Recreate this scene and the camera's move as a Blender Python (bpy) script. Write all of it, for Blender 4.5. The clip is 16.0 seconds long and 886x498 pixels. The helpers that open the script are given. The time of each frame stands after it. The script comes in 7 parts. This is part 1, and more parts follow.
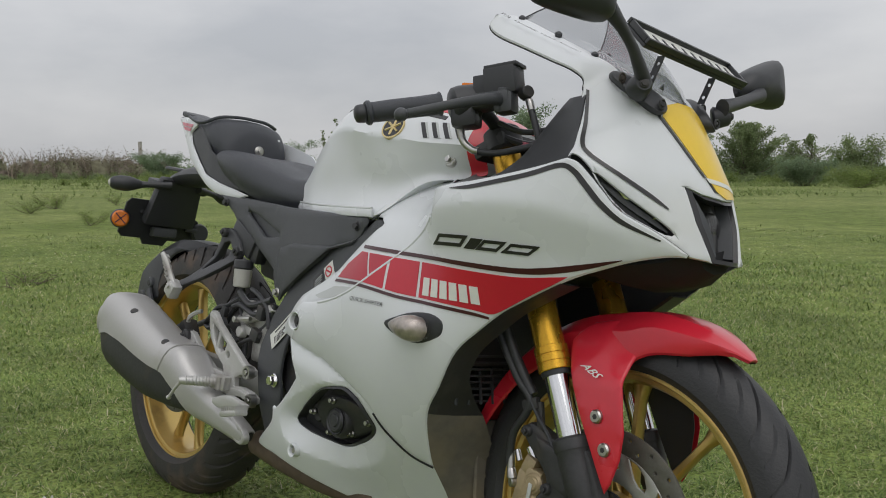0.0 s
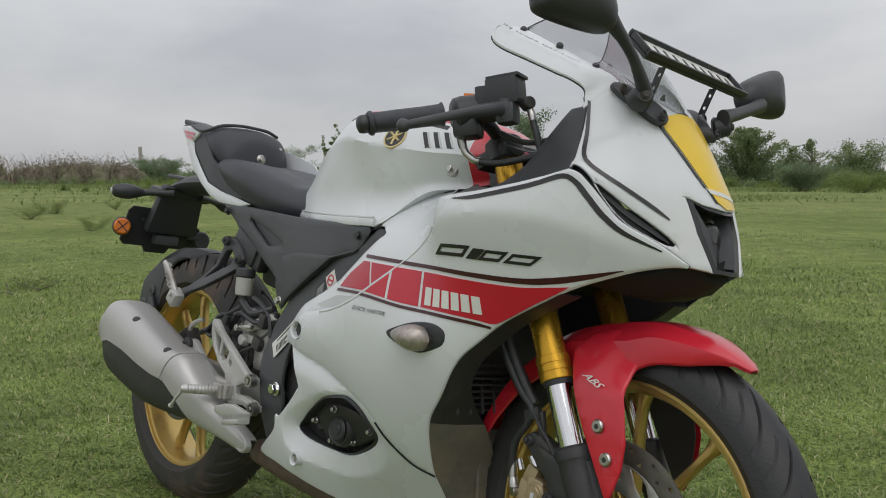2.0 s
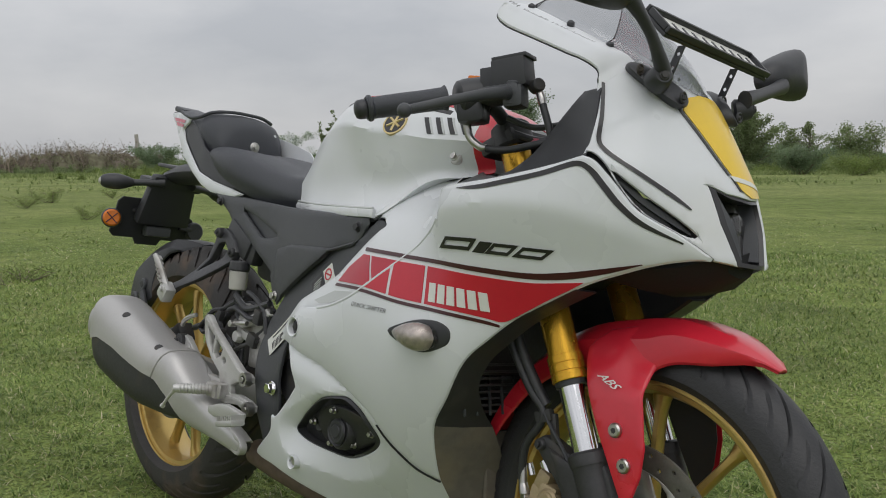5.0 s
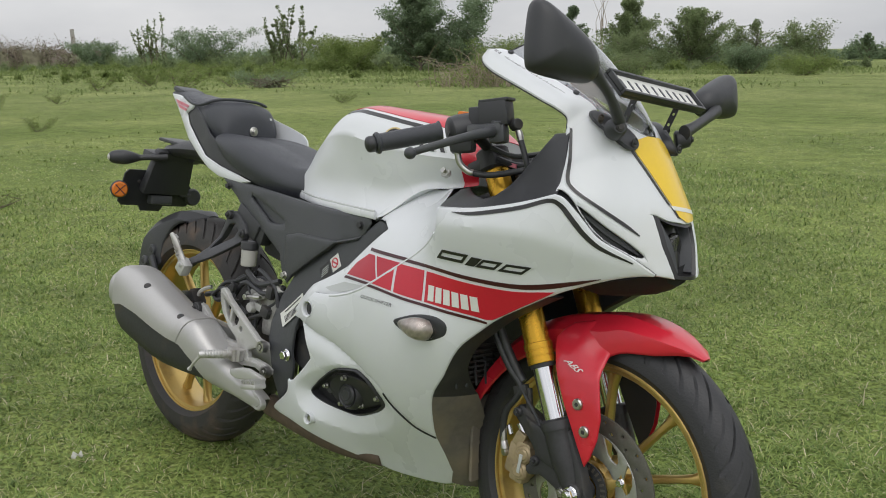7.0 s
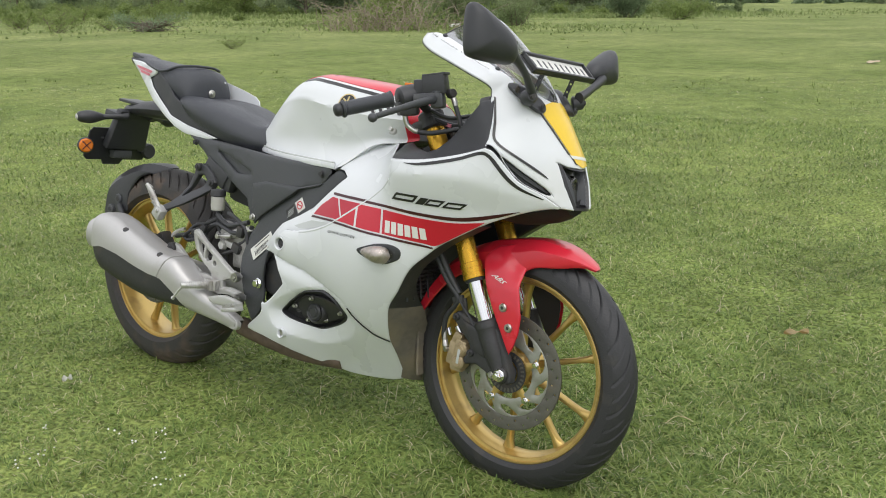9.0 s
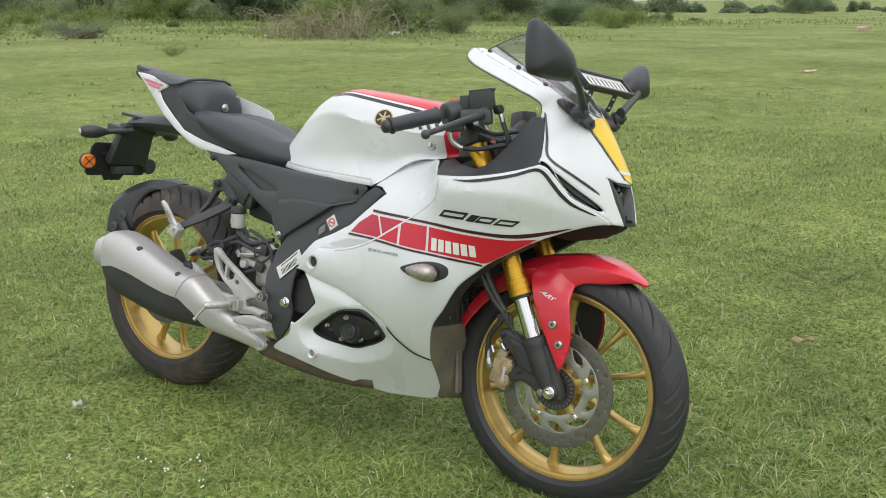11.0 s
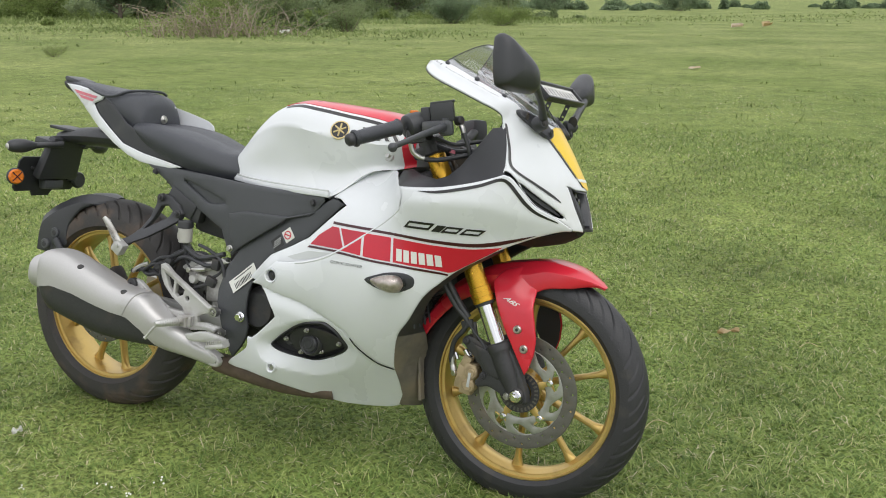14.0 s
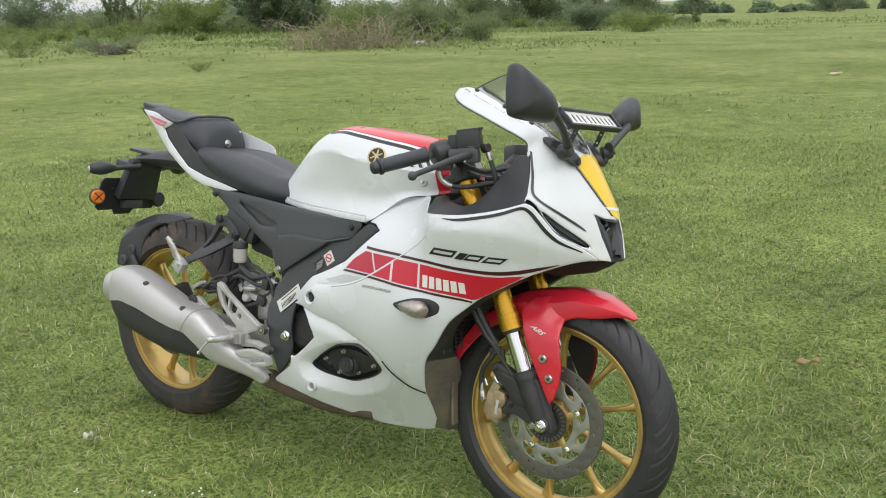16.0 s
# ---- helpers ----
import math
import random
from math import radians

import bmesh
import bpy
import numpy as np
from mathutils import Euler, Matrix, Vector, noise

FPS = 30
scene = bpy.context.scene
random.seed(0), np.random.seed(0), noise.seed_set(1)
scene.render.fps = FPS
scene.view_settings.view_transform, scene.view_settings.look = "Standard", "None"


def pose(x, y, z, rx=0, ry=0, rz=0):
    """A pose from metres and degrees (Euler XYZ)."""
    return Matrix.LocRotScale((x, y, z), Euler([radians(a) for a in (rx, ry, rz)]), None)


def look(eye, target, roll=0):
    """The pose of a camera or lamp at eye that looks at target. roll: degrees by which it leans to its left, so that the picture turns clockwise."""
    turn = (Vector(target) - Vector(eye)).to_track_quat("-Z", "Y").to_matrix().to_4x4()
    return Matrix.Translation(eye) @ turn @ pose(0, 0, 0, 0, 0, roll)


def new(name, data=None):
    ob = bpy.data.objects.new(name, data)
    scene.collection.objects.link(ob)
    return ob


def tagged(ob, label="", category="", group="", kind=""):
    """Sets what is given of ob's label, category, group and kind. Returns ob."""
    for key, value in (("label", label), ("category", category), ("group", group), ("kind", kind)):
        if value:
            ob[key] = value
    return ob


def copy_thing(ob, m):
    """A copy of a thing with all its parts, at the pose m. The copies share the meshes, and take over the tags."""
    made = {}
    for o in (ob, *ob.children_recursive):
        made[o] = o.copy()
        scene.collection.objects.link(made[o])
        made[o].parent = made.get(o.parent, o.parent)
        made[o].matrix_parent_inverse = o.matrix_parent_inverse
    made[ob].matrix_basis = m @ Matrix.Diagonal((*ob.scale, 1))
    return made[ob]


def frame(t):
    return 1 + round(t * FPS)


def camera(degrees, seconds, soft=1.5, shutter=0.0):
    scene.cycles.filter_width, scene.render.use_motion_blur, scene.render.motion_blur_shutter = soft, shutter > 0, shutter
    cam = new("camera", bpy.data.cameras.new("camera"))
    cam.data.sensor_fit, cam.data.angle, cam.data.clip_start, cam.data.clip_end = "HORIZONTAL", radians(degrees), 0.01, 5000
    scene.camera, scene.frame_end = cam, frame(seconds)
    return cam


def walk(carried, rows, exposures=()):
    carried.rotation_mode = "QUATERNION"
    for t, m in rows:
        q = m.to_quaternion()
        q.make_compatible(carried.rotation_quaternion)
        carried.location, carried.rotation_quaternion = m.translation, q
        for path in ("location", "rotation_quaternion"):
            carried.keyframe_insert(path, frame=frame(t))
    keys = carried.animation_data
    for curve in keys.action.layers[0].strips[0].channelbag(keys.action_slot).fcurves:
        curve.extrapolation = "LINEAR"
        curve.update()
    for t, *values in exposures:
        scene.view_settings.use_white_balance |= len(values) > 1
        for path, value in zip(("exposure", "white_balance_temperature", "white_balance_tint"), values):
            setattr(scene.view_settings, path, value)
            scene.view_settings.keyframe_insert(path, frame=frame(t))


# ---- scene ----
cam = camera(52.27, 16.0, soft=1.0)
PATH = [
    (0, (2.0899, -1.0624, 0.7960), (0.6378, 0.3016, 0.6230), -0.40),
    (0.5, (2.0892, -1.0602, 0.8000), (0.6357, 0.3037, 0.6290), -0.40),
    (1, (2.0884, -1.0581, 0.7990), (0.6363, 0.3059, 0.6300), -0.40),
    (1.5, (2.0949, -1.0644, 0.8050), (0.6421, 0.3003, 0.6440), -0.40),
    (2, (2.0914, -1.0680, 0.8040), (0.6379, 0.2974, 0.6420), -0.40),
    (2.5, (2.0828, -1.0639, 0.7990), (0.6286, 0.3008, 0.6380), -0.40),
    (3, (2.0792, -1.0590, 0.7900), (0.6250, 0.3043, 0.6290), -0.40),
    (5.5, (2.0163, -1.0119, 0.8250), (0.5726, 0.3579, 0.6270), -0.90),
    (6, (2.0291, -1.0216, 0.9420), (0.6050, 0.3669, 0.7360), -0.60),
    (6.5, (2.1208, -1.0965, 1.0110), (0.7151, 0.2894, 0.6930), -1.00),
    (7, (2.1608, -1.2564, 1.0380), (0.8140, 0.1601, 0.6170), -0.90),
    (7.5, (2.2106, -1.4091, 1.0840), (0.9485, 0.0618, 0.5920), -0.80),
    (8, (2.2998, -1.4607, 1.1040), (1.0889, 0.0372, 0.5650), -0.70),
    (8.5, (2.3534, -1.5419, 1.1150), (1.1852, -0.0144, 0.5650), -0.70),
    (9, (2.3591, -1.6783, 1.1330), (1.2167, -0.1299, 0.5890), -0.60),
    (9.5, (2.3561, -1.7576, 1.1550), (1.2304, -0.1905, 0.6280), -0.60),
    (10, (2.3083, -1.7767, 1.1600), (1.1938, -0.1995, 0.6410), -0.50),
    (10.2, (2.2777, -1.7652, 1.1510), (1.1702, -0.1822, 0.6330), -0.40),
    (12.3, (1.9780, -1.8647, 1.1530), (1.1186, -0.1434, 0.6060), -0.20),
    (12.5, (1.9780, -1.8618, 1.1590), (1.1312, -0.1333, 0.6160), -0.20),
    (13, (1.9880, -1.8687, 1.1670), (1.1636, -0.1271, 0.6310), -0.20),
    (13.5, (2.0001, -1.8763, 1.1780), (1.1891, -0.1282, 0.6410), -0.10),
    (14, (1.9947, -1.8906, 1.1870), (1.1767, -0.1467, 0.6500), -0.10),
    (14.5, (2.0242, -1.8774, 1.1920), (1.1872, -0.1416, 0.6550), -0.30),
    (15, (2.0700, -1.8243, 1.2060), (1.1412, -0.1374, 0.6660), -0.80),
    (15.5, (2.1368, -1.7540, 1.2350), (1.1098, -0.1238, 0.6990), -1.30),
    (16, (2.2176, -1.7612, 1.2290), (1.1331, -0.1630, 0.7120), -1.60),
]
walk(cam, [(t, look(eye, target, roll)) for t, eye, target, roll in PATH],
     ((0, -0.20), (5.5, -0.20), (6.5, -0.16), (7, 0.10), (7.5, 0.25), (9, 0.45), (12.5, 0.47), (16, 0.47)))

# ---- light ----
SUN_UP, SUN_WAY = 58.0, -35.0        # height of the bright part of the cloud cover and its bearing from +x
world = bpy.data.worlds.new("overcast_sky")
scene.world = world
world.use_nodes = True
nt = world.node_tree
nt.nodes.clear()
out = nt.nodes.new("ShaderNodeOutputWorld")
back = nt.nodes.new("ShaderNodeBackground")
sky = nt.nodes.new("ShaderNodeTexSky")
sky.sky_type, sky.sun_disc = "NISHITA", False
sky.sun_elevation, sky.sun_rotation = radians(SUN_UP), radians(90 - SUN_WAY)
sky.dust_density = 3.0
skyscale = nt.nodes.new("ShaderNodeVectorMath")
skyscale.operation, skyscale.inputs[3].default_value = "SCALE", 0.10
coord = nt.nodes.new("ShaderNodeTexCoord")
squash = nt.nodes.new("ShaderNodeMapping")
squash.inputs["Scale"].default_value = (1.0, 1.0, 2.6)
cloud = nt.nodes.new("ShaderNodeTexNoise")
cloud.inputs["Scale"].default_value, cloud.inputs["Detail"].default_value = 2.3, 6.0
cloud.inputs["Roughness"].default_value = 0.52
ramp = nt.nodes.new("ShaderNodeValToRGB")
ramp.color_ramp.elements[0].position, ramp.color_ramp.elements[0].color = 0.34, (0.515, 0.530, 0.560, 1)
ramp.color_ramp.elements[1].position, ramp.color_ramp.elements[1].color = 0.66, (0.755, 0.755, 0.765, 1)
veil = nt.nodes.new("ShaderNodeMix")
veil.data_type = "RGBA"
veil.inputs[0].default_value = 0.93
nt.links.new(coord.outputs["Generated"], squash.inputs["Vector"])
nt.links.new(squash.outputs[0], cloud.inputs["Vector"])
nt.links.new(cloud.outputs["Fac"], ramp.inputs[0])
nt.links.new(sky.outputs[0], skyscale.inputs[0])
nt.links.new(skyscale.outputs[0], veil.inputs[6])
split = nt.nodes.new("ShaderNodeSeparateXYZ")
nt.links.new(coord.outputs["Generated"], split.inputs[0])
lift = nt.nodes.new("ShaderNodeValToRGB")          # an overcast sky grows brighter from the horizon to the zenith
lift.color_ramp.elements[0].position, lift.color_ramp.elements[0].color = 0.0, (0.62, 0.62, 0.62, 1)
lift.color_ramp.elements[1].position, lift.color_ramp.elements[1].color = 1.0, (1.0, 1.0, 1.0, 1)
middle = lift.color_ramp.elements.new(0.34)
middle.color = (0.95, 0.95, 0.95, 1)
nt.links.new(split.outputs["Z"], lift.inputs[0])
grade = nt.nodes.new("ShaderNodeMix")
grade.data_type, grade.blend_type = "RGBA", "MULTIPLY"
grade.inputs[0].default_value = 1.0
nt.links.new(ramp.outputs[0], grade.inputs[6])
nt.links.new(lift.outputs[0], grade.inputs[7])
nt.links.new(grade.outputs[2], veil.inputs[7])
nt.links.new(veil.outputs[2], back.inputs["Color"])
back.inputs["Strength"].default_value = 1.44
nt.links.new(back.outputs[0], out.inputs[0])

sun_data = bpy.data.lights.new("sun", "SUN")
sun_data.energy, sun_data.angle, sun_data.color = 0.72, radians(50), (1.0, 0.98, 0.95)
sun = new("sun", sun_data)
sun.matrix_world = look((6 * math.cos(radians(SUN_WAY)) * math.cos(radians(SUN_UP)), 6 * math.sin(radians(SUN_WAY)) * math.cos(radians(SUN_UP)),
                         6 * math.sin(radians(SUN_UP))), (0, 0, 0))


# ---- materials ----
def surface(name, colour, rough=0.5, metal=0.0, vary=0.12, grain=60.0, bump=0.0, dirt=None, dirt_amount=0.0, dirt_scale=6.0,
            coat=0.0, rough_vary=0.08, flakes=0.0, island=0.0):
    m = bpy.data.materials.new(name)
    m.use_nodes = True
    t = m.node_tree
    b = t.nodes["Principled BSDF"]
    geo = t.nodes.new("ShaderNodeTexCoord")
    fine = t.nodes.new("ShaderNodeTexNoise")
    fine.inputs["Scale"].default_value, fine.inputs["Detail"].default_value = grain, 4.0
    wide = t.nodes.new("ShaderNodeTexNoise")
    wide.inputs["Scale"].default_value, wide.inputs["Detail"].default_value = dirt_scale, 5.0
    for n in (fine, wide):
        t.links.new(geo.outputs["Object"], n.inputs["Vector"])
    mixa = t.nodes.new("ShaderNodeMix")
    mixa.data_type = "RGBA"
    lo = [c * (1 - vary) for c in colour]
    hi = [min(1, c * (1 + vary)) for c in colour]
    mixa.inputs[6].default_value, mixa.inputs[7].default_value = (*lo, 1), (*hi, 1)
    t.links.new(fine.outputs["Fac"], mixa.inputs[0])
    last = mixa.outputs[2]
    if dirt:
        mask = t.nodes.new("ShaderNodeMapRange")
        mask.inputs["From Min"].default_value, mask.inputs["From Max"].default_value = 0.62 - 0.3 * dirt_amount, 0.75
        mask.inputs["To Max"].default_value = min(1.0, 0.4 + dirt_amount)
        t.links.new(wide.outputs["Fac"], mask.inputs["Value"])
        mixb = t.nodes.new("ShaderNodeMix")
        mixb.data_type = "RGBA"
        mixb.inputs[7].default_value = (*dirt, 1)
        t.links.new(mask.outputs[0], mixb.inputs[0])
        t.links.new(last, mixb.inputs[6])
        last = mixb.outputs[2]
    if island:
        info = t.nodes.new("ShaderNodeNewGeometry")
        hsv = t.nodes.new("ShaderNodeHueSaturation")
        rng = t.nodes.new("ShaderNodeMapRange")
        rng.inputs["To Min"].default_value, rng.inputs["To Max"].default_value = 1 - island, 1 + island
        t.links.new(info.outputs["Random Per Island"], rng.inputs["Value"])
        t.links.new(rng.outputs[0], hsv.inputs["Value"])
        t.links.new(last, hsv.inputs["Color"])
        last = hsv.outputs[0]
    t.links.new(last, b.inputs["Base Color"])
    rr = t.nodes.new("ShaderNodeMapRange")
    rr.inputs["To Min"].default_value, rr.inputs["To Max"].default_value = max(0.02, rough - rough_vary), min(1, rough + rough_vary)
    t.links.new(wide.outputs["Fac"], rr.inputs["Value"])
    t.links.new(rr.outputs[0], b.inputs["Roughness"])
    b.inputs["Metallic"].default_value = metal
    if coat:
        b.inputs["Coat Weight"].default_value, b.inputs["Coat Roughness"].default_value = coat, 0.06
    if bump:
        bp = t.nodes.new("ShaderNodeBump")
        bp.inputs["Strength"].default_value, bp.inputs["Distance"].default_value = bump, 0.002
        t.links.new(fine.outputs["Fac"], bp.inputs["Height"])
        t.links.new(bp.outputs[0], b.inputs["Normal"])
    return m


white_paint = surface("white_paint", (0.715, 0.735, 0.755), 0.28, 0, 0.02, 30, 0, (0.62, 0.60, 0.53), 0.10, 3.0, coat=0.25)
silver_decal = surface("silver_decal", (0.52, 0.54, 0.53), 0.32, 0.1, 0.03, 200, coat=0.3)
red_paint = surface("red_paint", (0.62, 0.020, 0.040), 0.30, 0, 0.05, 90, 0, (0.40, 0.10, 0.08), 0.08, 5.0, coat=0.4)
red_decal = surface("red_decal", (0.56, 0.011, 0.032), 0.32, 0, 0.05, 120, coat=0.3)
deep_red = surface("deep_red_decal", (0.46, 0.010, 0.030), 0.32, 0, 0.05, 120, coat=0.3)
dark_red = surface("dark_red_decal", (0.05, 0.006, 0.010), 0.35, 0, 0.05, 120, coat=0.3)
yellow_decal = surface("yellow_decal", (0.84, 0.56, 0.022), 0.32, 0, 0.04, 150, coat=0.3)
black_decal = surface("black_decal", (0.018, 0.017, 0.018), 0.35, 0, 0.1, 150, coat=0.3)
pink_decal = surface("pink_decal", (0.70, 0.20, 0.26), 0.4, 0, 0.05, 120)
black_plastic = surface("black_plastic", (0.036, 0.037, 0.041), 0.42, 0, 0.2, 700, 0.10, (0.085, 0.083, 0.080), 0.06, 14.0)
dark_plastic = surface("dark_grey_plastic", (0.058, 0.061, 0.067), 0.42, 0, 0.15, 800, 0.25, (0.115, 0.115, 0.115), 0.12, 7.0)
seat_vinyl = surface("seat_vinyl", (0.046, 0.049, 0.058), 0.45, 0, 0.2, 900, 0.5, (0.085, 0.087, 0.094), 0.10, 8.0)
tyre_rubber = surface("tyre_rubber", (0.028, 0.028, 0.030), 0.50, 0, 0.25, 260, 0.3, (0.075, 0.066, 0.055), 0.20, 16.0)
rear_rubber = surface("rear_tyre_rubber", (0.040, 0.037, 0.035), 0.66, 0, 0.3, 220, 0.3, (0.150, 0.100, 0.068), 0.36, 11.0)
gold_rim = surface("gold_rim", (0.60, 0.425, 0.145), 0.36, 0.75, 0.08, 300, 0.05, (0.22, 0.15, 0.08), 0.2, 14.0)
gold_fork = surface("gold_fork", (0.62, 0.35, 0.035), 0.27, 0.75, 0.05, 200)
disc_alloy = surface("disc_alloy", (0.43, 0.43, 0.40), 0.38, 0.8, 0.10, 300, 0.08, (0.20, 0.16, 0.10), 0.2, 22.0)
chrome = surface("chrome", (0.75, 0.75, 0.76), 0.12, 1.0, 0.02, 100, rough_vary=0.04)
steel = surface("steel", (0.50, 0.49, 0.47), 0.32, 1.0, 0.12, 160, 0.08)
disc_steel = surface("disc_steel", (0.15, 0.145, 0.125), 0.5, 0.6, 0.2, 260, 0.05, (0.20, 0.15, 0.09), 0.2, 20.0)
muffler_metal = surface("brushed_steel", (0.52, 0.51, 0.50), 0.45, 0.55, 0.06, 240, 0.06, (0.30, 0.26, 0.22), 0.15, 6.0)
cast_alloy = surface("cast_alloy", (0.56, 0.555, 0.54), 0.45, 0.55, 0.10, 400, 0.15, (0.16, 0.13, 0.10), 0.22, 12.0)
grimy_alloy = surface("grimy_alloy", (0.36, 0.355, 0.34), 0.55, 0.5, 0.25, 160, 0.25, (0.07, 0.055, 0.04), 0.45, 16.0)
bronze = surface("bronze_caliper", (0.42, 0.33, 0.20), 0.5, 0.4, 0.10, 260, 0.1, (0.12, 0.09, 0.06), 0.25, 18.0)
engine_black = surface("engine_black", (0.044, 0.044, 0.046), 0.5, 0.2, 0.25, 140, 0.2, (0.11, 0.085, 0.06), 0.25, 12.0)
mud_plastic = surface("muddy_plastic", (0.135, 0.122, 0.098), 0.8, 0, 0.3, 60, 0.3, (0.21, 0.175, 0.12), 0.6, 13.0)
orange_lens = surface("orange_lens", (0.72, 0.19, 0.02), 0.25, 0, 0.15, 220)
white_rubber = surface("white_plastic", (0.55, 0.54, 0.50), 0.45, 0, 0.05, 100)
label_white = surface("label_white", (0.74, 0.74, 0.70), 0.5, 0, 0.04, 80)
gold_emblem = surface("gold_emblem", (0.66, 0.53, 0.26), 0.35, 0.6, 0.05, 200)
matt_black = surface("matt_black_plastic", (0.014, 0.014, 0.015), 0.78, 0, 0.2, 300, 0.2)
rust_metal = surface("rusty_sump", (0.135, 0.098, 0.072), 0.75, 0.2, 0.35, 50, 0.3, (0.05, 0.045, 0.04), 0.4, 18.0)


def glass(name, tint, rough=0.03, alpha=0.0):
    m = bpy.data.materials.new(name)
    m.use_nodes = True
    t = m.node_tree
    b = t.nodes["Principled BSDF"]
    b.inputs["Base Color"].default_value = (*tint, 1)
    b.inputs["Roughness"].default_value = rough
    b.inputs["IOR"].default_value = 1.45
    b.inputs["Transmission Weight"].default_value = 1.0
    return m


smoke_glass = glass("smoked_screen", (0.58, 0.59, 0.60), 0.02)
clear_lens = glass("clear_lens", (0.95, 0.93, 0.90), 0.08)
lamp_reflector = surface("lamp_reflector", (0.58, 0.52, 0.49), 0.3, 0.6, 0.45, 130, 0.8)
cup_plastic = surface("cloudy_cup", (0.45, 0.44, 0.41), 0.35, 0, 0.06, 120)


# ---- tools ----
def part(name, bm, material, parent, label="", smooth=38.0):
    """One mesh object under a thing or a part."""
    me = bpy.data.meshes.new(name)
    for f in bm.faces:
        f.smooth = True
    for e in bm.edges:
        if len(e.link_faces) == 2 and e.calc_face_angle(0) > radians(smooth):
            e.smooth = False
    bm.to_mesh(me)
    bm.free()
    me.materials.append(material)
    ob = new(name, me)
    ob.parent = parent
    if label:
        ob["label"] = label
    return ob


def spline(pts, n=8, closed=False):
    """A smooth curve through the points."""
    p = [np.array(q, float) for q in pts]
    if len(p) < 3:
        return [Vector(p[0] + (p[-1] - p[0]) * k / n) for k in range(n + 1)]
    outp = []
    last = len(p) if closed else len(p) - 1
    for i in range(last):
        a, b, c, d = (p[(i + k) % len(p)] if closed else p[min(max(i + k, 0), len(p) - 1)] for k in (-1, 0, 1, 2))
        for k in range(n):
            s = k / n
            outp.append(0.5 * (2 * b + (c - a) * s + (2 * a - 5 * b + 4 * c - d) * s * s + (3 * b - a - 3 * c + d) * s ** 3))
    if not closed:
        outp.append(p[-1])
    return [Vector(q) for q in outp]


def rings(sections, caps=True, ring_closed=True, loop=False):
    """A skin over rings of points, ring after ring."""
    bm = bmesh.new()
    rows = [[bm.verts.new(v) for v in s] for s in sections]
    m = len(rows[0])
    pairs = list(zip(rows, rows[1:])) + ([(rows[-1], rows[0])] if loop else [])
    for a, b in pairs:
        for k in range(m if ring_closed else m - 1):
            q = [a[k], a[(k + 1) % m], b[(k + 1) % m], b[k]]
            if len(set(q)) == 4:
                bm.faces.new(q)
    if caps and ring_closed and not loop:
        bm.faces.new(list(reversed(rows[0])))
        bm.faces.new(rows[-1])
    bmesh.ops.recalc_face_normals(bm, faces=bm.faces)
    return bm


def tube(pts, r, n=12, smooth=6, flat=1.0):
    """A round bar along a curve; r is one radius or one for each point; flat squeezes it across."""
    rr = [r] * len(pts) if isinstance(r, (int, float)) else list(r)
    path = spline([(*p, q) for p, q in zip(pts, rr)], smooth) if smooth and len(pts) > 2 else [Vector((*p, q)) for p, q in zip(pts, rr)]
    pos = [Vector(v[:3]) for v in path]
    secs = []
    side = None
    for i, v in enumerate(pos):
        d = (pos[min(i + 1, len(pos) - 1)] - pos[max(i - 1, 0)]).normalized()
        if side is None:
            side = d.cross(Vector((0, 0, 1)) if abs(d.z) < 0.9 else Vector((0, 1, 0))).normalized()
        side = (side - d * side.dot(d)).normalized()
        up = d.cross(side)
        secs.append([v + (side * math.cos(a) * flat + up * math.sin(a)) * path[i][3] for a in (2 * math.pi * k / n for k in range(n))])
    return rings(secs)


def cyl(a, b, r, r2=None, n=20, bev=0.15):
    """A short round body from a to b with softened rims."""
    a, b = Vector(a), Vector(b)
    r2 = r if r2 is None else r2
    c = min(r, r2) * bev
    d = (b - a).normalized()
    return tube([a, a + d * 1e-5, a + d * c, b - d * c, b - d * 1e-5, b], [r * 0.02, r - c, r, r2, r2 - c, r2 * 0.02], n, 0)


def lathe(profile, centre, n=72, closed=True, axis="y"):
    """A body turned about the y axis through centre; profile of (radius, y)."""
    cx, cy, cz = centre
    secs = [[(cx + r * math.cos(a), cy + y, cz + r * math.sin(a)) for r, y in profile] for a in (2 * math.pi * k / n for k in range(n))]
    return rings(secs, False, closed, True)


def box(centre, size, bev=0.004, turn=None, taper=1.0):
    """A block with rounded edges; turn: Euler degrees."""
    bm = bmesh.new()
    bmesh.ops.create_cube(bm, size=1)
    for v in bm.verts:
        if v.co.z > 0:
            v.co.x *= taper
            v.co.y *= taper
    bmesh.ops.scale(bm, vec=size, verts=bm.verts)
    if bev:
        bmesh.ops.bevel(bm, geom=bm.edges[:], offset=min(bev, min(size) * 0.45), segments=2, profile=0.6, affect="EDGES")
    m = pose(*centre, *(turn or (0, 0, 0)))
    bmesh.ops.transform(bm, matrix=m, verts=bm.verts)
    return bm


def joined(*many):
    """Several bodies as one mesh."""
    res = many[0]
    for b in many[1:]:
        tmp = bpy.data.meshes.new("tmp")
        b.to_mesh(tmp)
        b.free()
        res.from_mesh(tmp)
        bpy.data.meshes.remove(tmp)
    return res


def mirrored(bm):
    """The same body on the other side of the machine."""
    two = bm.copy()
    for v in two.verts:
        v.co.y = -v.co.y
    bmesh.ops.reverse_faces(two, faces=two.faces[:])
    return two


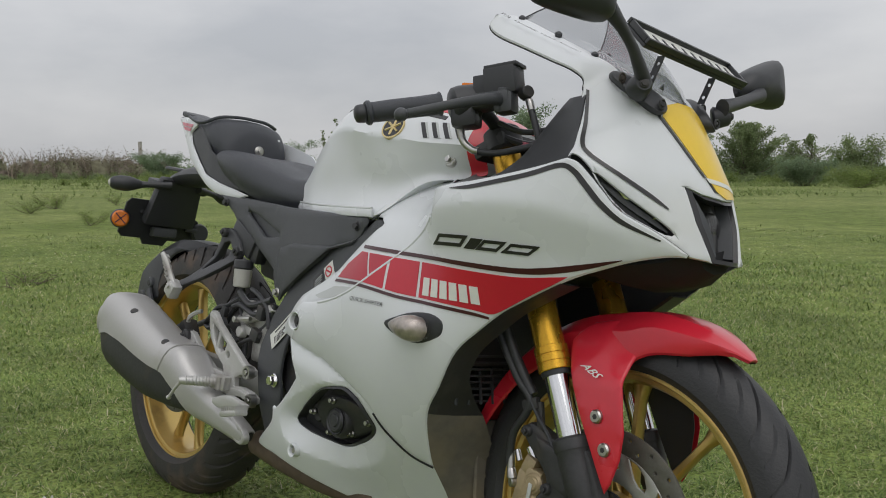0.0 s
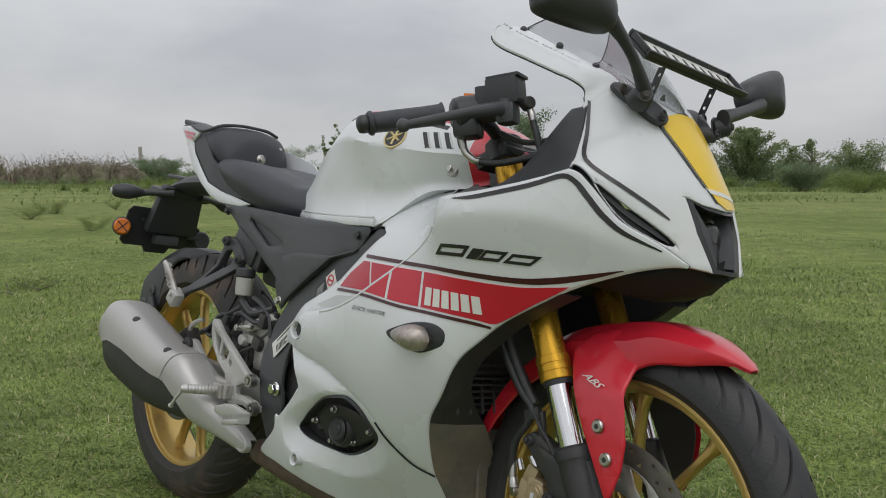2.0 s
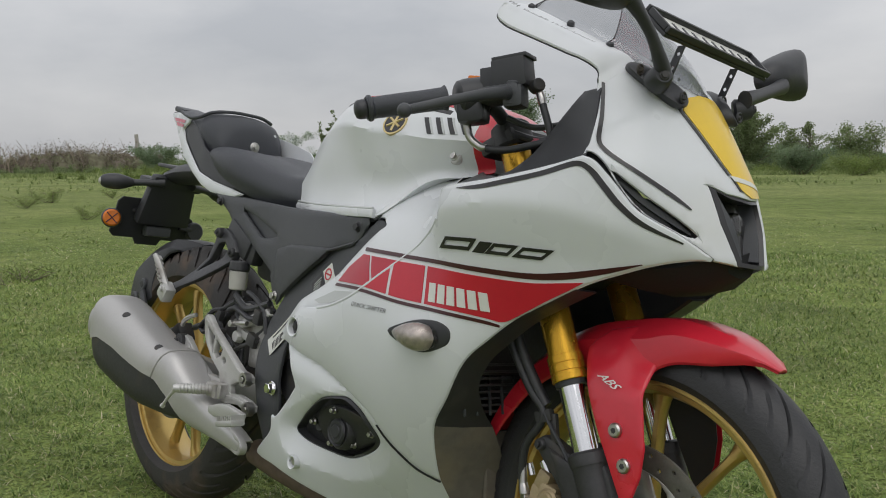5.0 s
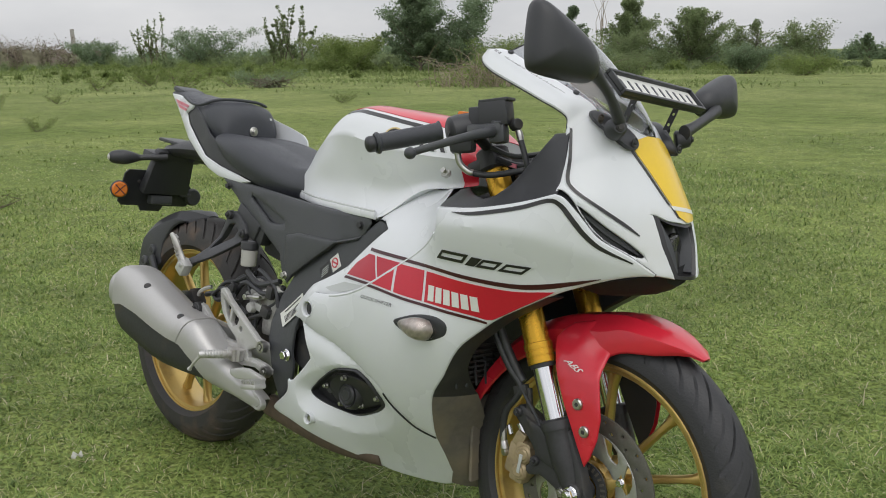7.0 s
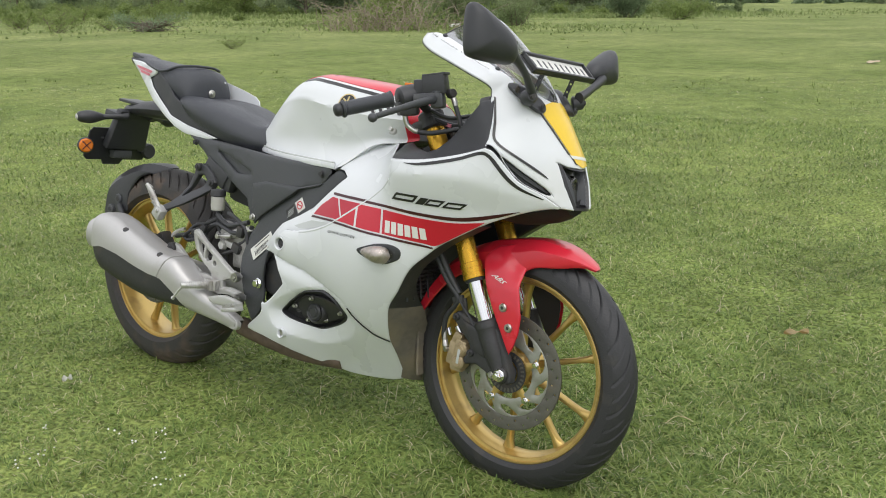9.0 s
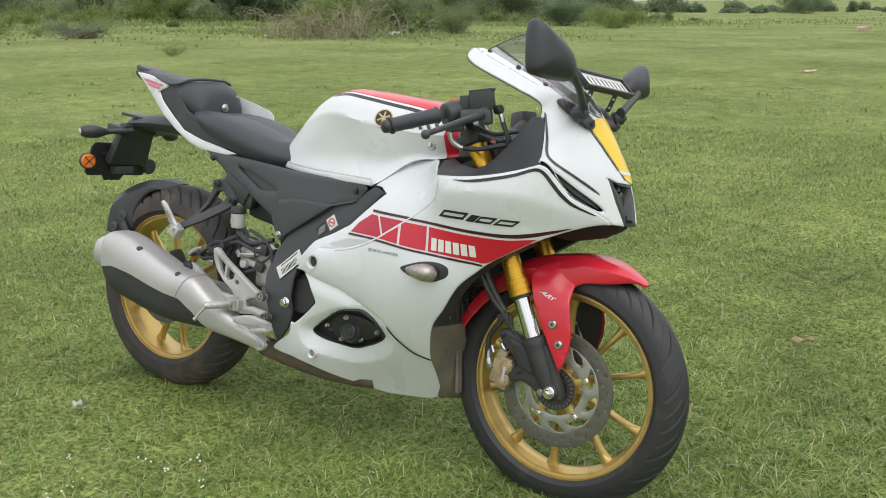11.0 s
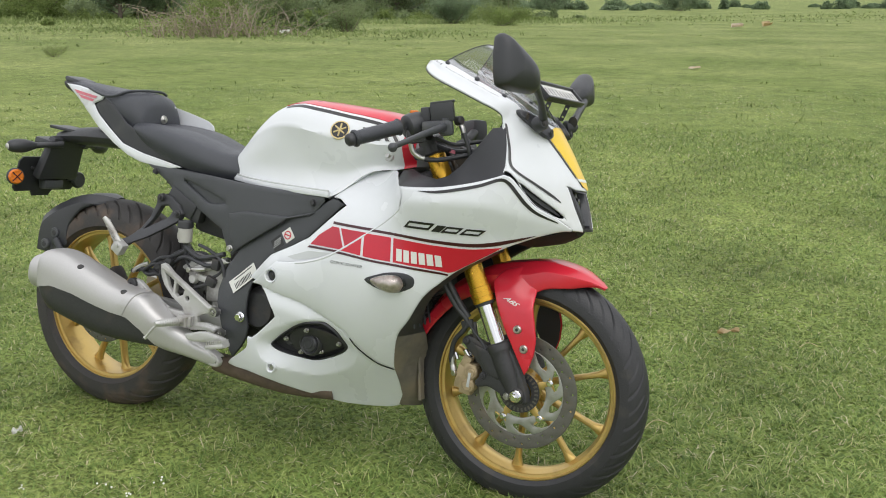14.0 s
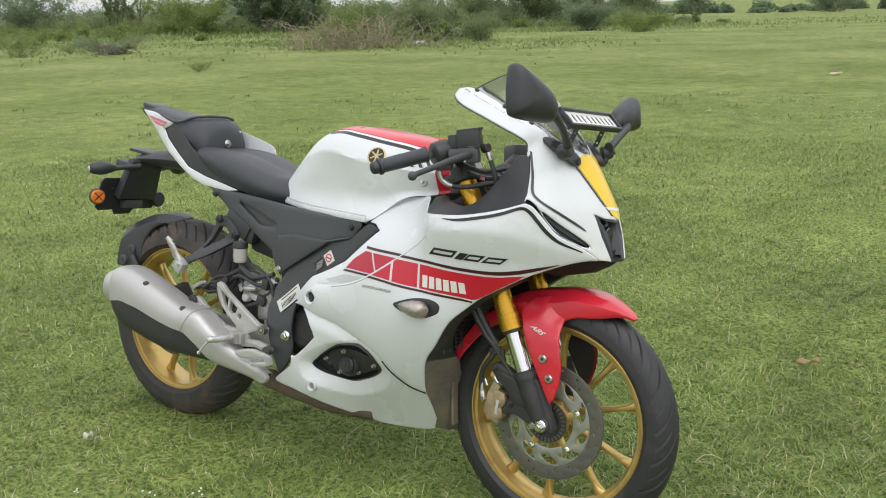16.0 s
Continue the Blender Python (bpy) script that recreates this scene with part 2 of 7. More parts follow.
def thin_plate(ctrl):
    """A smooth sheet w(x, z) through a few control heights."""
    c = np.array(ctrl, float)
    n = len(c)

    def k(r2):
        return 0.5 * r2 * np.log(r2 + 1e-12)
    A = np.zeros((n + 3, n + 3))
    A[:n, :n] = k(((c[:, None, :2] - c[None, :, :2]) ** 2).sum(-1)) + np.eye(n) * 4e-4
    A[:n, n], A[:n, n + 1:] = 1, c[:, :2]
    A[n, :n], A[n + 1:, :n] = 1, c[:, :2].T
    sol = np.linalg.solve(A, np.r_[c[:, 2], 0, 0, 0])

    def w(x, z):
        x, z = np.asarray(x, float), np.asarray(z, float)
        r2 = (x[..., None] - c[:, 0]) ** 2 + (z[..., None] - c[:, 1]) ** 2
        return k(r2) @ sol[:n] + sol[n] + sol[n + 1] * x + sol[n + 2] * z
    return w


def level(y):
    return lambda x, z: np.full(np.shape(x), float(y))


def inside(px, pz, poly):
    """Which of the points lie inside the polygon."""
    res = np.zeros(len(px), bool)
    j = len(poly) - 1
    for i in range(len(poly)):
        (xi, zi), (xj, zj) = poly[i], poly[j]
        if zi != zj:
            res ^= ((zi > pz) != (zj > pz)) & (px < (xj - xi) * (pz - zi) / (zj - zi) + xi)
        j = i
    return res


def edge_distance(px, pz, polys):
    d = np.full(len(px), 9.0)
    for poly in polys:
        for (ax, az), (bx, bz) in zip(poly, poly[1:] + poly[:1]):
            ux, uz = bx - ax, bz - az
            s = np.clip(((px - ax) * ux + (pz - az) * uz) / (ux * ux + uz * uz + 1e-12), 0, 1)
            d = np.minimum(d, np.hypot(px - ax - s * ux, pz - az - s * uz))
    return d


def resample(poly, step):
    outp = []
    for (ax, az), (bx, bz) in zip(poly, poly[1:] + poly[:1]):
        n = max(1, int(round(math.hypot(bx - ax, bz - az) / step)))
        outp += [(ax + (bx - ax) * k / n, az + (bz - az) * k / n) for k in range(n)]
    return outp


from mathutils.geometry import delaunay_2d_cdt


def curve2(pts, n=5):
    """A closed outline with soft corners through the points."""
    return [(v[0], v[1]) for v in spline([(x, z, 0) for x, z in pts], n, True)]


def panel(outline, w, thick=0.004, holes=(), roll=0.004, off=0.0, step=0.016, soft=0, side=-1, skin=None):
    """A shell cut to an outline in (x, z), bent to stand w(x, z) out from the middle plane, with rolled edges and thickness."""
    poly = curve2(outline, soft) if soft else list(outline)
    hs = [list(h) for h in holes]
    rim = [resample(poly, step * 0.7)] + [resample(h, step * 0.6) for h in hs]
    bx, bz = (np.array([p[k] for p in rim[0]]) for k in (0, 1))
    gx, gz = np.meshgrid(np.arange(bx.min(), bx.max(), step), np.arange(bz.min(), bz.max(), step))
    gx[1::2] += step / 2
    cand = [np.c_[gx.ravel(), gz.ravel()]]
    lims = [np.full(gx.size, max(roll * 1.3, step * 0.35))]
    if roll:
        for loop in rim:
            q = np.array(loop)
            t = np.roll(q, -1, 0) - np.roll(q, 1, 0)
            t /= np.linalg.norm(t, axis=1)[:, None] + 1e-9
            nrm = np.c_[-t[:, 1], t[:, 0]]
            for s in (1, -1):
                for f in (0.35, 1.0):
                    cand.append(q + nrm * s * roll * f)
                    lims.append(np.full(len(q), roll * f * 0.85))
    c, lim = np.concatenate(cand), np.concatenate(lims)
    ok = inside(c[:, 0], c[:, 1], poly)
    for h in hs:
        ok &= ~inside(c[:, 0], c[:, 1], h)
    c, lim = c[ok], lim[ok]
    c = c[edge_distance(c[:, 0], c[:, 1], rim) > lim]
    verts = [Vector(p) for loop in rim for p in loop] + [Vector(p) for p in c]
    edges, k = [], 0
    for loop in rim:
        edges += [(k + i, k + (i + 1) % len(loop)) for i in range(len(loop))]
        k += len(loop)
    v2, _, f2, _, _, _ = delaunay_2d_cdt(verts, edges, [], 0, 1e-6)
    x, z = np.array([v[0] for v in v2]), np.array([v[1] for v in v2])
    cen = np.array([[(v2[f[0]][a] + v2[f[1]][a] + v2[f[2]][a]) / 3 for a in (0, 1)] for f in f2])
    keep = inside(cen[:, 0], cen[:, 1], rim[0])
    for h in rim[1:]:
        keep &= ~inside(cen[:, 0], cen[:, 1], h)
    d = edge_distance(x, z, rim)
    fall = roll - np.sqrt(np.maximum(roll ** 2 - np.maximum(roll - d, 0) ** 2, 0)) if roll else 0 * d
    bm = bmesh.new()
    if skin:
        top = [bm.verts.new(p) for p in skin(x, z, off - fall)]
        bot = [bm.verts.new(p) for p in skin(x, z, off - thick - 0 * d)]
    else:
        base = w(x, z) + off
        top = [bm.verts.new((a, side * b, cc)) for a, b, cc in zip(x, base - fall, z)]
        bot = [bm.verts.new((a, side * (b - thick), cc)) for a, b, cc in zip(x, base, z)]
    count = {}
    for f, good in zip(f2, keep):
        if good:
            for i in range(3):
                e = (f[i], f[(i + 1) % 3])
                count[e] = count.get(e, 0) + 1
            bm.faces.new([top[i] for i in f])
            bm.faces.new([bot[i] for i in reversed(f)])
    for a, b in list(count):
        if (b, a) not in count:
            bm.faces.new([top[b], top[a], bot[a], bot[b]])
    bmesh.ops.delete(bm, geom=[v for v in bm.verts if not v.link_faces], context="VERTS")
    bmesh.ops.recalc_face_normals(bm, faces=bm.faces)
    return bm


def circle2(cx, cz, r, n=24, rz=None, a0=0.0):
    return [(cx + r * math.cos(a0 + 2 * math.pi * k / n), cz + (rz or r) * math.sin(a0 + 2 * math.pi * k / n)) for k in range(n)]


def band(pts, width, n=6):
    """The outline of a ribbon of a width, or widths, along a curve in (x, z)."""
    ws = [width] * len(pts) if isinstance(width, (int, float)) else width
    c = spline([(x, z, q) for (x, z), q in zip(pts, ws)], n) if len(pts) > 2 else [Vector((x, z, q)) for (x, z), q in zip(pts, ws)]
    a, b = [], []
    for i, v in enumerate(c):
        d = c[min(i + 1, len(c) - 1)] - c[max(i - 1, 0)]
        l = math.hypot(d[0], d[1]) or 1
        nx, nz = -d[1] / l, d[0] / l
        a.append((v[0] + nx * v[2] / 2, v[1] + nz * v[2] / 2))
        b.append((v[0] - nx * v[2] / 2, v[1] - nz * v[2] / 2))
    return a + b[::-1]


def bolt(at, way, r=0.008, h=0.005, washer=True):
    """A flange bolt with a hexagon socket head."""
    at, way = Vector(at), Vector(way).normalized()
    bms = [cyl(at + way * h * 0.3, at + way * h * 1.6, r * 0.72, n=6, bev=0.12)]
    if washer:
        bms.append(cyl(at - way * 0.002, at + way * h * 0.4, r, n=18))
    return joined(*bms)


# ---- ground ----
def bare_ground():
    m = bpy.data.materials.new("turf_soil")
    m.use_nodes = True
    t = m.node_tree
    b = t.nodes["Principled BSDF"]
    geo = t.nodes.new("ShaderNodeTexCoord")
    cols = []
    for scale, detail in ((0.35, 5), (4.0, 8), (60.0, 5)):
        n = t.nodes.new("ShaderNodeTexNoise")
        n.inputs["Scale"].default_value, n.inputs["Detail"].default_value = scale, detail
        t.links.new(geo.outputs["Object"], n.inputs["Vector"])
        cols.append(n)
    r1 = t.nodes.new("ShaderNodeValToRGB")
    r1.color_ramp.elements[0].position, r1.color_ramp.elements[0].color = 0.36, (0.184, 0.258, 0.074, 1)
    r1.color_ramp.elements[1].position, r1.color_ramp.elements[1].color = 0.64, (0.294, 0.366, 0.128, 1)
    t.links.new(cols[0].outputs["Fac"], r1.inputs[0])
    r2 = t.nodes.new("ShaderNodeValToRGB")
    r2.color_ramp.elements[0].position, r2.color_ramp.elements[0].color = 0.35, (0.68, 0.68, 0.64, 1)
    r2.color_ramp.elements[1].position, r2.color_ramp.elements[1].color = 0.62, (1.16, 1.12, 1.04, 1)
    t.links.new(cols[1].outputs["Fac"], r2.inputs[0])
    mul = t.nodes.new("ShaderNodeMix")
    mul.data_type, mul.blend_type = "RGBA", "MULTIPLY"
    mul.inputs[0].default_value = 0.75
    t.links.new(r1.outputs[0], mul.inputs[6])
    t.links.new(r2.outputs[0], mul.inputs[7])
    mul2 = t.nodes.new("ShaderNodeMix")
    mul2.data_type, mul2.blend_type = "RGBA", "MULTIPLY"
    mul2.inputs[0].default_value = 0.8
    r3 = t.nodes.new("ShaderNodeValToRGB")
    r3.color_ramp.elements[0].position, r3.color_ramp.elements[0].color = 0.38, (0.26, 0.25, 0.20, 1)
    r3.color_ramp.elements[1].position, r3.color_ramp.elements[1].color = 0.60, (1.22, 1.20, 1.05, 1)
    t.links.new(cols[2].outputs["Fac"], r3.inputs[0])
    t.links.new(mul.outputs[2], mul2.inputs[6])
    t.links.new(r3.outputs[0], mul2.inputs[7])
    # distance haze painted into the ground colour, paler and bluer outwards (mask: dry)
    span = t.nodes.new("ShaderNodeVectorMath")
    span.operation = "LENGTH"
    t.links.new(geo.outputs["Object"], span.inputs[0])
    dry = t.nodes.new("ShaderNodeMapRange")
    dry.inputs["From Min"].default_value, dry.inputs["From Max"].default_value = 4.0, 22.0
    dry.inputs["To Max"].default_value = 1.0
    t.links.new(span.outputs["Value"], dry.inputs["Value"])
    haze_mix = t.nodes.new("ShaderNodeMix")
    haze_mix.data_type, haze_mix.blend_type = "RGBA", "MULTIPLY"
    haze_mix.inputs[7].default_value = (1.06, 1.00, 1.22, 1)
    t.links.new(dry.outputs[0], haze_mix.inputs[0])
    t.links.new(mul2.outputs[2], haze_mix.inputs[6])
    t.links.new(haze_mix.outputs[2], b.inputs["Base Color"])
    b.inputs["Roughness"].default_value = 0.95
    b.inputs["Specular IOR Level"].default_value = 0.15
    bp = t.nodes.new("ShaderNodeBump")
    bp.inputs["Strength"].default_value, bp.inputs["Distance"].default_value = 0.7, 0.03
    t.links.new(cols[2].outputs["Fac"], bp.inputs["Height"])
    t.links.new(bp.outputs[0], b.inputs["Normal"])
    return m


def rise(x, y):
    """The lie of the land: flat round the machine, faint swells far off."""
    d = math.hypot(x, y)
    far = min(max((d - 7) / 30, 0), 1)
    return (noise.noise((x * 0.11, y * 0.11, 3)) * 0.10 + noise.noise((x * 0.03, y * 0.03, 7)) * 0.12) * far + noise.noise((x * 0.9, y * 0.9, 1)) * 0.010 * min(d / 3, 1)


def build_ground():
    bm = bmesh.new()
    radii = [0.0] + [0.35 * 1.115 ** k for k in range(84)]
    rows = []
    for r in radii[1:]:
        rows.append([bm.verts.new((r * math.cos(a), r * math.sin(a), rise(r * math.cos(a), r * math.sin(a)))) for a in (2 * math.pi * k / 120 for k in range(120))])
    c = bm.verts.new((0, 0, 0))
    for k in range(120):
        bm.faces.new([c, rows[0][k], rows[0][(k + 1) % 120]])
    for a, b in zip(rows, rows[1:]):
        for k in range(120):
            bm.faces.new([a[k], b[k], b[(k + 1) % 120], a[(k + 1) % 120]])
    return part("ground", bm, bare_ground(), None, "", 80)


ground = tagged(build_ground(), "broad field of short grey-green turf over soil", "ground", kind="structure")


# ---- motorcycle ----
LEAN = 9.2
bike = tagged(new("motorcycle"), "white, red and gold sport motorcycle leaning on short turf", "motorcycle")
bike.matrix_world = pose(0, 0, -0.0145, -LEAN, 0, 0)
FRONT, REAR = (1.318, 0.0, 0.2885), (0.0, 0.0, 0.314)
RIGHT = Vector((0, -1, 0))


def tyre_mesh(centre, radius, half, rim, groove, deep=0.005, crown=0.95):
    """A round-crowned tyre with slanted tread grooves cut into it."""
    n = groove * 30
    prof = []
    for k in range(41):
        a = math.pi * (k / 40 - 0.5)
        y = half * math.sin(a) * (1.0 if abs(k - 20) < 17 else 0.985)
        low = rim + 0.012
        r = low + (radius - low) * max(0.0, math.cos(a)) ** crown
        prof.append((r, y))
    prof.append((rim - 0.004, half * 0.72))
    prof.append((rim - 0.004, -half * 0.72))
    secs = []
    for k in range(n):
        ring = []
        for r, y in prof:
            q = abs(y) / half
            a = 2 * math.pi * (k / n - 1.25 * min(q, 0.93) / groove + (0.5 / groove if y > 0 else 0.0) * min(1.0, q / 0.2))
            cut = 0.0
            if 0.12 < q < 0.93 and r > rim + 0.018:
                u = (k / n * groove) % 1.0
                wide = 0.050 + 0.025 * q
                cut = deep * min(1.0, 2.2 * max(0, 1 - abs(u - 0.5) / wide))
                if 0.46 < q < 0.90:
                    v = (u + 0.5) % 1.0
                    cut = max(cut, deep * 0.8 * min(1.0, 2.2 * max(0, 1 - abs(v - 0.5) / 0.055)))
            ring.append((centre[0] + (r - cut) * math.cos(a), centre[1] + y, centre[2] + (r - cut) * math.sin(a)))
        secs.append(ring)
    return rings(secs, False, True, True)


def rim_mesh(centre, rim, half):
    """The barrel of a cast wheel with a stepped lip on both sides."""
    p = [(rim, half), (rim + 0.003, half - 0.003), (rim + 0.003, half - 0.008), (rim - 0.005, half - 0.012), (rim - 0.008, half * 0.5),
         (rim - 0.010, 0), (rim - 0.008, -half * 0.5), (rim - 0.005, -half + 0.012), (rim + 0.003, -half + 0.008), (rim + 0.003, -half + 0.003), (rim, -half),
         (rim - 0.003, -half), (rim - 0.0045, -half + 0.002), (rim - 0.0045, -half + 0.006), (rim - 0.012, -half + 0.007), (rim - 0.0135, -half + 0.009), (rim - 0.0135, -half + 0.013), (rim - 0.019, -half * 0.4),
         (rim - 0.021, 0), (rim - 0.019, half * 0.4), (rim - 0.0135, half - 0.013), (rim - 0.0135, half - 0.009), (rim - 0.012, half - 0.007), (rim - 0.0045, half - 0.006), (rim - 0.0045, half - 0.002), (rim - 0.003, half)]
    return lathe(p, centre, 96)


def spoke_mesh(centre, ang, r0, r1, w0, w1, t0, t1, spread0=0.0, spread1=0.0):
    """One cast spoke with rounded edges that runs out from the hub, off to one side, and flares into the rim."""
    secs = []
    d, s = Vector((math.cos(ang), 0, math.sin(ang))), Vector((-math.sin(ang), 0, math.cos(ang)))
    p0, p1 = d * r0 + s * spread0, d * r1 + s * spread1
    s = (p1 - p0).normalized().cross(Vector((0, 1, 0)))
    for f in (0.0, 0.15, 0.4, 0.7, 0.84, 0.92, 0.97, 1.0):
        flare = 1 + 0.3 * max(0, 0.2 - f) / 0.2 + 1.9 * max(0, f - 0.78) ** 1.5 / 0.103
        w = (w0 + (w1 - w0) * f) * flare / 2
        t = (t0 + (t1 - t0) * f) / 2
        c = Vector(centre) + p0.lerp(p1, f)
        ring = []
        for k in range(12):
            q = 2 * math.pi * k / 12
            cx, cy = math.cos(q), math.sin(q)
            sq = (abs(cx) ** 3 + abs(cy) ** 3) ** (-1 / 3)
            ring.append(c + s * (w * cx * sq) + Vector((0, 1, 0)) * (t * cy * sq))
        secs.append(ring)
    return rings(secs)


def brake_disc(centre, r, inner, y, cuts, turn=0.0):
    """A drilled disc with swept windows between the band and its carrier."""
    cx, _, cz = centre
    holes = []
    for k in range(cuts):
        a = turn + 2 * math.pi * k / cuts
        w = math.pi / cuts
        pts = []
        for f, rr in ((-0.86, 0.60), (-0.35, 0.572), (0.12, 0.598), (0.50, 0.665), (0.86, 0.752), (0.30, 0.748), (-0.25, 0.715), (-0.70, 0.655)):
            pts.append((cx + r * rr * math.cos(a + w * f), cz + r * rr * math.sin(a + w * f)))
        holes.append(pts)
    for k in range(40):
        a = turn + 2 * math.pi * k / 40
        rr = r * (0.835 if k % 2 else 0.925)
        holes.append(circle2(cx + rr * math.cos(a), cz + rr * math.sin(a), 0.0030, 6))
    spider = panel(circle2(cx, cz, r * .765, 60), level(0), 0.0040, holes[:cuts] + [circle2(cx, cz, inner, 32)], 0.0008, -y + 0.0006, 0.014)
    return panel(circle2(cx, cz, r, 72), level(0), 0.0045, holes[cuts:] + [circle2(cx, cz, r * .765, 48)], 0.0008, -y, 0.016), spider


def wheel(name, centre, radius, half, rim, rimhalf, rubber, groove, disc_r, disc_y, turn, disc_turn):
    w = new(name)
    w.parent = bike
    part("tyre", tyre_mesh(centre, radius, half, rim, groove, 0.0050 if half < 0.06 else 0.0075, 0.95 if half < 0.06 else 0.80), rubber, w, "worn black tyre with slanted grooves", 30)
    rm = part("rim", rim_mesh(centre, rim, rimhalf), gold_rim, w, "gold cast wheel rim")
    for k in range(10):
        side = 1 if k % 2 else -1
        part("spoke", spoke_mesh(centre, turn + 2 * math.pi * (k // 2) / 5, 0.030, rim * 0.965 - 0.015, 0.017, 0.0115, 0.030, 0.022, side * .006, side * .057), gold_rim, rm)
    hub = lathe([(0.012, 0.055), (0.034, 0.055), (0.040, 0.045), (0.036, 0.02), (0.036, -0.02), (0.046, -0.040), (0.044, -0.052), (0.012, -0.052)], centre, 40)
    part("hub", hub, gold_rim, w)
    band_, spider = brake_disc(centre, disc_r, disc_r * 0.46, disc_y, 10 if disc_r > 0.12 else 6, disc_turn)
    d = part("brake_disc", band_, disc_steel, w, "drilled steel brake disc")
    part("disc_spider", spider, disc_alloy, d, "bright pierced disc centre")
    arms = [spoke_mesh((centre[0], centre[1] + disc_y + 0.002, centre[2]), disc_turn + 2 * math.pi * k / 5, 0.03, disc_r * 0.60, 0.022, 0.016, 0.006, 0.006) for k in range(5)]
    part("disc_carrier", joined(*arms), gold_rim, d)
    for k in range(5):
        a = disc_turn + 2 * math.pi * k / 5
        part("disc_bolt", bolt((centre[0] + disc_r * 0.56 * math.cos(a), centre[1] + disc_y - 0.002, centre[2] + disc_r * 0.56 * math.sin(a)), RIGHT, 0.0085, 0.004), chrome, d)
    return w


front_wheel = wheel("front_wheel", FRONT, 0.2935, 0.047, 0.224, 0.040, tyre_rubber, 22, 0.1395, -0.062, 0.60, 0.42)
rear_wheel = wheel("rear_wheel", REAR, 0.314, 0.072, 0.224, 0.056, rear_rubber, 20, 0.110, -0.070, -1.71, 0.1)
tone = lathe([(0.030, -0.066), (0.050, -0.066), (0.050, -0.069), (0.030, -0.069)], FRONT, 40)
ring_ob = part("sensor_ring", tone, engine_black, front_wheel, "black slotted sensor ring")
part("sensor_slots", joined(*[box((FRONT[0] + 0.043 * math.cos(a), -0.0690, FRONT[2] + 0.043 * math.sin(a)), (0.009, 0.0016, 0.0042), 0, (0, -math.degrees(a), 0)) for a in (2 * math.pi * k / 28 for k in range(28))]), disc_steel, ring_ob)

# side sheet of the fairing: how far it stands out from the middle plane
SIDE_BASE = thin_plate([
    (.694, .509, .218), (.681, .261, .178), (.531, .248, .160), (1.037, .583, .226), (1.031, .647, .222), (1.067, .669, .228), (1.253, .677, .203), (1.06, .538, .230),
    (1.167, .568, .200), (.828, .720, .158), (.959, .791, .102), (1.294, .805, .207), (1.417, .685, .077), (.79, .19, .08), (.84, .46, .222), (.52, .55, .15),
    (1.007, .302, .125), (1.36, .73, .14), (1.045, .759, .220), (.673, .325, .190), (.88, .343, .180), (.882, .704, .192), (1.00, .20, .045), (.72, .60, .195)])


def line_distance(x, z, pts):
    """How far points lie from an open line in side view."""
    d = np.full(np.shape(x), 9.0)
    for (ax, az), (bx, bz) in zip(pts, pts[1:]):
        ux, uz = bx - ax, bz - az
        q = np.clip(((x - ax) * ux + (z - az) * uz) / (ux * ux + uz * uz), 0, 1)
        d = np.minimum(d, np.hypot(x - ax - q * ux, z - az - q * uz))
    return d


FOLD = [(.645, .476), (.713, .463), (.782, .450), (.868, .413), (.904, .393), (.931, .354), (.971, .318), (1.010, .304)]


def SIDE(x, z):
    """The side sheet with the edge that runs below the cockpit to the nose and the hollow above the lower fold."""
    x, z = np.asarray(x, float), np.asarray(z, float)
    line = np.interp(x, [1.00, 1.07, 1.18, 1.24, 1.28, 1.34, 1.42], [.724, .727, .737, .735, .729, .710, .686])
    fade = np.clip((x - 1.03) / .10, 0, 1) * np.clip((1.43 - x) / .08, 0, 1)
    d = np.sqrt((z - line) ** 2 + .0025 ** 2)
    ridge = fade * .0135 * np.maximum(0, 1 - d / .062)
    near = np.maximum(0, 1 - line_distance(x, z, FOLD) / .075)
    return SIDE_BASE(x, z) + ridge - .013 * near ** 2 * np.clip((.97 - x) / .14, 0, 1)


def LOWER(x, z):
    """The lower fairing: a bevel under the fold and a splayed rim round the engine window."""
    x, z = np.asarray(x, float), np.asarray(z, float)
    top = np.maximum(0, 1 - line_distance(x, z, FOLD) / .040) ** 1.6 * np.clip((.95 - x) / .08, 0, 1)
    wide = np.interp(z, [.29, .33, .36, .40], [.040, .032, .022, .009])
    rim = np.maximum(0, 1 - line_distance(x, z, WINDOW_RIM) / wide) * wide / .040
    return SIDE_BASE(x, z) - .013 * top - .021 * rim


NOSE_LEVELS = {
    0.680: ((1.447, 0), (1.437, 0.035), (1.417, 0.076), (1.385, 0.112)),
    0.735: ((1.438, 0), (1.420, 0.052), (1.375, 0.118), (1.335, 0.160)),
    0.795: ((1.412, 0), (1.392, 0.067), (1.342, 0.150), (1.285, 0.210)),
    0.860: ((1.376, 0), (1.362, 0.050), (1.322, 0.125), (1.262, 0.182)),
    0.910: ((1.344, 0), (1.336, 0.038), (1.305, 0.100), (1.247, 0.151)),
    0.960: ((1.308, 0), (1.302, 0.030), (1.273, 0.084), (1.214, 0.150)),
}


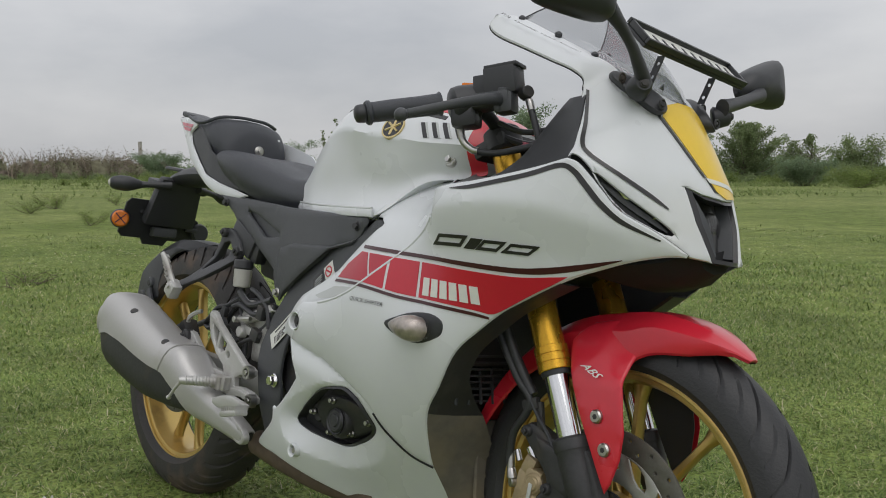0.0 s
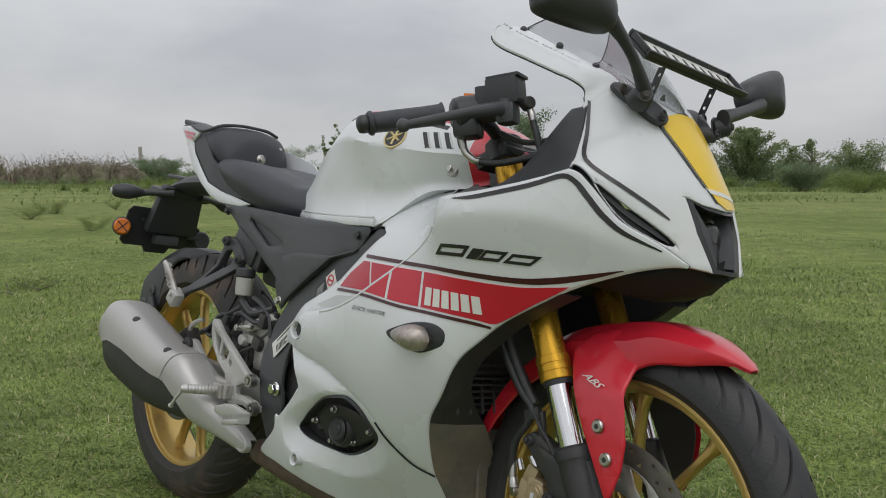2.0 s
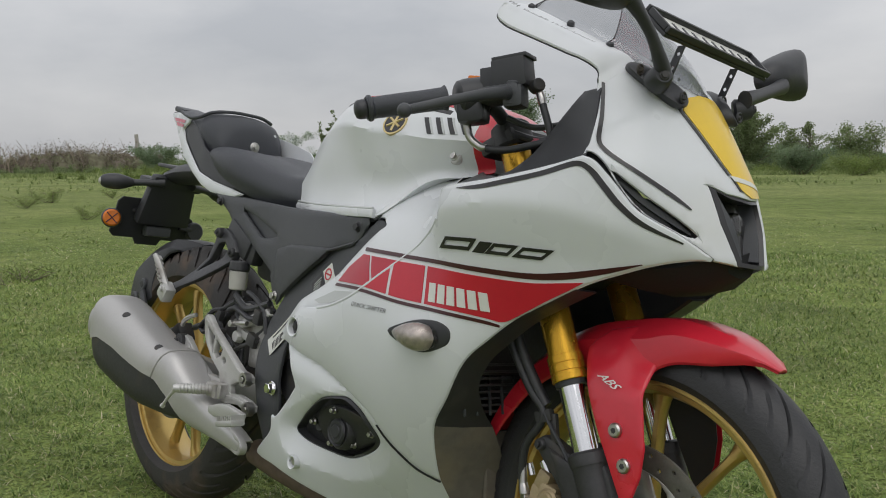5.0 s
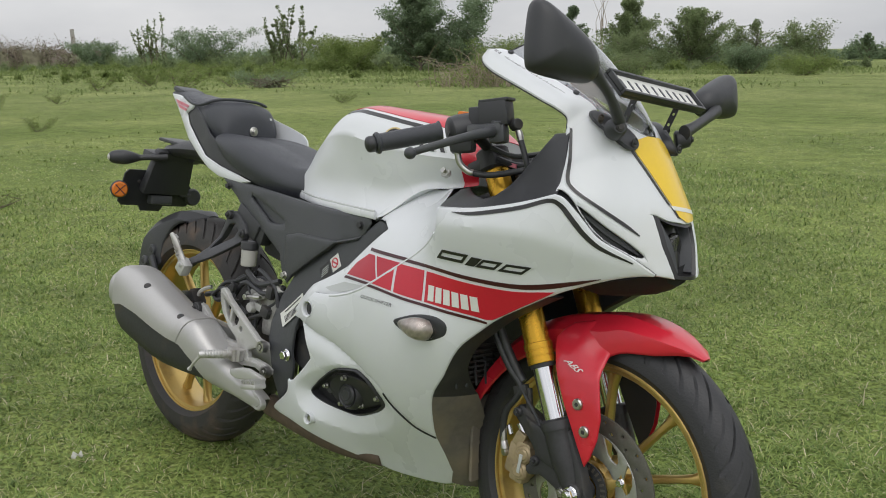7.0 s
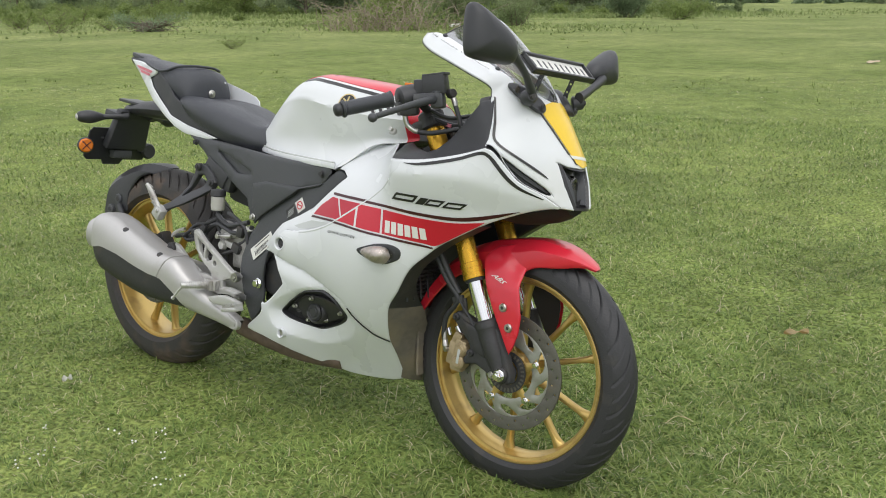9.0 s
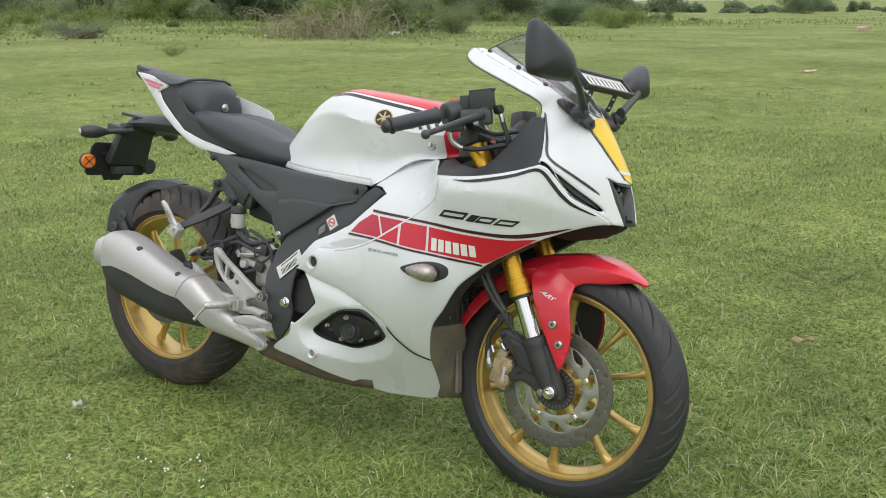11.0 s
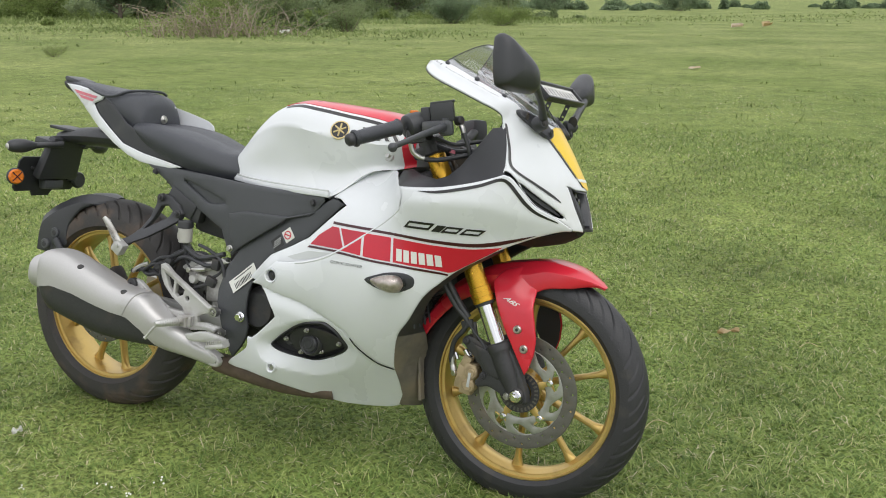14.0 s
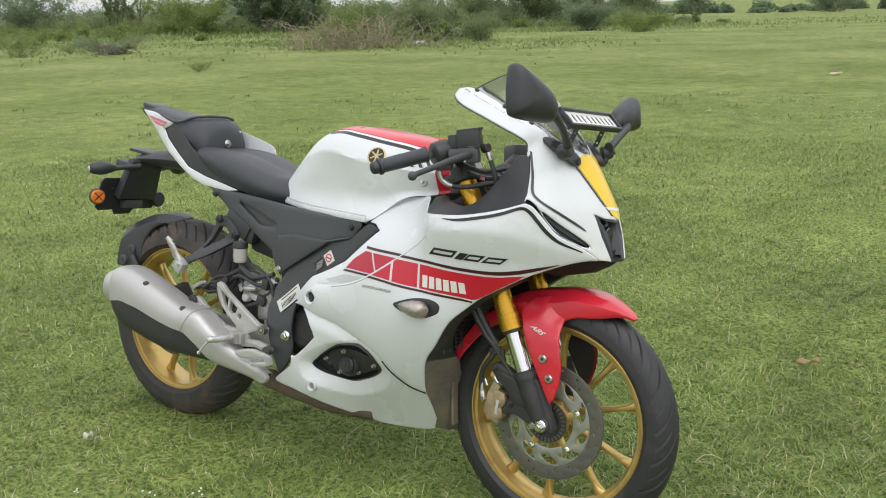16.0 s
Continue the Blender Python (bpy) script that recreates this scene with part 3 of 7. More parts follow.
def nose_skin(s, z, out=0.0):
    """The point of the front cowl at s metres round from its ridge (right side minus) and at height z."""
    zs = np.array(sorted(NOSE_LEVELS))
    z = np.asarray(z, float)
    ctrl = np.array([NOSE_LEVELS[k] for k in zs])
    res = []
    for si, zi, di in np.broadcast(s, z, out):
        half = np.array([[np.interp(zi, zs, ctrl[:, k, a]) for a in (0, 1)] for k in range(4)])
        e = 0.012
        lo = np.array([[np.interp(zi - e, zs, ctrl[:, k, a]) for a in (0, 1)] for k in range(4)])
        hi = np.array([[np.interp(zi + e, zs, ctrl[:, k, a]) for a in (0, 1)] for k in range(4)])
        half = 0.5 * half + 0.25 * (lo + hi)
        full = np.concatenate([[half[1] * (1, -1)], half])
        c = []
        for i in range(1, 4):
            a, b, cc, d = full[i - 1], full[i], full[i + 1], full[min(i + 2, 4)]
            for k in range(5):
                t = k / 5
                c.append(0.5 * (2 * b + (cc - a) * t + (2 * a - 5 * b + 4 * cc - d) * t * t + (3 * b - a - 3 * cc + d) * t ** 3))
        c.append(half[3])
        c = np.array(c)
        seg = np.linalg.norm(np.diff(c, axis=0), axis=1)
        run = np.r_[0, np.cumsum(seg)]
        q = min(abs(si), run[-1] + 0.05)
        if q > run[-1]:
            x, y = c[-1] + (c[-1] - c[-2]) / seg[-1] * (q - run[-1])
        else:
            x, y = (np.interp(q, run, c[:, a]) for a in (0, 1))
        j = min(max(np.searchsorted(run, q), 1), len(c) - 1)
        tx, ty = (c[j] - c[j - 1]) / seg[j - 1]
        x, y = x + ty * di, y - tx * di
        res.append((x, y * (1 if si > 0 else -1), zi))
    return np.array(res)

# outlines of the fairing in side view
COCKPIT = [(1.029, .759), (1.073, .761), (1.142, .766), (1.195, .775), (1.244, .788), (1.290, .805)]
SEAM = [(.707, .545), (.750, .549), (.795, .556), (.847, .572), (.895, .596), (.963, .643), (1.034, .697), (1.052, .714)]
UNDER = [(.645, .476), (.713, .463), (.782, .450), (.868, .413), (.904, .393), (.931, .354), (.971, .318), (1.010, .304)]
ARCH = [(1.010, .304), (1.017, .333), (1.040, .400), (1.076, .449), (1.114, .509), (1.152, .546), (1.189, .577), (1.239, .608), (1.274, .630), (1.307, .648), (1.360, .671), (1.396, .682), (1.417, .684)]
VENT_EDGE = [(1.290, .805), (1.303, .800), (1.316, .785), (1.332, .763), (1.351, .738), (1.387, .714), (1.417, .688)]
WINDOW = [(.672, .321), (.696, .343), (.720, .361), (.776, .395), (.827, .407), (.851, .405), (.876, .388), (.890, .365), (.894, .345), (.871, .325), (.830, .305), (.790, .291), (.755, .294), (.696, .306)]
WINDOW_RIM = curve2(WINDOW, 3) + curve2(WINDOW, 3)[:1]


def smooth2(pts, n=5):
    return [(v[0], v[1]) for v in spline([(x, z, 0) for x, z in pts], n)]


def side_pair(name, make, material, parent, label="", both=True, smooth=38.0):
    """A right-hand panel and its mirror image."""
    bm = make()
    other = mirrored(bm) if both else None
    one = part(name, bm, material, parent, label, smooth)
    if other:
        part(name, other, material, parent, label, smooth)
    return one


main_outline = smooth2(SEAM) + smooth2([(1.052, .714), (1.055, .735), (1.046, .754), (1.029, .759)])[1:] + smooth2(COCKPIT)[1:] + smooth2(VENT_EDGE)[1:] + smooth2(ARCH)[::-1][1:] + smooth2(UNDER)[::-1][1:] + [(.622, .479)]
side_cowl = side_pair("side_cowl", lambda: panel(main_outline, SIDE, 0.004, [circle2(.696, .508, .016, 20)], 0.005, step=0.010), white_paint, bike, "glossy white side fairing", True, 20)
rear_outline = [(.826, .713), (.852, .741), (.872, .766), (.888, .777), (.905, .783), (.964, .790), (.985, .787)] + smooth2([(.985, .787), (1.000, .774), (1.024, .762), (1.040, .752), (1.047, .735), (1.046, .716)])[1:] + \
    [(x + .004, z - .007) for x, z in smooth2(SEAM)[::-1]][3:] + [(.706, .536), (.645, .480), (.606, .489), (.677, .557), (.739, .585), (.790, .612), (.883, .699), (.856, .711)]
side_pair("knee_panel", lambda: panel(rear_outline, SIDE, 0.004, (), 0.005, -0.010), white_paint, bike, "white panel below the tank")
side_pair("seam_lip", lambda: tube([(x + .002, -float(SIDE(x, z)) + .0012, z - .002) for x, z in smooth2(SEAM)[7:]], .0032, 8, 0), white_paint, side_cowl)
low_outline = [(x, z + .006) for x, z in smooth2(UNDER)[1:]] + smooth2([(1.012, .298), (1.010, .26), (1.004, .215), (.985, .184)])[1:] + \
    smooth2([(.985, .184), (.945, .172), (.85, .165), (.800, .171), (.745, .189), (.700, .207), (.660, .222), (.600, .235), (.546, .239), (.530, .251), (.599, .301), (.608, .333), (.627, .337), (.693, .393), (.702, .410), (.678, .450), (.652, .472)])[1:]
lower_cowl = side_pair("lower_cowl", lambda: panel(low_outline, LOWER, 0.004, [curve2(WINDOW, 3), circle2(.681, .262, .011, 16)], 0.004, -0.0050, 0.0065), white_paint, bike, "white lower fairing with an engine window", True, 18)

side_pair("inner_liner", lambda: panel(main_outline, SIDE, 0.002, (), 0.002, -0.0055, 0.016), black_plastic, bike, "black inner face of the fairing")
side_pair("inner_liner", lambda: panel(low_outline, LOWER, 0.002, [curve2(WINDOW, 3)], 0.002, -0.0115, 0.012), black_plastic, bike, "black inner face of the fairing")

part("fold_seam", tube([(x, -float(SIDE(x, z)) + .0016, z - .0015) for x, z in smooth2(UNDER)[22:]], .0018, 6, 0), matt_black, side_cowl, "dark joint between the fairing panels")

# decals on the sides, a millimetre proud
def decal(name, outline, material, label="", off=0.0012, w=SIDE, parent=side_cowl, both=True, step=0.02):
    return side_pair(name, lambda: panel(outline, w, 0.001, (), 0, off, step), material, parent, label, both)


TOPLINE = [(.863, .657), (.961, .652), (1.055, .648), (1.143, .643), (1.218, .641), (1.264, .646), (1.307, .657), (1.350, .671)]
BOTLINE = [(.787, .593), (.895, .591), (.988, .581), (1.061, .577), (1.140, .571), (1.170, .567)]
red_field = smooth2([(x, z - .009) for x, z in TOPLINE[:6]] + [(1.285, .640)]) + smooth2([(1.268, .628), (1.237, .609), (1.192, .581), (1.178, .574)]) + smooth2([(x, z + .006) for x, z in BOTLINE])[::-1]
gap_x = lambda z, a, b: a + (b - a) * (.65 - z) / .065


def clip_x(poly, lo, hi):
    """The stretch of an outline between two slanting lines x = lo(z) and x = hi(z)."""
    for f, s in ((lo, 1), (hi, -1)):
        res = []
        for (ax, az), (bx, bz) in zip(poly, poly[1:] + poly[:1]):
            da, db = s * (ax - f(az)), s * (bx - f(bz))
            if da >= 0:
                res.append((ax, az))
            if da * db < 0:
                k = da / (da - db)
                res.append((ax + (bx - ax) * k, az + (bz - az) * k))
        poly = res
    return poly


def seam_x(z):
    pts = smooth2(SEAM)
    return float(np.interp(z, [p[1] for p in pts], [p[0] for p in pts]))


decal("red_stripe", clip_x(red_field, lambda z: seam_x(z) + .009, lambda z: gap_x(z, .953, .957)), red_decal, "red racing stripe")
decal("red_stripe", clip_x(red_field, lambda z: gap_x(z, .960, .964), lambda z: gap_x(z, 1.030, 1.034)), red_decal, "red racing stripe")
decal("red_stripe", clip_x(red_field, lambda z: gap_x(z, 1.037, 1.041), lambda z: 9.0), red_decal, "red racing stripe")
decal("dark_red_stripe", clip_x(red_field, lambda z: gap_x(z, .888, .917), lambda z: seam_x(z) - .001), deep_red, "deep red racing stripe", -0.0086)
decal("dark_red_stripe", clip_x(red_field, lambda z: gap_x(z, .850, .790), lambda z: gap_x(z, .882, .911)), deep_red, "deep red racing stripe", -0.0086)
topband = band(TOPLINE, [.006, .006, .006, .007, .008, .009, .007, .001])
botband = band(BOTLINE, [.005, .005, .005, .005, .005, .004])
for outline in (topband, botband):
    decal("pinstripe", clip_x(outline, lambda z: seam_x(z) + .004, lambda z: 9.0), dark_red)
    decal("pinstripe", clip_x(outline, lambda z: gap_x(z, .85, .79), lambda z: seam_x(z) - .001), dark_red, "", -0.0086)
part("silver_decal_field", panel([(.800, .582), (.86, .585), (.880, .586), (.835, .572), (.795, .560), (.755, .556), (.735, .560)], SIDE, 0.001, (), 0, -0.0092), silver_decal, side_cowl, "silver grey decal field")

# maker's mark: six plain upright blocks, and a model mark as slanting frames and bars
for k in range(6):
    x0, zb, zt = 1.048 + k * 0.0190, .5885 - k * .0006, .6165 - k * .0010
    decal("mark_block", [(x0 + .002, zb), (x0 + .0162, zb - .0004), (x0 + .0142, zt - .0004), (x0, zt)], label_white, "plain white block of a maker's mark", 0.0026, both=False)
for x0, wd, bar_ in ((1.074, .066, .006), (1.146, .020, 0), (1.168, .036, .005), (1.210, .040, .005)):
    zb, zt = .6690 - (x0 - 1.06) * .03, .6865 - (x0 - 1.06) * .050
    def slope(u, v):
        return x0 - .010 + u * wd + v * .018, zb + v * (zt - zb) - u * .0006
    hole = [slope(bar_ / wd, .30), slope(1 - bar_ / wd, .30), slope(1 - bar_ / wd, .70), slope(bar_ / wd, .70)] if bar_ else None
    side_pair("model_mark", lambda: panel([slope(0, 0), slope(1, 0), slope(1, 1), slope(0, 1)], SIDE, 0.001, [hole] if hole else (), 0, 0.0018, 0.012), black_decal, side_cowl, "slanting black shape of a model mark", False)
# black and white line along the cockpit and the vent
decal("edge_line", band([(1.105, .755), (1.150, .7565), (1.200, .766), (1.245, .778), (1.283, .793), (1.300, .788), (1.316, .768), (1.334, .743), (1.356, .722), (1.392, .703)],
                        [.001, .006, .007, .007, .007, .007, .007, .007, .006, .002]), black_decal, "black pinstripe along the fairing edge")


# ---- front cowl, screen, mirrors ----
def on_nose(name, outline, material, parent, label="", off=0.0, thick=0.003, roll=0.0, holes=(), step=0.014, both=False):
    bm = panel(outline, None, thick, holes, roll, off, step, skin=nose_skin)
    other = mirrored(bm) if both else None
    one = part(name, bm, material, parent, label)
    if other:
        part(name, other, material, parent, label)
    return one


LAMP = [(-.070, .785), (-.064, .735), (-.050, .703), (-.040, .681), (0, .6795), (.040, .681), (.050, .703), (.064, .735), (.070, .785), (.045, .776), (0, .772), (-.045, .776)]
SLOT = [(-.205, .789), (-.190, .779), (-.160, .757), (-.125, .735), (-.098, .715), (-.112, .713), (-.135, .722), (-.168, .738), (-.190, .762)]
half = [(-.236, .808), (-.221, .826), (-.210, .845), (-.196, .870), (-.182, .900), (-.166, .924), (-.142, .940)]
rim_low = smooth2([(-.236, .808), (-.226, .812), (-.215, .803), (-.203, .779), (-.188, .752), (-.165, .734), (-.130, .714), (-.097, .698), (-.078, .6845)])
right_half = rim_low[::-1] + half[1:] + [(-.115, .950), (-.090, .948), (-.060, .938), (-.030, .922), (0, .9135)]
outline = right_half + [(-s, z) for s, z in right_half[::-1][1:]] + [(.040, .681), (-.040, .681)]
cowl = on_nose("front_cowl", outline, white_paint, bike, "white pointed front cowl", 0, 0.004, 0.004,
               [LAMP, curve2(SLOT, 2), [(-s, z) for s, z in curve2(SLOT, 2)]], 0.013)
on_nose("number_field", [(-.046, .909), (-.020, .917), (.020, .917), (.048, .909), (.063, .889), (.060, .82), (.052, .781), (0, .776), (-.018, .785), (-.034, .817), (-.050, .858), (-.063, .889)], yellow_decal, cowl, "yellow number field decal", 0.0022, 0.0012)
on_nose("number_field_edge", [(-.050, .913), (-.046, .911), (-.0655, .889), (-.052, .856), (-.0365, .817), (-.030, .803), (-.034, .803), (-.041, .817), (-.058, .858), (-.071, .889)], black_decal, cowl, "", 0.0016, 0.0012)
on_nose("number_field_edge", [(-.030, .801), (-.026, .801), (-.014, .782), (-.021, .783)], black_decal, cowl, "", 0.0016, 0.0012)
on_nose("number_field_band", [(-.031, .803), (.056, .797), (.056, .790), (-.027, .796)], label_white, cowl, "", 0.0030, 0.0012)
on_nose("nose_line", band([(-.163, .917), (-.188, .868), (-.207, .832), (-.205, .817), (-.190, .803), (-.164, .786), (-.126, .763), (-.105, .749)], [.004, .005, .006, .007, .006, .006, .006, .002]), black_decal, cowl, "black pinstripe on the cowl", 0.0016, 0.0012, both=True)
# lamp cavity and its lens
cav = part("lamp_bezel", joined(panel([(s * 1.0, z) for s, z in LAMP], None, 0.003, (), 0, -0.030, 0.014, skin=nose_skin)), black_decal, bike, "black headlamp bezel in the nose")
part("bezel_wall", panel([(q * .985, .735 + (z - .735) * .985) for q, z in LAMP], None, 0.034, [[(q * .84, .733 + (z - .733) * .88) for q, z in LAMP]], 0, -0.0035, 0.012, skin=nose_skin), black_decal, cav, "black flared lamp surround")
for s0 in (-.0455, .0455):
    on_nose("bezel_fin", band([(s0 * 1.28, .772), (s0, .735), (s0 * 0.72, .690)], [.010, .014, .010]), dark_plastic, cav, "", -0.010, 0.020)
lens = tube([(1.376, 0, .728), (1.392, 0, .728), (1.404, 0, .727), (1.409, 0, .727)], [.030, .030, .024, .004], 24, 4)
part("headlamp_lens", lens, clear_lens, cav, "single round projector headlamp")
part("lamp_cup", cyl((1.360, 0, .728), (1.384, 0, .728), .033, .033), engine_black, cav)
on_nose("vent_recess", [(s * 1.0, z) for s, z in curve2(SLOT, 2)], black_plastic, bike, "black air vent recess", -0.022, 0.003, both=True)
on_nose("vent_blade", band([(-.195, .776), (-.165, .753), (-.130, .732), (-.105, .717)], [.004, .009, .008, .003]), dark_plastic, bike, "", -0.010, 0.008, both=True)
on_nose("gap_liner", [(-.238, .806), (-.214, .822), (-.195, .800), (-.165, .760), (-.11, .705), (-.135, .690), (-.20, .735)], black_plastic, bike, "", -0.016, 0.003, both=True)
# underside of the nose
under = []
for x, w_, z in ((1.160, .170, .682), (1.20, .180, .662), (1.26, .168, .644), (1.32, .140, .634), (1.38, .092, .648), (1.416, .050, .668)):
    under.append([(x, -w_ * .94, z + .026), (x, -w_ * .60, z + .004), (x, 0, z - .002), (x, w_ * .60, z + .004), (x, w_ * .94, z + .026), (x, w_ * .85, z + .042), (x, 0, z + .030), (x, -w_ * .85, z + .042)])
part("cowl_underside", rings([[Vector(p) for p in s] for s in under]), matt_black, bike, "black plastic underside of the nose")

# white arms that carry the screen
arm_lo = spline([(1.262, -.160, .892), (1.250, -.154, .918), (1.234, -.152, .947), (1.200, -.154, .963), (1.142, -.157, .988), (1.085, -.160, 1.013), (1.061, -.157, 1.032), (1.064, -.150, 1.045)], 6)
arm_up = spline([(1.283, -.090, .945), (1.272, -.090, .957), (1.250, -.094, .972), (1.215, -.101, .991), (1.170, -.110, 1.014), (1.110, -.116, 1.044), (1.080, -.124, 1.055), (1.068, -.140, 1.050)], 6)


def nose_s(p):
    """How far round the front cowl a point of the arm's root lies."""
    ss = np.linspace(-.20, -.03, 60)
    q = nose_skin(ss, np.full(60, p.z), 0.0)
    return ss[int(np.argmin(((q - np.array(p)) ** 2).sum(1)))]


secs = []
for i, (a, b) in enumerate(zip(arm_lo, arm_up)):
    f = min(1.0, max(0.0, (i - 5) / 9))
    keep = f * f * (3 - 2 * f)
    bulge = Vector((.002, -.004, .004)) * keep
    outer = [a.lerp(b, q) + bulge * (4 * q * (1 - q)) for q in (0, .04, .2, .4, .6, .8, .96, 1)]
    if keep < 1:
        sa, sb = float(np.interp(a.z, [h[1] for h in half], [h[0] for h in half])), nose_s(b)
        flush = [Vector(nose_skin(sa + (sb - sa) * q, a.z + (b.z - a.z) * q, min(.0004, -.0030 + .0008 * i))[0]) for q in (0, .04, .2, .4, .6, .8, .96, 1)]
        outer = [u.lerp(v, keep) for u, v in zip(flush, outer)]
    outer[0] += Vector((0, .002, -.001))
    secs.append(outer + [outer[7] + Vector((-.005, .005, -.007)), outer[4] + Vector((-.005, .009, -.009)), outer[2] + Vector((-.005, .010, -.006)), outer[0] + Vector((-.004, .008, .000))])
arm = rings(secs)
arm2 = mirrored(arm)
arm_r = part("screen_arm", arm, white_paint, bike, "white arm beside the windscreen")
part("screen_arm", arm2, white_paint, bike, "white arm beside the windscreen")
part("arm_edge", tube([s_[0] + Vector((-.0010, .0010, -.0012)) for s_ in secs[6:]], .0012, 8, 0), black_plastic, arm_r, "dark rubber edge")
for x, y, z in ((1.235, .099, .979), (1.171, .113, 1.014), (1.097, .120, 1.047)):
    for s in (-1, 1):
        part("screen_bolt", cyl((x - .003, s * (y - .004), z - .004), (x + .003, s * (y + .003), z + .004), .0058, n=14, bev=.4), black_plastic, bike)

# smoked screen
edge = spline([(1.320, -.030, .926), (1.285, -.072, .948), (1.235, -.090, .979), (1.171, -.106, 1.013), (1.105, -.110, 1.046), (1.088, -.106, 1.054)], 5)
ridge = spline([(1.341, 0, .914), (1.312, 0, .955), (1.272, 0, 1.005), (1.222, 0, 1.054), (1.176, 0, 1.092), (1.156, 0, 1.104)], 5)
rows_out = []
for e, c in zip(edge, ridge):
    row = []
    for k in range(-8, 9):
        q = k / 8
        row.append(Vector((c.x + (e.x - c.x) * q * q, -e.y * q, c.z + (e.z - c.z) * (abs(q) ** 2.2))))
    rows_out.append(row)
rows_in = [[v + Vector((-.0018, 0, -.0018)) for v in r] for r in rows_out]
screen = part("windscreen", rings([o + i[::-1] for o, i in zip(rows_out, rows_in)]), smoke_glass, bike, "smoke-tinted clear windscreen", 60)
screen.visible_shadow = False
part("screen_edge", tube(rows_out[-1], .0013, 8, 0), black_plastic, screen)


def mirror(side):
    """A black rear-view mirror on its stalk; side -1 is the rider's right."""
    S = Vector((1, -side, 1))
    m = new("wing_mirror")
    m.parent = bike
    m["label"] = "black rear-view mirror on a folding stalk"
    o = Vector((1.352, -.222, 1.022)) if side < 0 else Vector((1.297, -.226, 1.011))
    e1, e2 = Vector((-.34 if side < 0 else .06, -.94, .02)).normalized(), Vector((-.10, .0, .995 if side < 0 else .80))
    e3 = e1.cross(e2).normalized()
    if e3.x < 0:
        e3 = -e3
    shape = curve2([(-.004, -.014), (.004, .010), (.024, .028), (.060, .050), (.098, .069), (.112, .069), (.120, .056), (.125, .010), (.124, -.026), (.114, -.038), (.070, -.043), (.022, -.043), (.002, -.034)], 3)
    cx, cz = 0.065, 0.008
    secs = []
    for d, f in ((-.012, .90), (-.013, .97), (-.006, 1.0), (.004, .985), (.014, .90), (.022, .74), (.028, .5), (.031, .2)):
        ring = []
        for u, v in shape:
            p = o + e1 * (cx + (u - cx) * f) + e2 * (cz + (v - cz) * f) + e3 * d
            ring.append(Vector((p.x, p.y * -side, p.z)))
        secs.append(ring)
    part("mirror_housing", rings(secs), black_plastic, m)
    ring = []
    for d in (-.0135, -.0150):
        ring.append([Vector(((o + e1 * (cx + (u - cx) * .86) + e2 * (cz + (v - cz) * .86) + e3 * d).x, (o + e1 * (cx + (u - cx) * .86)).y * -side, (o + e1 * (cx + (u - cx) * .86) + e2 * (cz + (v - cz) * .86) + e3 * d).z)) for u, v in shape])
    part("mirror_glass", rings(ring), chrome, m, "mirror glass facing the rider")
    if side < 0:
        path, rr = ((1.338, -.113, .932), (1.342, -.131, .945), (1.346, -.158, .966), (1.348, -.190, .986), (1.347, -.218, 1.002)), (.0135, .0115, .0092, .0100, .014)
    else:
        path, rr = ((1.344, -.098, .934), (1.341, -.125, .943), (1.335, -.165, .956), (1.328, -.215, .974), (1.320, -.258, .990)), (.014, .0115, .0105, .011, .014)
    part("stalk", tube([Vector((q[0], q[1] * -side, q[2])) for q in path], list(rr), 14, 5, .8), black_plastic, m)
    foot = panel(curve2([(-.119, .940), (-.110, .951), (-.093, .949), (-.074, .938), (-.056, .917), (-.057, .898), (-.073, .889), (-.091, .899), (-.110, .921)], 3), None, .024, (), .007, .018, .009, skin=nose_skin)
    if side > 0:
        f2 = mirrored(foot)
        foot.free()
        foot = f2
    part("mirror_foot", foot, black_plastic, m)
    part("pivot_bolt", bolt((1.347, side * .122, .924), (.8, side * .6, .1), .0075, .002), engine_black, m)
    part("pivot_cap", cyl((1.322, side * .105, .919), (1.345, side * .121, .925), .0185, .0150, bev=.25), black_plastic, m)
    for q, z in ((-.107, .937), (-.070, .903)):
        a, b = Vector(nose_skin(q, z, .0215)[0]), Vector(nose_skin(q, z, .0255)[0])
        a.y, b.y = a.y * -side, b.y * -side
        part("mount_bolt", joined(tube([a + (b - a) * .5 + Vector((0, .0068 * math.cos(k * .524), .0068 * math.sin(k * .524))) for k in range(13)], .0018, 6, 0), cyl(a, b, .0042, .0036, bev=.2)), engine_black, m)


mirror(-1)
mirror(1)

# number plate on its perforated brackets in front of the screen
plate = new("number_plate")
plate.parent = bike
plate["label"] = "white number plate in a black frame before the screen"
U, V_ = Vector((0, 1, 0)), Vector((-.033, 0, .033)).normalized()
N_ = Vector((.033, 0, .033)).normalized()
PC = Vector((1.332, .006, .994))


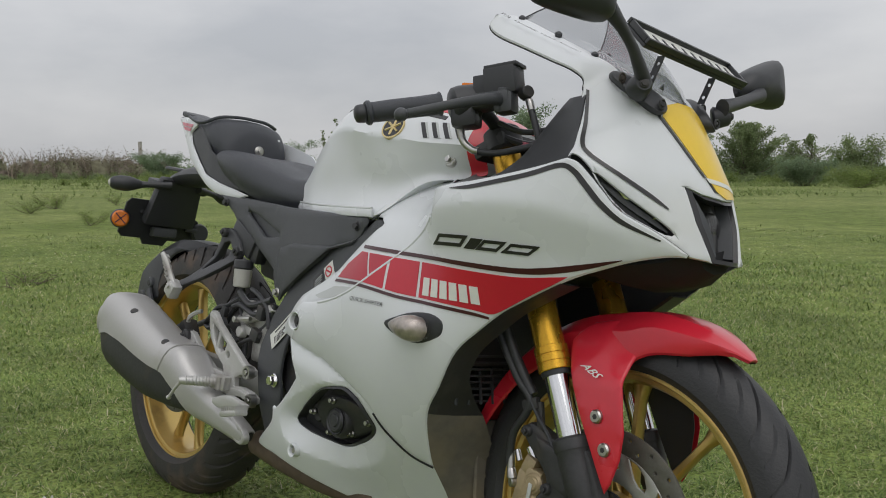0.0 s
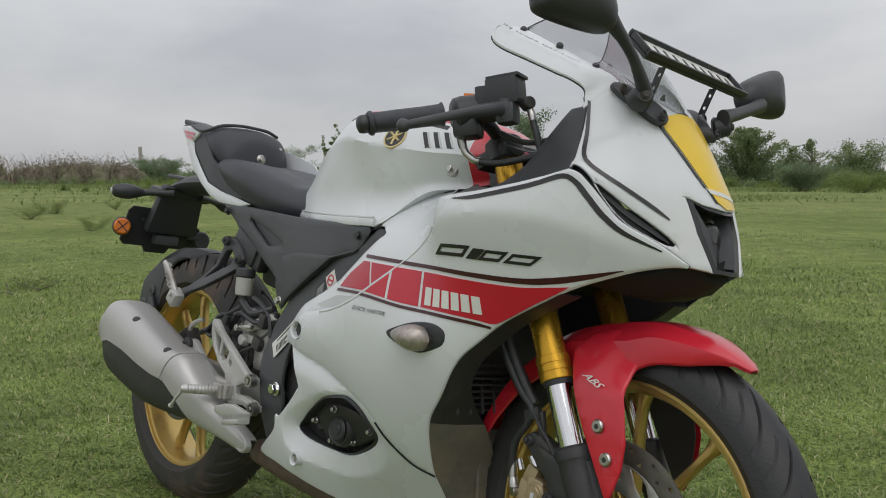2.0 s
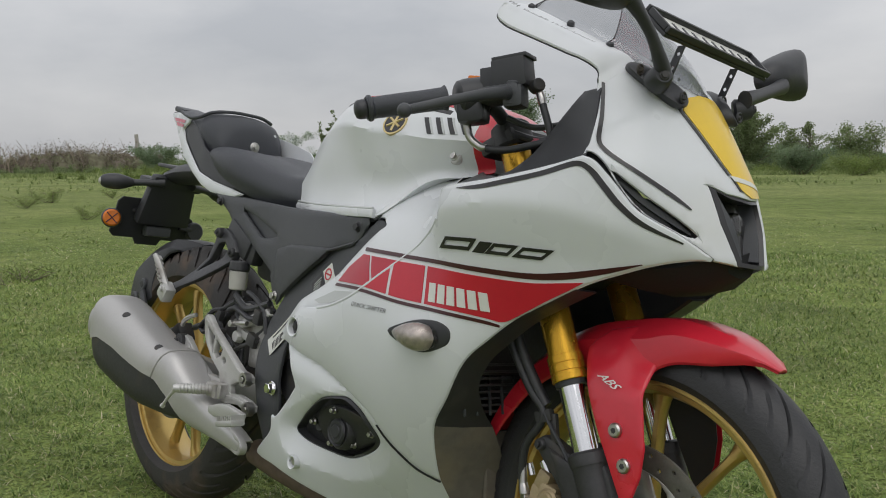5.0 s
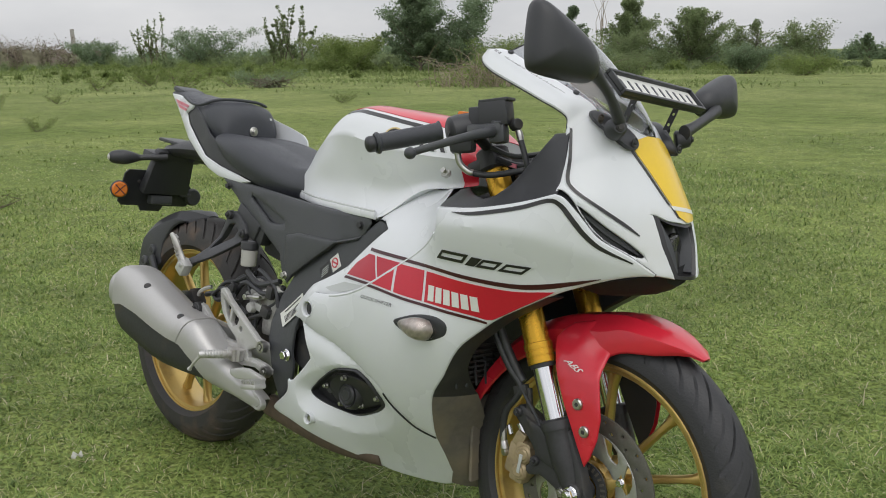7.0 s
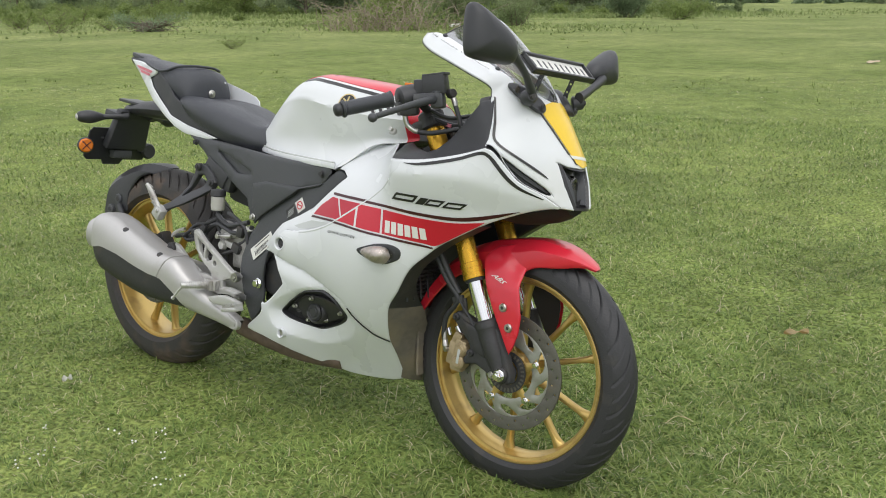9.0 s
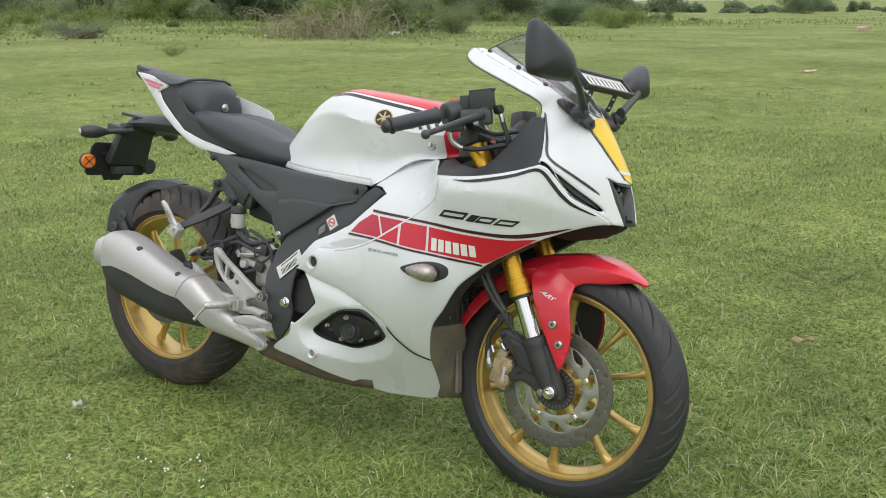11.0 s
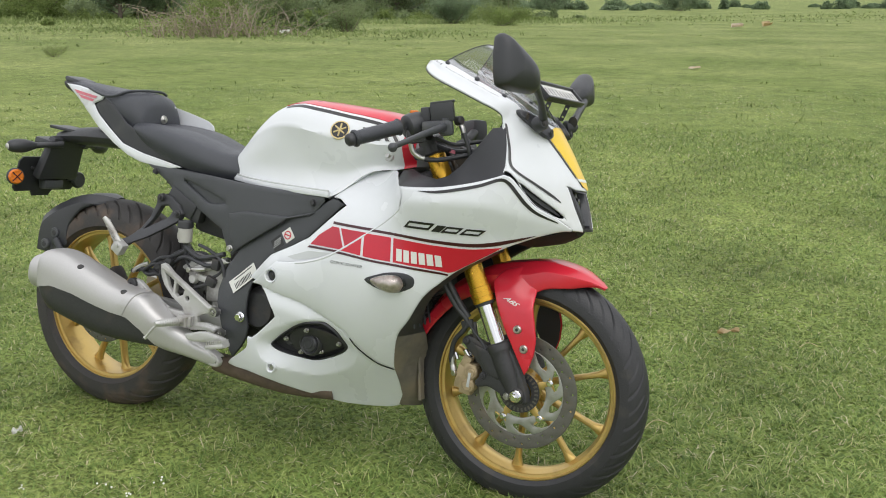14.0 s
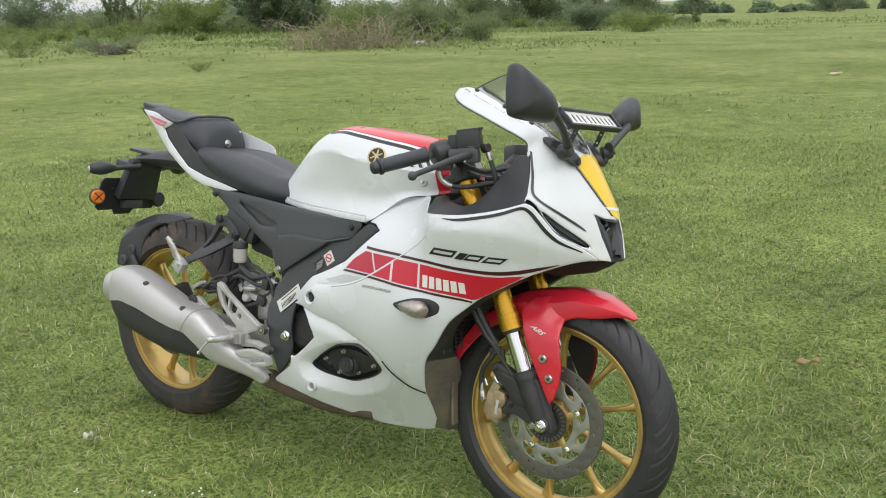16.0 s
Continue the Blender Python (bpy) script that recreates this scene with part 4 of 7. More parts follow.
def on_plate(name, u, v, w, h, d0, d1, material, label="", bev=.002):
    bm = bmesh.new()
    bmesh.ops.create_cube(bm, size=1)
    bmesh.ops.scale(bm, vec=(w, h, d1 - d0), verts=bm.verts)
    if bev:
        bmesh.ops.bevel(bm, geom=bm.edges[:], offset=bev, segments=2, profile=.6, affect="EDGES")
    m = Matrix((U.to_4d(), V_.to_4d(), N_.to_4d(), (0, 0, 0, 1))).transposed()
    for i in range(3):
        m[3][i] = 0
    at = PC + U * u + V_ * v + N_ * ((d0 + d1) / 2)
    m = Matrix(((U.x, V_.x, N_.x, at.x), (U.y, V_.y, N_.y, at.y), (U.z, V_.z, N_.z, at.z), (0, 0, 0, 1)))
    bmesh.ops.transform(bm, matrix=m, verts=bm.verts)
    return part(name, bm, material, plate, label)


on_plate("backing", 0, 0, .280, .052, -.006, .000, black_plastic)
for v, h in ((.0235, .006), (-.0235, .006)):
    on_plate("frame_bar", 0, v, .280, h, .0004, .010, black_plastic)
for u in (-.1365, .1365):
    on_plate("frame_bar", u, 0, .007, .0405, .0004, .0098, black_plastic)
on_plate("plate_face", 0, 0, .265, .0405, .0005, .003, label_white, "white plate face", 0)
for k in range(10):
    on_plate("plate_bar", -.116 + k * .0250 + (.004 if k > 3 else 0), 0, .0058, .020, .0031, .0040, dark_plastic, "plain dark bar", 0)
for y in (-.075, .068):
    st = [(1.338, .975), (1.330, .955), (1.322, .935)]
    part("bracket", panel([(x - .006, z) for x, z in st] + [(x + .006, z) for x, z in st[::-1]], level(-y), .002, [circle2(1.334, .964, .0030, 8), circle2(1.326, .945, .0030, 8)], 0, 0, .01), black_plastic, plate)

# inner cockpit panel
inner = [(.985, .790), (1.000, .770), (1.036, .757), (1.107, .758), (1.180, .768), (1.240, .784), (1.288, .801), (1.280, .85), (1.272, .880), (1.262, .909), (1.231, .906), (1.194, .851), (1.166, .815), (1.142, .790), (1.115, .781), (1.060, .788), (1.020, .797)]
INNER = thin_plate([(.985, .79, .098), (1.036, .757, .214), (1.107, .758, .212), (1.18, .768, .212), (1.288, .801, .204), (1.262, .909, .148), (1.231, .906, .146), (1.184, .849, .160), (1.15, .800, .175), (1.05, .79, .14), (1.20, .80, .175)])
side_pair("cockpit_panel", lambda: panel(inner, INNER, .003, (), .002, -.004), black_plastic, bike, "black plastic panel inside the cockpit")
part("cockpit_floor", box((1.12, 0, .745), (.30, .22, .012), .004, (0, -8, 0)), black_plastic, bike)
part("instrument_cluster", joined(box((1.235, 0, .885), (.05, .16, .09), .012, (0, 28, 0)), box((1.20, .03, .862), (.03, .05, .04), .006), box((1.215, -.07, .850), (.04, .04, .05), .008)), black_plastic, bike, "black instrument housing")

# ---- tank ----
TANK = [  # x, then (y, z) from the lower edge up to the ridge
    (.466, (.080, .734), (.078, .758), (.072, .778), (.058, .792), (.040, .799), (.018, .801), (0, .802)),
    (.532, (.100, .727), (.097, .765), (.095, .805), (.088, .840), (.066, .864), (.033, .876), (0, .879)),
    (.606, (.120, .722), (.111, .768), (.116, .825), (.116, .874), (.091, .912), (.045, .926), (0, .930)),
    (.682, (.136, .718), (.126, .768), (.131, .828), (.140, .882), (.114, .928), (.060, .946), (0, .947)),
    (.750, (.149, .714), (.132, .768), (.140, .820), (.152, .870), (.124, .922), (.074, .942), (0, .944)),
    (.830, (.155, .718), (.131, .765), (.141, .812), (.150, .860), (.122, .910), (.074, .933), (0, .938)),
    (.905, (.122, .778), (.112, .796), (.124, .820), (.136, .850), (.110, .898), (.068, .924), (0, .929)),
    (.965, (.092, .790), (.090, .802), (.104, .826), (.114, .848), (.096, .884), (.058, .910), (0, .916)),
    (1.010, (.072, .800), (.070, .808), (.078, .828), (.084, .846), (.072, .868), (.044, .886), (0, .892))]
grid = [[Vector((s[0], v[0], v[1])) for v in spline([(a, b, 0) for a, b in s[1:5]], 5) + spline([(a, b, 0) for a, b in s[4:]], 5)[1:]] for s in TANK]
cols = [spline([g[k] for g in grid], 6) for k in range(len(grid[0]))]
T_ = [[cols[k][i] for k in range(len(cols))] for i in range(len(cols[0]))]      # T_[along][up]


def tank_normal(i, k):
    a = T_[min(i + 1, len(T_) - 1)][k] - T_[max(i - 1, 0)][k]
    b = T_[i][min(k + 1, len(cols) - 1)] - T_[i][max(k - 1, 0)]
    n = b.cross(a).normalized()
    return n if n.y + n.z * .5 > 0 else -n


ring_rows = [[Vector((p.x, -p.y, p.z)) for p in row] + [Vector(p) for p in row[::-1][1:]] for row in T_]
tank = part("fuel_tank", rings(ring_rows), white_paint, bike, "white fuel tank with a red top")


def tank_patch(name, i0, i1, k0, k1, material, parent, label="", off=.0012, sides=(-1,)):
    """A thin skin on part of the tank."""
    for s in sides:
        top = [[T_[i][k] + tank_normal(i, k) * off for k in range(k0, k1 + 1)] for i in range(i0, i1 + 1)]
        low = [[T_[i][k] + tank_normal(i, k) * (off - .0018) for k in range(k0, k1 + 1)] for i in range(i0, i1 + 1)]
        part(name, rings([[Vector((p.x, p.y * s, p.z)) for p in a + b[::-1]] for a, b in zip(top, low)]), material, parent, label)


LAST = len(T_) - 1
tank_patch("red_top", 14, LAST, 22, len(cols) - 1, red_paint, tank, "red tank top", .0014, (-1, 1))
tank_patch("black_line", 15, 38, 20, 21, black_decal, tank, "", .0012, (-1, 1))
tank_patch("red_front", 44, LAST, 0, 22, red_paint, tank, "red tank front", .0012, (-1, 1))
# round emblem: gold ring, dark field, six gold rays
i_e = min(range(len(T_)), key=lambda i: abs(T_[i][16].x - .833))
k_e = min(range(8, 24), key=lambda k: abs(T_[i_e][k].z - .874))
ec = Vector((T_[i_e][k_e].x, -T_[i_e][k_e].y, T_[i_e][k_e].z))
en = tank_normal(i_e, k_e)
en = Vector((en.x, -en.y, en.z))
ec += en * .0012
eu = Vector((1, 0, 0))
eu = (eu - en * eu.dot(en)).normalized()
ev = en.cross(eu)


def emblem_ring(r0, r1, h0, h1):
    return rings([[ec + en * h + (eu * math.cos(a) + ev * math.sin(a)) * r for r, h in ((r0, h0), (r1, h0), (r1, h1), (r0, h1))] for a in (2 * math.pi * k / 40 for k in range(40))], False, True, True)


emb = part("emblem", cyl(ec - en * .010, ec + en * .0002, .0240, n=40, bev=.02), black_decal, tank, "round gold and black emblem")
part("emblem_ring", emblem_ring(.0215, .0245, -.010, .0008), gold_emblem, emb)
for k in range(3):
    a = math.pi * k / 3 + .5
    d = eu * math.cos(a) + ev * math.sin(a)
    part("emblem_ray", tube([ec - d * .0170, ec + d * .0170], .0024, 6, 0), gold_emblem, emb)


def tank_y(x, z):
    """How far the tank's flank stands out at a place in side view."""
    xs = [r[20].x for r in T_]
    i = max(0, min(len(xs) - 2, int(np.searchsorted(xs, x)) - 1))
    ys = [float(np.interp(z, [p.z for p in T_[j]], [p.y for p in T_[j]])) for j in (i, i + 1)]
    q = (x - xs[i]) / (xs[i + 1] - xs[i])
    return ys[0] + (ys[1] - ys[0]) * q


for k in range(4):
    xv = .884 + k * .021
    for f, m_, w_ in ((0, black_decal, .0085), (.0085, silver_decal, .0035)):
        bar = []
        for q in range(7):
            x, z = xv + f + .020 * q / 6, .888 - .030 * q / 6
            bar.append([Vector((x + u, -tank_y(x + u, z) - h, z)) for u, h in ((0, -.001), (0, .0012), (w_ / 2, .0014), (w_, .0012), (w_, -.001))])
        part("tank_vent", rings(bar), m_, tank, "black slanting vent mark" if m_ is black_decal else "")
part("tank_bolt_ring", cyl((.949, -.088, .822), (.949, -.107, .824), .014, .0135, bev=.15), muffler_metal, tank)
part("tank_bolt", bolt((.949, -.1070, .824), (0, -1, .1), .0085, .004), steel, tank)
part("tank_trim", tube([(.474, -.083, .7425), (.58, -.120, .7350), (.70, -.140, .7300), (.815, -.159, .7275)], .0026, 8, 6), silver_decal, tank, "grey trim below the tank")
part("tank_ledge", panel(band([(.474, .7335), (.58, .7260), (.70, .7210), (.818, .7185)], .015), lambda x, z: np.interp(x, [.474, .58, .70, .818], [.086, .124, .145, .163]), .008, (), .002, 0, .012), white_paint, tank, "white ledge below the tank")
for pts in ([(.815, .712), (.824, .719), (.850, .747), (.870, .772), (.888, .783), (.905, .788), (.950, .793)],):
    part("tank_flange", tube([(x, -float(SIDE(x, z)) + .013, z + .003) for x, z in pts], .0075, 10, 2), white_paint, tank)
    part("flange_gap", tube([(x, -float(SIDE(x, z)) + .0085, z - .0035) for x, z in pts], .0030, 8, 2), dark_plastic, tank, "dark gap below the tank")

# ---- seats and tail ----
def half_loft(secs, n=4, m=5):
    """A symmetric skin over half sections of (y, z), each given from its lower edge to the ridge."""
    g = [[Vector((s[0], v[0], v[1])) for v in spline([(a, b, 0) for a, b in s[1:]], n)] for s in secs]
    c = [spline([r[k] for r in g], m) for k in range(len(g[0]))]
    t = [[c[k][i] for k in range(len(c))] for i in range(len(c[0]))]
    return rings([[Vector((p.x, -p.y, p.z)) for p in row] + row[::-1][1:] for row in t])


part("rider_seat", half_loft([
    (.105, (.070, .838), (.078, .848), (.060, .856), (.030, .858), (0, .857)),
    (.140, (.098, .824), (.108, .842), (.090, .858), (.045, .861), (0, .858)),
    (.200, (.114, .796), (.126, .826), (.108, .853), (.055, .857), (0, .852)),
    (.280, (.118, .764), (.133, .800), (.118, .836), (.060, .845), (0, .841)),
    (.360, (.106, .738), (.122, .774), (.105, .810), (.055, .821), (0, .819)),
    (.430, (.092, .726), (.106, .757), (.086, .790), (.045, .799), (0, .799)),
    (.492, (.076, .724), (.088, .748), (.068, .784), (.035, .797), (0, .799))]), seat_vinyl, bike, "dark grey vinyl rider's seat")
pillion = part("pillion_seat", half_loft([
    (-.170, (.034, .958), (.036, .966), (.024, .972), (.010, .974), (0, .974)),
    (-.060, (.064, .918), (.070, .940), (.055, .956), (.025, .960), (0, .960)),
    (.020, (.088, .892), (.092, .922), (.074, .944), (.030, .951), (0, .952)),
    (.080, (.098, .864), (.103, .902), (.082, .938), (.030, .948), (0, .949)),
    (.118, (.090, .846), (.095, .884), (.076, .924), (.030, .940), (0, .942)),
    (.140, (.078, .840), (.080, .868), (.062, .900), (.028, .916), (0, .919)),
    (.146, (.060, .845), (.062, .862), (.048, .880), (.020, .888), (0, .890))], 4, 5), seat_vinyl, bike, "black raised pillion pad")
part("pad_lip", tube([(-.045, -.092, .949), (.02, -.104, .931), (.055, -.100, .930), (.085, -.080, .944), (.105, -.040, .950), (.108, 0, .951), (.105, .04, .950), (.085, .08, .944)], .0042, 8, 5), seat_vinyl, pillion)
part("seat_bolt", joined(cyl((.136, .003, .872), (.150, .003, .872), .0125, n=24), bolt((.150, .003, .872), (1, 0, 0), .009, .004)), steel, pillion)
for k in range(4):
    part("pad_mark", box((.137 - k * .001, .030 + k * .011, .912 - k * .001), (.004, .008, .006), .0005, (0, -25, 10)), silver_decal, pillion, "plain grey bar of a faded mark")


def tail_w(x, z):
    return np.interp(x, [-.25, -.2, 0, .12, .32], [.035, .045, .098, .112, .117])


tail_outline = [(-.178, .961), (-.110, .956), (-.048, .946), (.024, .930), (.012, .917), (-.028, .906), (-.006, .880), (.045, .840), (.102, .800), (.18, .777), (.262, .761), (.322, .748), (.283, .741), (.230, .744), (.172, .752), (.124, .768), (.066, .797), (.0, .838), (-.060, .882), (-.110, .918), (-.140, .936)]
seat_side = [(-.030, .902), (.020, .924), (.060, .905), (.110, .858), (.20, .812), (.30, .757), (.18, .766), (.10, .790), (.04, .832), (-.01, .872)]
side_pair("seat_side", lambda: panel(seat_side, tail_w, .004, (), .003, -.003, .016), black_plastic, bike, "black plastic side below the seat")
tail = side_pair("tail_panel", lambda: panel(tail_outline, tail_w, .004, (), .005, .004, .014), white_paint, bike, "white tail panel")
side_pair("tail_stripe", lambda: panel([(-.128, .944), (-.004, .926), (-.016, .9195), (-.112, .9335)], tail_w, .001, (), 0, .0058), pink_decal, tail, "pink stripe decal")
side_pair("tail_stripe", lambda: panel([(-.106, .9310), (-.020, .9170), (-.030, .9110), (-.088, .9200)], tail_w, .001, (), 0, .0058), pink_decal, tail, "pink stripe decal")
part("tail_shoulder", panel([(.055, .912), (.087, .913), (.170, .892), (.226, .875), (.243, .862), (.248, .845), (.240, .832), (.160, .832), (.090, .850)], level(.112), .006, (), .003, 0, .014, side=1), white_paint, tail)
part("tail_core", half_loft([
    (-.205, (.030, .950), (.036, .965), (.020, .973), (0, .975)), (-.12, (.048, .915), (.052, .940), (.040, .960), (0, .966)), (-.02, (.070, .850), (.078, .890), (.06, .93), (0, .945)),
    (.10, (.085, .775), (.102, .820), (.090, .850), (0, .856)), (.22, (.080, .735), (.105, .765), (.100, .815), (0, .835)), (.36, (.07, .70), (.095, .728), (.085, .780), (0, .80)),
    (.48, (.06, .69), (.08, .715), (.07, .75), (0, .77))]), black_plastic, bike, "black tail underframe")
part("tail_tip", box((-.178, 0, .972), (.055, .07, .014), .005, (0, 14, 0)), dark_plastic, bike)

# ---- side covers ----
cover = [(.193, .753), (.260, .747), (.344, .741), (.510, .726), (.639, .719), (.802, .712), (.806, .702), (.797, .690), (.787, .678), (.763, .661), (.695, .647), (.678, .631), (.574, .573), (.530, .545), (.511, .530), (.500, .540), (.491, .551), (.471, .595), (.422, .620), (.363, .653), (.302, .678), (.271, .706)]
COVER = thin_plate([(.19, .75, .118), (.5, .73, .128), (.80, .71, .160), (.77, .69, .150), (.51, .545, .136), (.30, .68, .122), (.55, .64, .142), (.68, .64, .156)])
dents = [[(.335, .712), (.366, .708), (.470, .672), (.478, .664), (.425, .660), (.400, .672)]]
side_cover = side_pair("side_cover", lambda: panel(cover, COVER, .005, [curve2(dents[0], 2)], .006), dark_plastic, bike, "dark grey plastic side cover")
side_pair("cover_recess", lambda: panel([(.325, .718), (.38, .712), (.49, .672), (.48, .655), (.42, .652), (.385, .672)], COVER, .003, (), 0, -.010), dark_plastic, side_cover)
side_pair("cover_ridge", lambda: panel([(.500, .640), (.560, .652), (.700, .652), (.778, .672), (.762, .660), (.695, .645), (.672, .629), (.574, .572), (.530, .546), (.505, .575)], COVER, .003, (), .003, .004), dark_plastic, side_cover)
for x, z, m_ in ((.770, .694, engine_black), (.507, .548, steel), (.236, .731, engine_black)):
    part("cover_bolt", bolt((x, -float(COVER(x, z)) - .001, z), RIGHT, .0095, .005), m_, side_cover)
frame_cover = [(.862, .697), (.842, .709), (.824, .710), (.790, .690), (.750, .675), (.690, .660), (.655, .632), (.560, .580), (.500, .500), (.478, .436), (.478, .400), (.489, .365), (.500, .310), (.528, .255), (.560, .290), (.578, .318), (.586, .350), (.580, .390), (.588, .445), (.600, .480), (.644, .540), (.754, .598)]
FRAME = thin_plate([(.86, .70, .158), (.80, .68, .152), (.68, .60, .150), (.55, .49, .142), (.5, .38, .150), (.53, .26, .140), (.60, .45, .158), (.58, .33, .15)])
frame_shell = side_pair("frame_cover", lambda: panel(frame_cover, FRAME, .006, (), .005), dark_plastic, bike, "matt dark frame cover")
part("pivot_bolt", joined(bolt((.565, -.158, .375), RIGHT, .014, .008)), chrome, frame_shell)


def sticker(name, cx, cz, a, w, h, material, w_, off, label=""):
    c, s = math.cos(radians(a)), math.sin(radians(a))
    o = [(cx + u * c - v * s, cz + u * s + v * c) for u, v in ((-w / 2, -h / 2), (w / 2, -h / 2), (w / 2, h / 2), (-w / 2, h / 2))]
    return part(name, panel(o, w_, .0008, (), 0, off, .02), material, frame_shell, label)


sticker("barcode_label", .566, .478, 38, .100, .034, label_white, FRAME, .0035, "white barcode label")
rnd = random.Random(4)
for k in range(13):
    u = -.034 + k * .0052
    sticker("barcode_bar", .566 + u * math.cos(radians(38)) + .003, .478 + u * math.sin(radians(38)) - .004, 38, .0016 + .0012 * rnd.random(), .015, black_decal, FRAME, .0045)
sticker("label_line", .563, .490, 38, .070, .0025, dark_plastic, FRAME, .0045, "unreadable line")
sticker("warning_label", .668, .582, 36, .036, .030, black_decal, FRAME, .0012, "black warning label")
sticker("warning_label", .700, .605, 36, .030, .031, label_white, FRAME, .0012, "white warning label with a red ring")
ringo = panel(circle2(.699, .605, .011, 20), FRAME, .0008, [circle2(.699, .605, .0085, 16)], 0, .0022, .01)
part("warning_ring", ringo, red_decal, frame_shell)
sticker("warning_bar", .699, .605, -10, .018, .003, red_decal, FRAME, .0024)
for k in range(4):
    sticker("label_line", .668, .590 - k * .005, 36, .026, .0015, silver_decal, FRAME, .0022, "unreadable line")

# fairing fasteners, window cover and turn signal
for x, z, r in ((.696, .508, .016), (.681, .262, .011)):
    y = float(SIDE(x, z))
    part("fastener_cup", joined(lathe([(r + .001, 0), (r + .001, .014), (r - .003, .014), (r - .002, .002)], (x, -y - .002, z), 24), cyl((x, -y + .010, z), (x, -y + .014, z), r, n=20)), white_paint, side_cowl)
    part("fastener", bolt((x, -y + .011, z), RIGHT, .009, .005), engine_black if z > .4 else steel, side_cowl)
deep_in = lambda q: (lambda x, z: SIDE_BASE(x, z) - q)
engine = part("engine_cover", joined(panel([(.785 + (x - .785) * 1.04, .345 + (z - .345) * 1.04) for x, z in curve2(WINDOW, 3)], deep_in(.046), .012, (), .002, 0, .014),
                                     panel(curve2([(.722, .350), (.752, .376), (.800, .384), (.846, .376), (.880, .356), (.878, .340), (.838, .322), (.800, .306), (.757, .304), (.730, .318)], 3), deep_in(.034), .012, (), .005, 0, .012),
                                     cyl((.783, -.140, .338), (.783, -.160, .338), .0335, .0315, 36, .12)), engine_black, bike, "black engine side cover")
part("cover_cap", joined(cyl((.783, -.159, .338), (.783, -.165, .338), .025, .0235, 32, .2), cyl((.783, -.163, .338), (.783, -.1665, .338), .014, .013, 24, .2)), black_plastic, engine, "round black cap")
part("cover_boss", cyl((.722, -.142, .337), (.722, -.156, .337), .016, .014, 20, .2), engine_black, engine)
for x, z in ((.780, .374), (.716, .342), (.752, .310), (.808, .318), (.866, .349)):
    part("cover_screw", bolt((x, -float(SIDE_BASE(x, z)) + .032, z), RIGHT, .0062, .0055), steel, engine)
part("window_gasket", panel(curve2(WINDOW, 3), LOWER, .02, [[(.775 + (x - .775) * .955, .345 + (z - .345) * .94) for x, z in curve2(WINDOW, 3)]], .0, -.005), black_plastic, lower_cowl)


def turn_signal():
    sg = new("turn_signal")
    sg.parent = bike
    sg["label"] = "clear pinkish teardrop turn signal set in the fairing"
    part("signal_base", panel(curve2([(.972, .5355), (1.000, .550), (1.035, .560), (1.072, .562), (1.094, .553), (1.095, .536), (1.083, .525), (1.050, .513), (1.008, .518)], 3), SIDE, .004, (), .002, .002, .009), black_plastic, sg)
    def pod(g):
        secs = []
        for f, ry, rz, dy in ((0, .0012, .0012, .001), (.08, .005, .0042, .003), (.20, .012, .0095, .005), (.36, .019, .0150, .008), (.54, .025, .0195, .010), (.70, .027, .0210, .011), (.84, .024, .0190, .010), (.94, .015, .013, .006), (1, .003, .003, .002)):
            x = 1.030 + (f - .5) * .098 * g
            secs.append([Vector((x, -float(SIDE(x, .536)) - dy * g - ry * g * .8 * math.cos(a), .536 + rz * g * math.sin(a))) for a in (2 * math.pi * k / 20 for k in range(20))])
        return rings(secs)
    part("signal_lens", pod(1.0), clear_lens, sg, "clear teardrop lens")
    part("signal_reflector", pod(.80), lamp_reflector, sg, "pinkish bright reflector")


turn_signal()


# ---- writing on the machine ----
def lettering(name, words, size, place, material, parent, label="", slant=0.0):
    """Flat letters of the built-in font, laid onto a surface by place(u, v)."""
    cu = bpy.data.curves.new(name, "FONT")
    cu.body, cu.size, cu.shear, cu.resolution_u = words, size, slant, 2
    tmp = new(name + "_tmp", cu)
    dg = bpy.context.evaluated_depsgraph_get()
    me = bpy.data.meshes.new_from_object(tmp.evaluated_get(dg))
    bpy.data.objects.remove(tmp)
    bpy.data.curves.remove(cu)
    for v in me.vertices:
        v.co = place(v.co.x, v.co.y)
    me.materials.append(material)
    ob = new(name, me)
    ob.parent = parent
    if label:
        ob["label"] = label
    return ob


lettering("lettering", "QUICK SHIFTER", .0095, lambda u, v: Vector((.876 + u * 1.32, -float(SIDE(.876 + u * 1.32, .5625 + v)) - .0016, .5645 + v - u * .05)), black_decal, side_cowl, "small black words", .35)


def on_arm(u, v):
    q = max(0.0, min(len(arm_lo) - 1.001, 36.0 - u / .0045))
    i = int(q)
    a, b = arm_lo[i].lerp(arm_lo[i + 1], q - i), arm_up[i].lerp(arm_up[i + 1], q - i)
    mid = (a + b) / 2 + Vector((.002, -.004, .004))
    w_ = -.04 + v / .032
    p = mid.lerp(b, w_) if w_ > 0 else mid.lerp(a, -w_)
    return p + Vector((.0024, -.0050, .0058))


lettering("lettering", "VVA", .0115, on_arm, black_decal, arm_r, "small black letters", .3)
lettering("lettering", "Variable Valve Actuation", .0070, lambda u, v: on_arm(u + .027, v + .001), black_decal, arm_r, "small grey words", .3)


# ---- fork, mudguard, brake ----
def fork_x(z):
    return 1.221 - .45 * (z - .5)


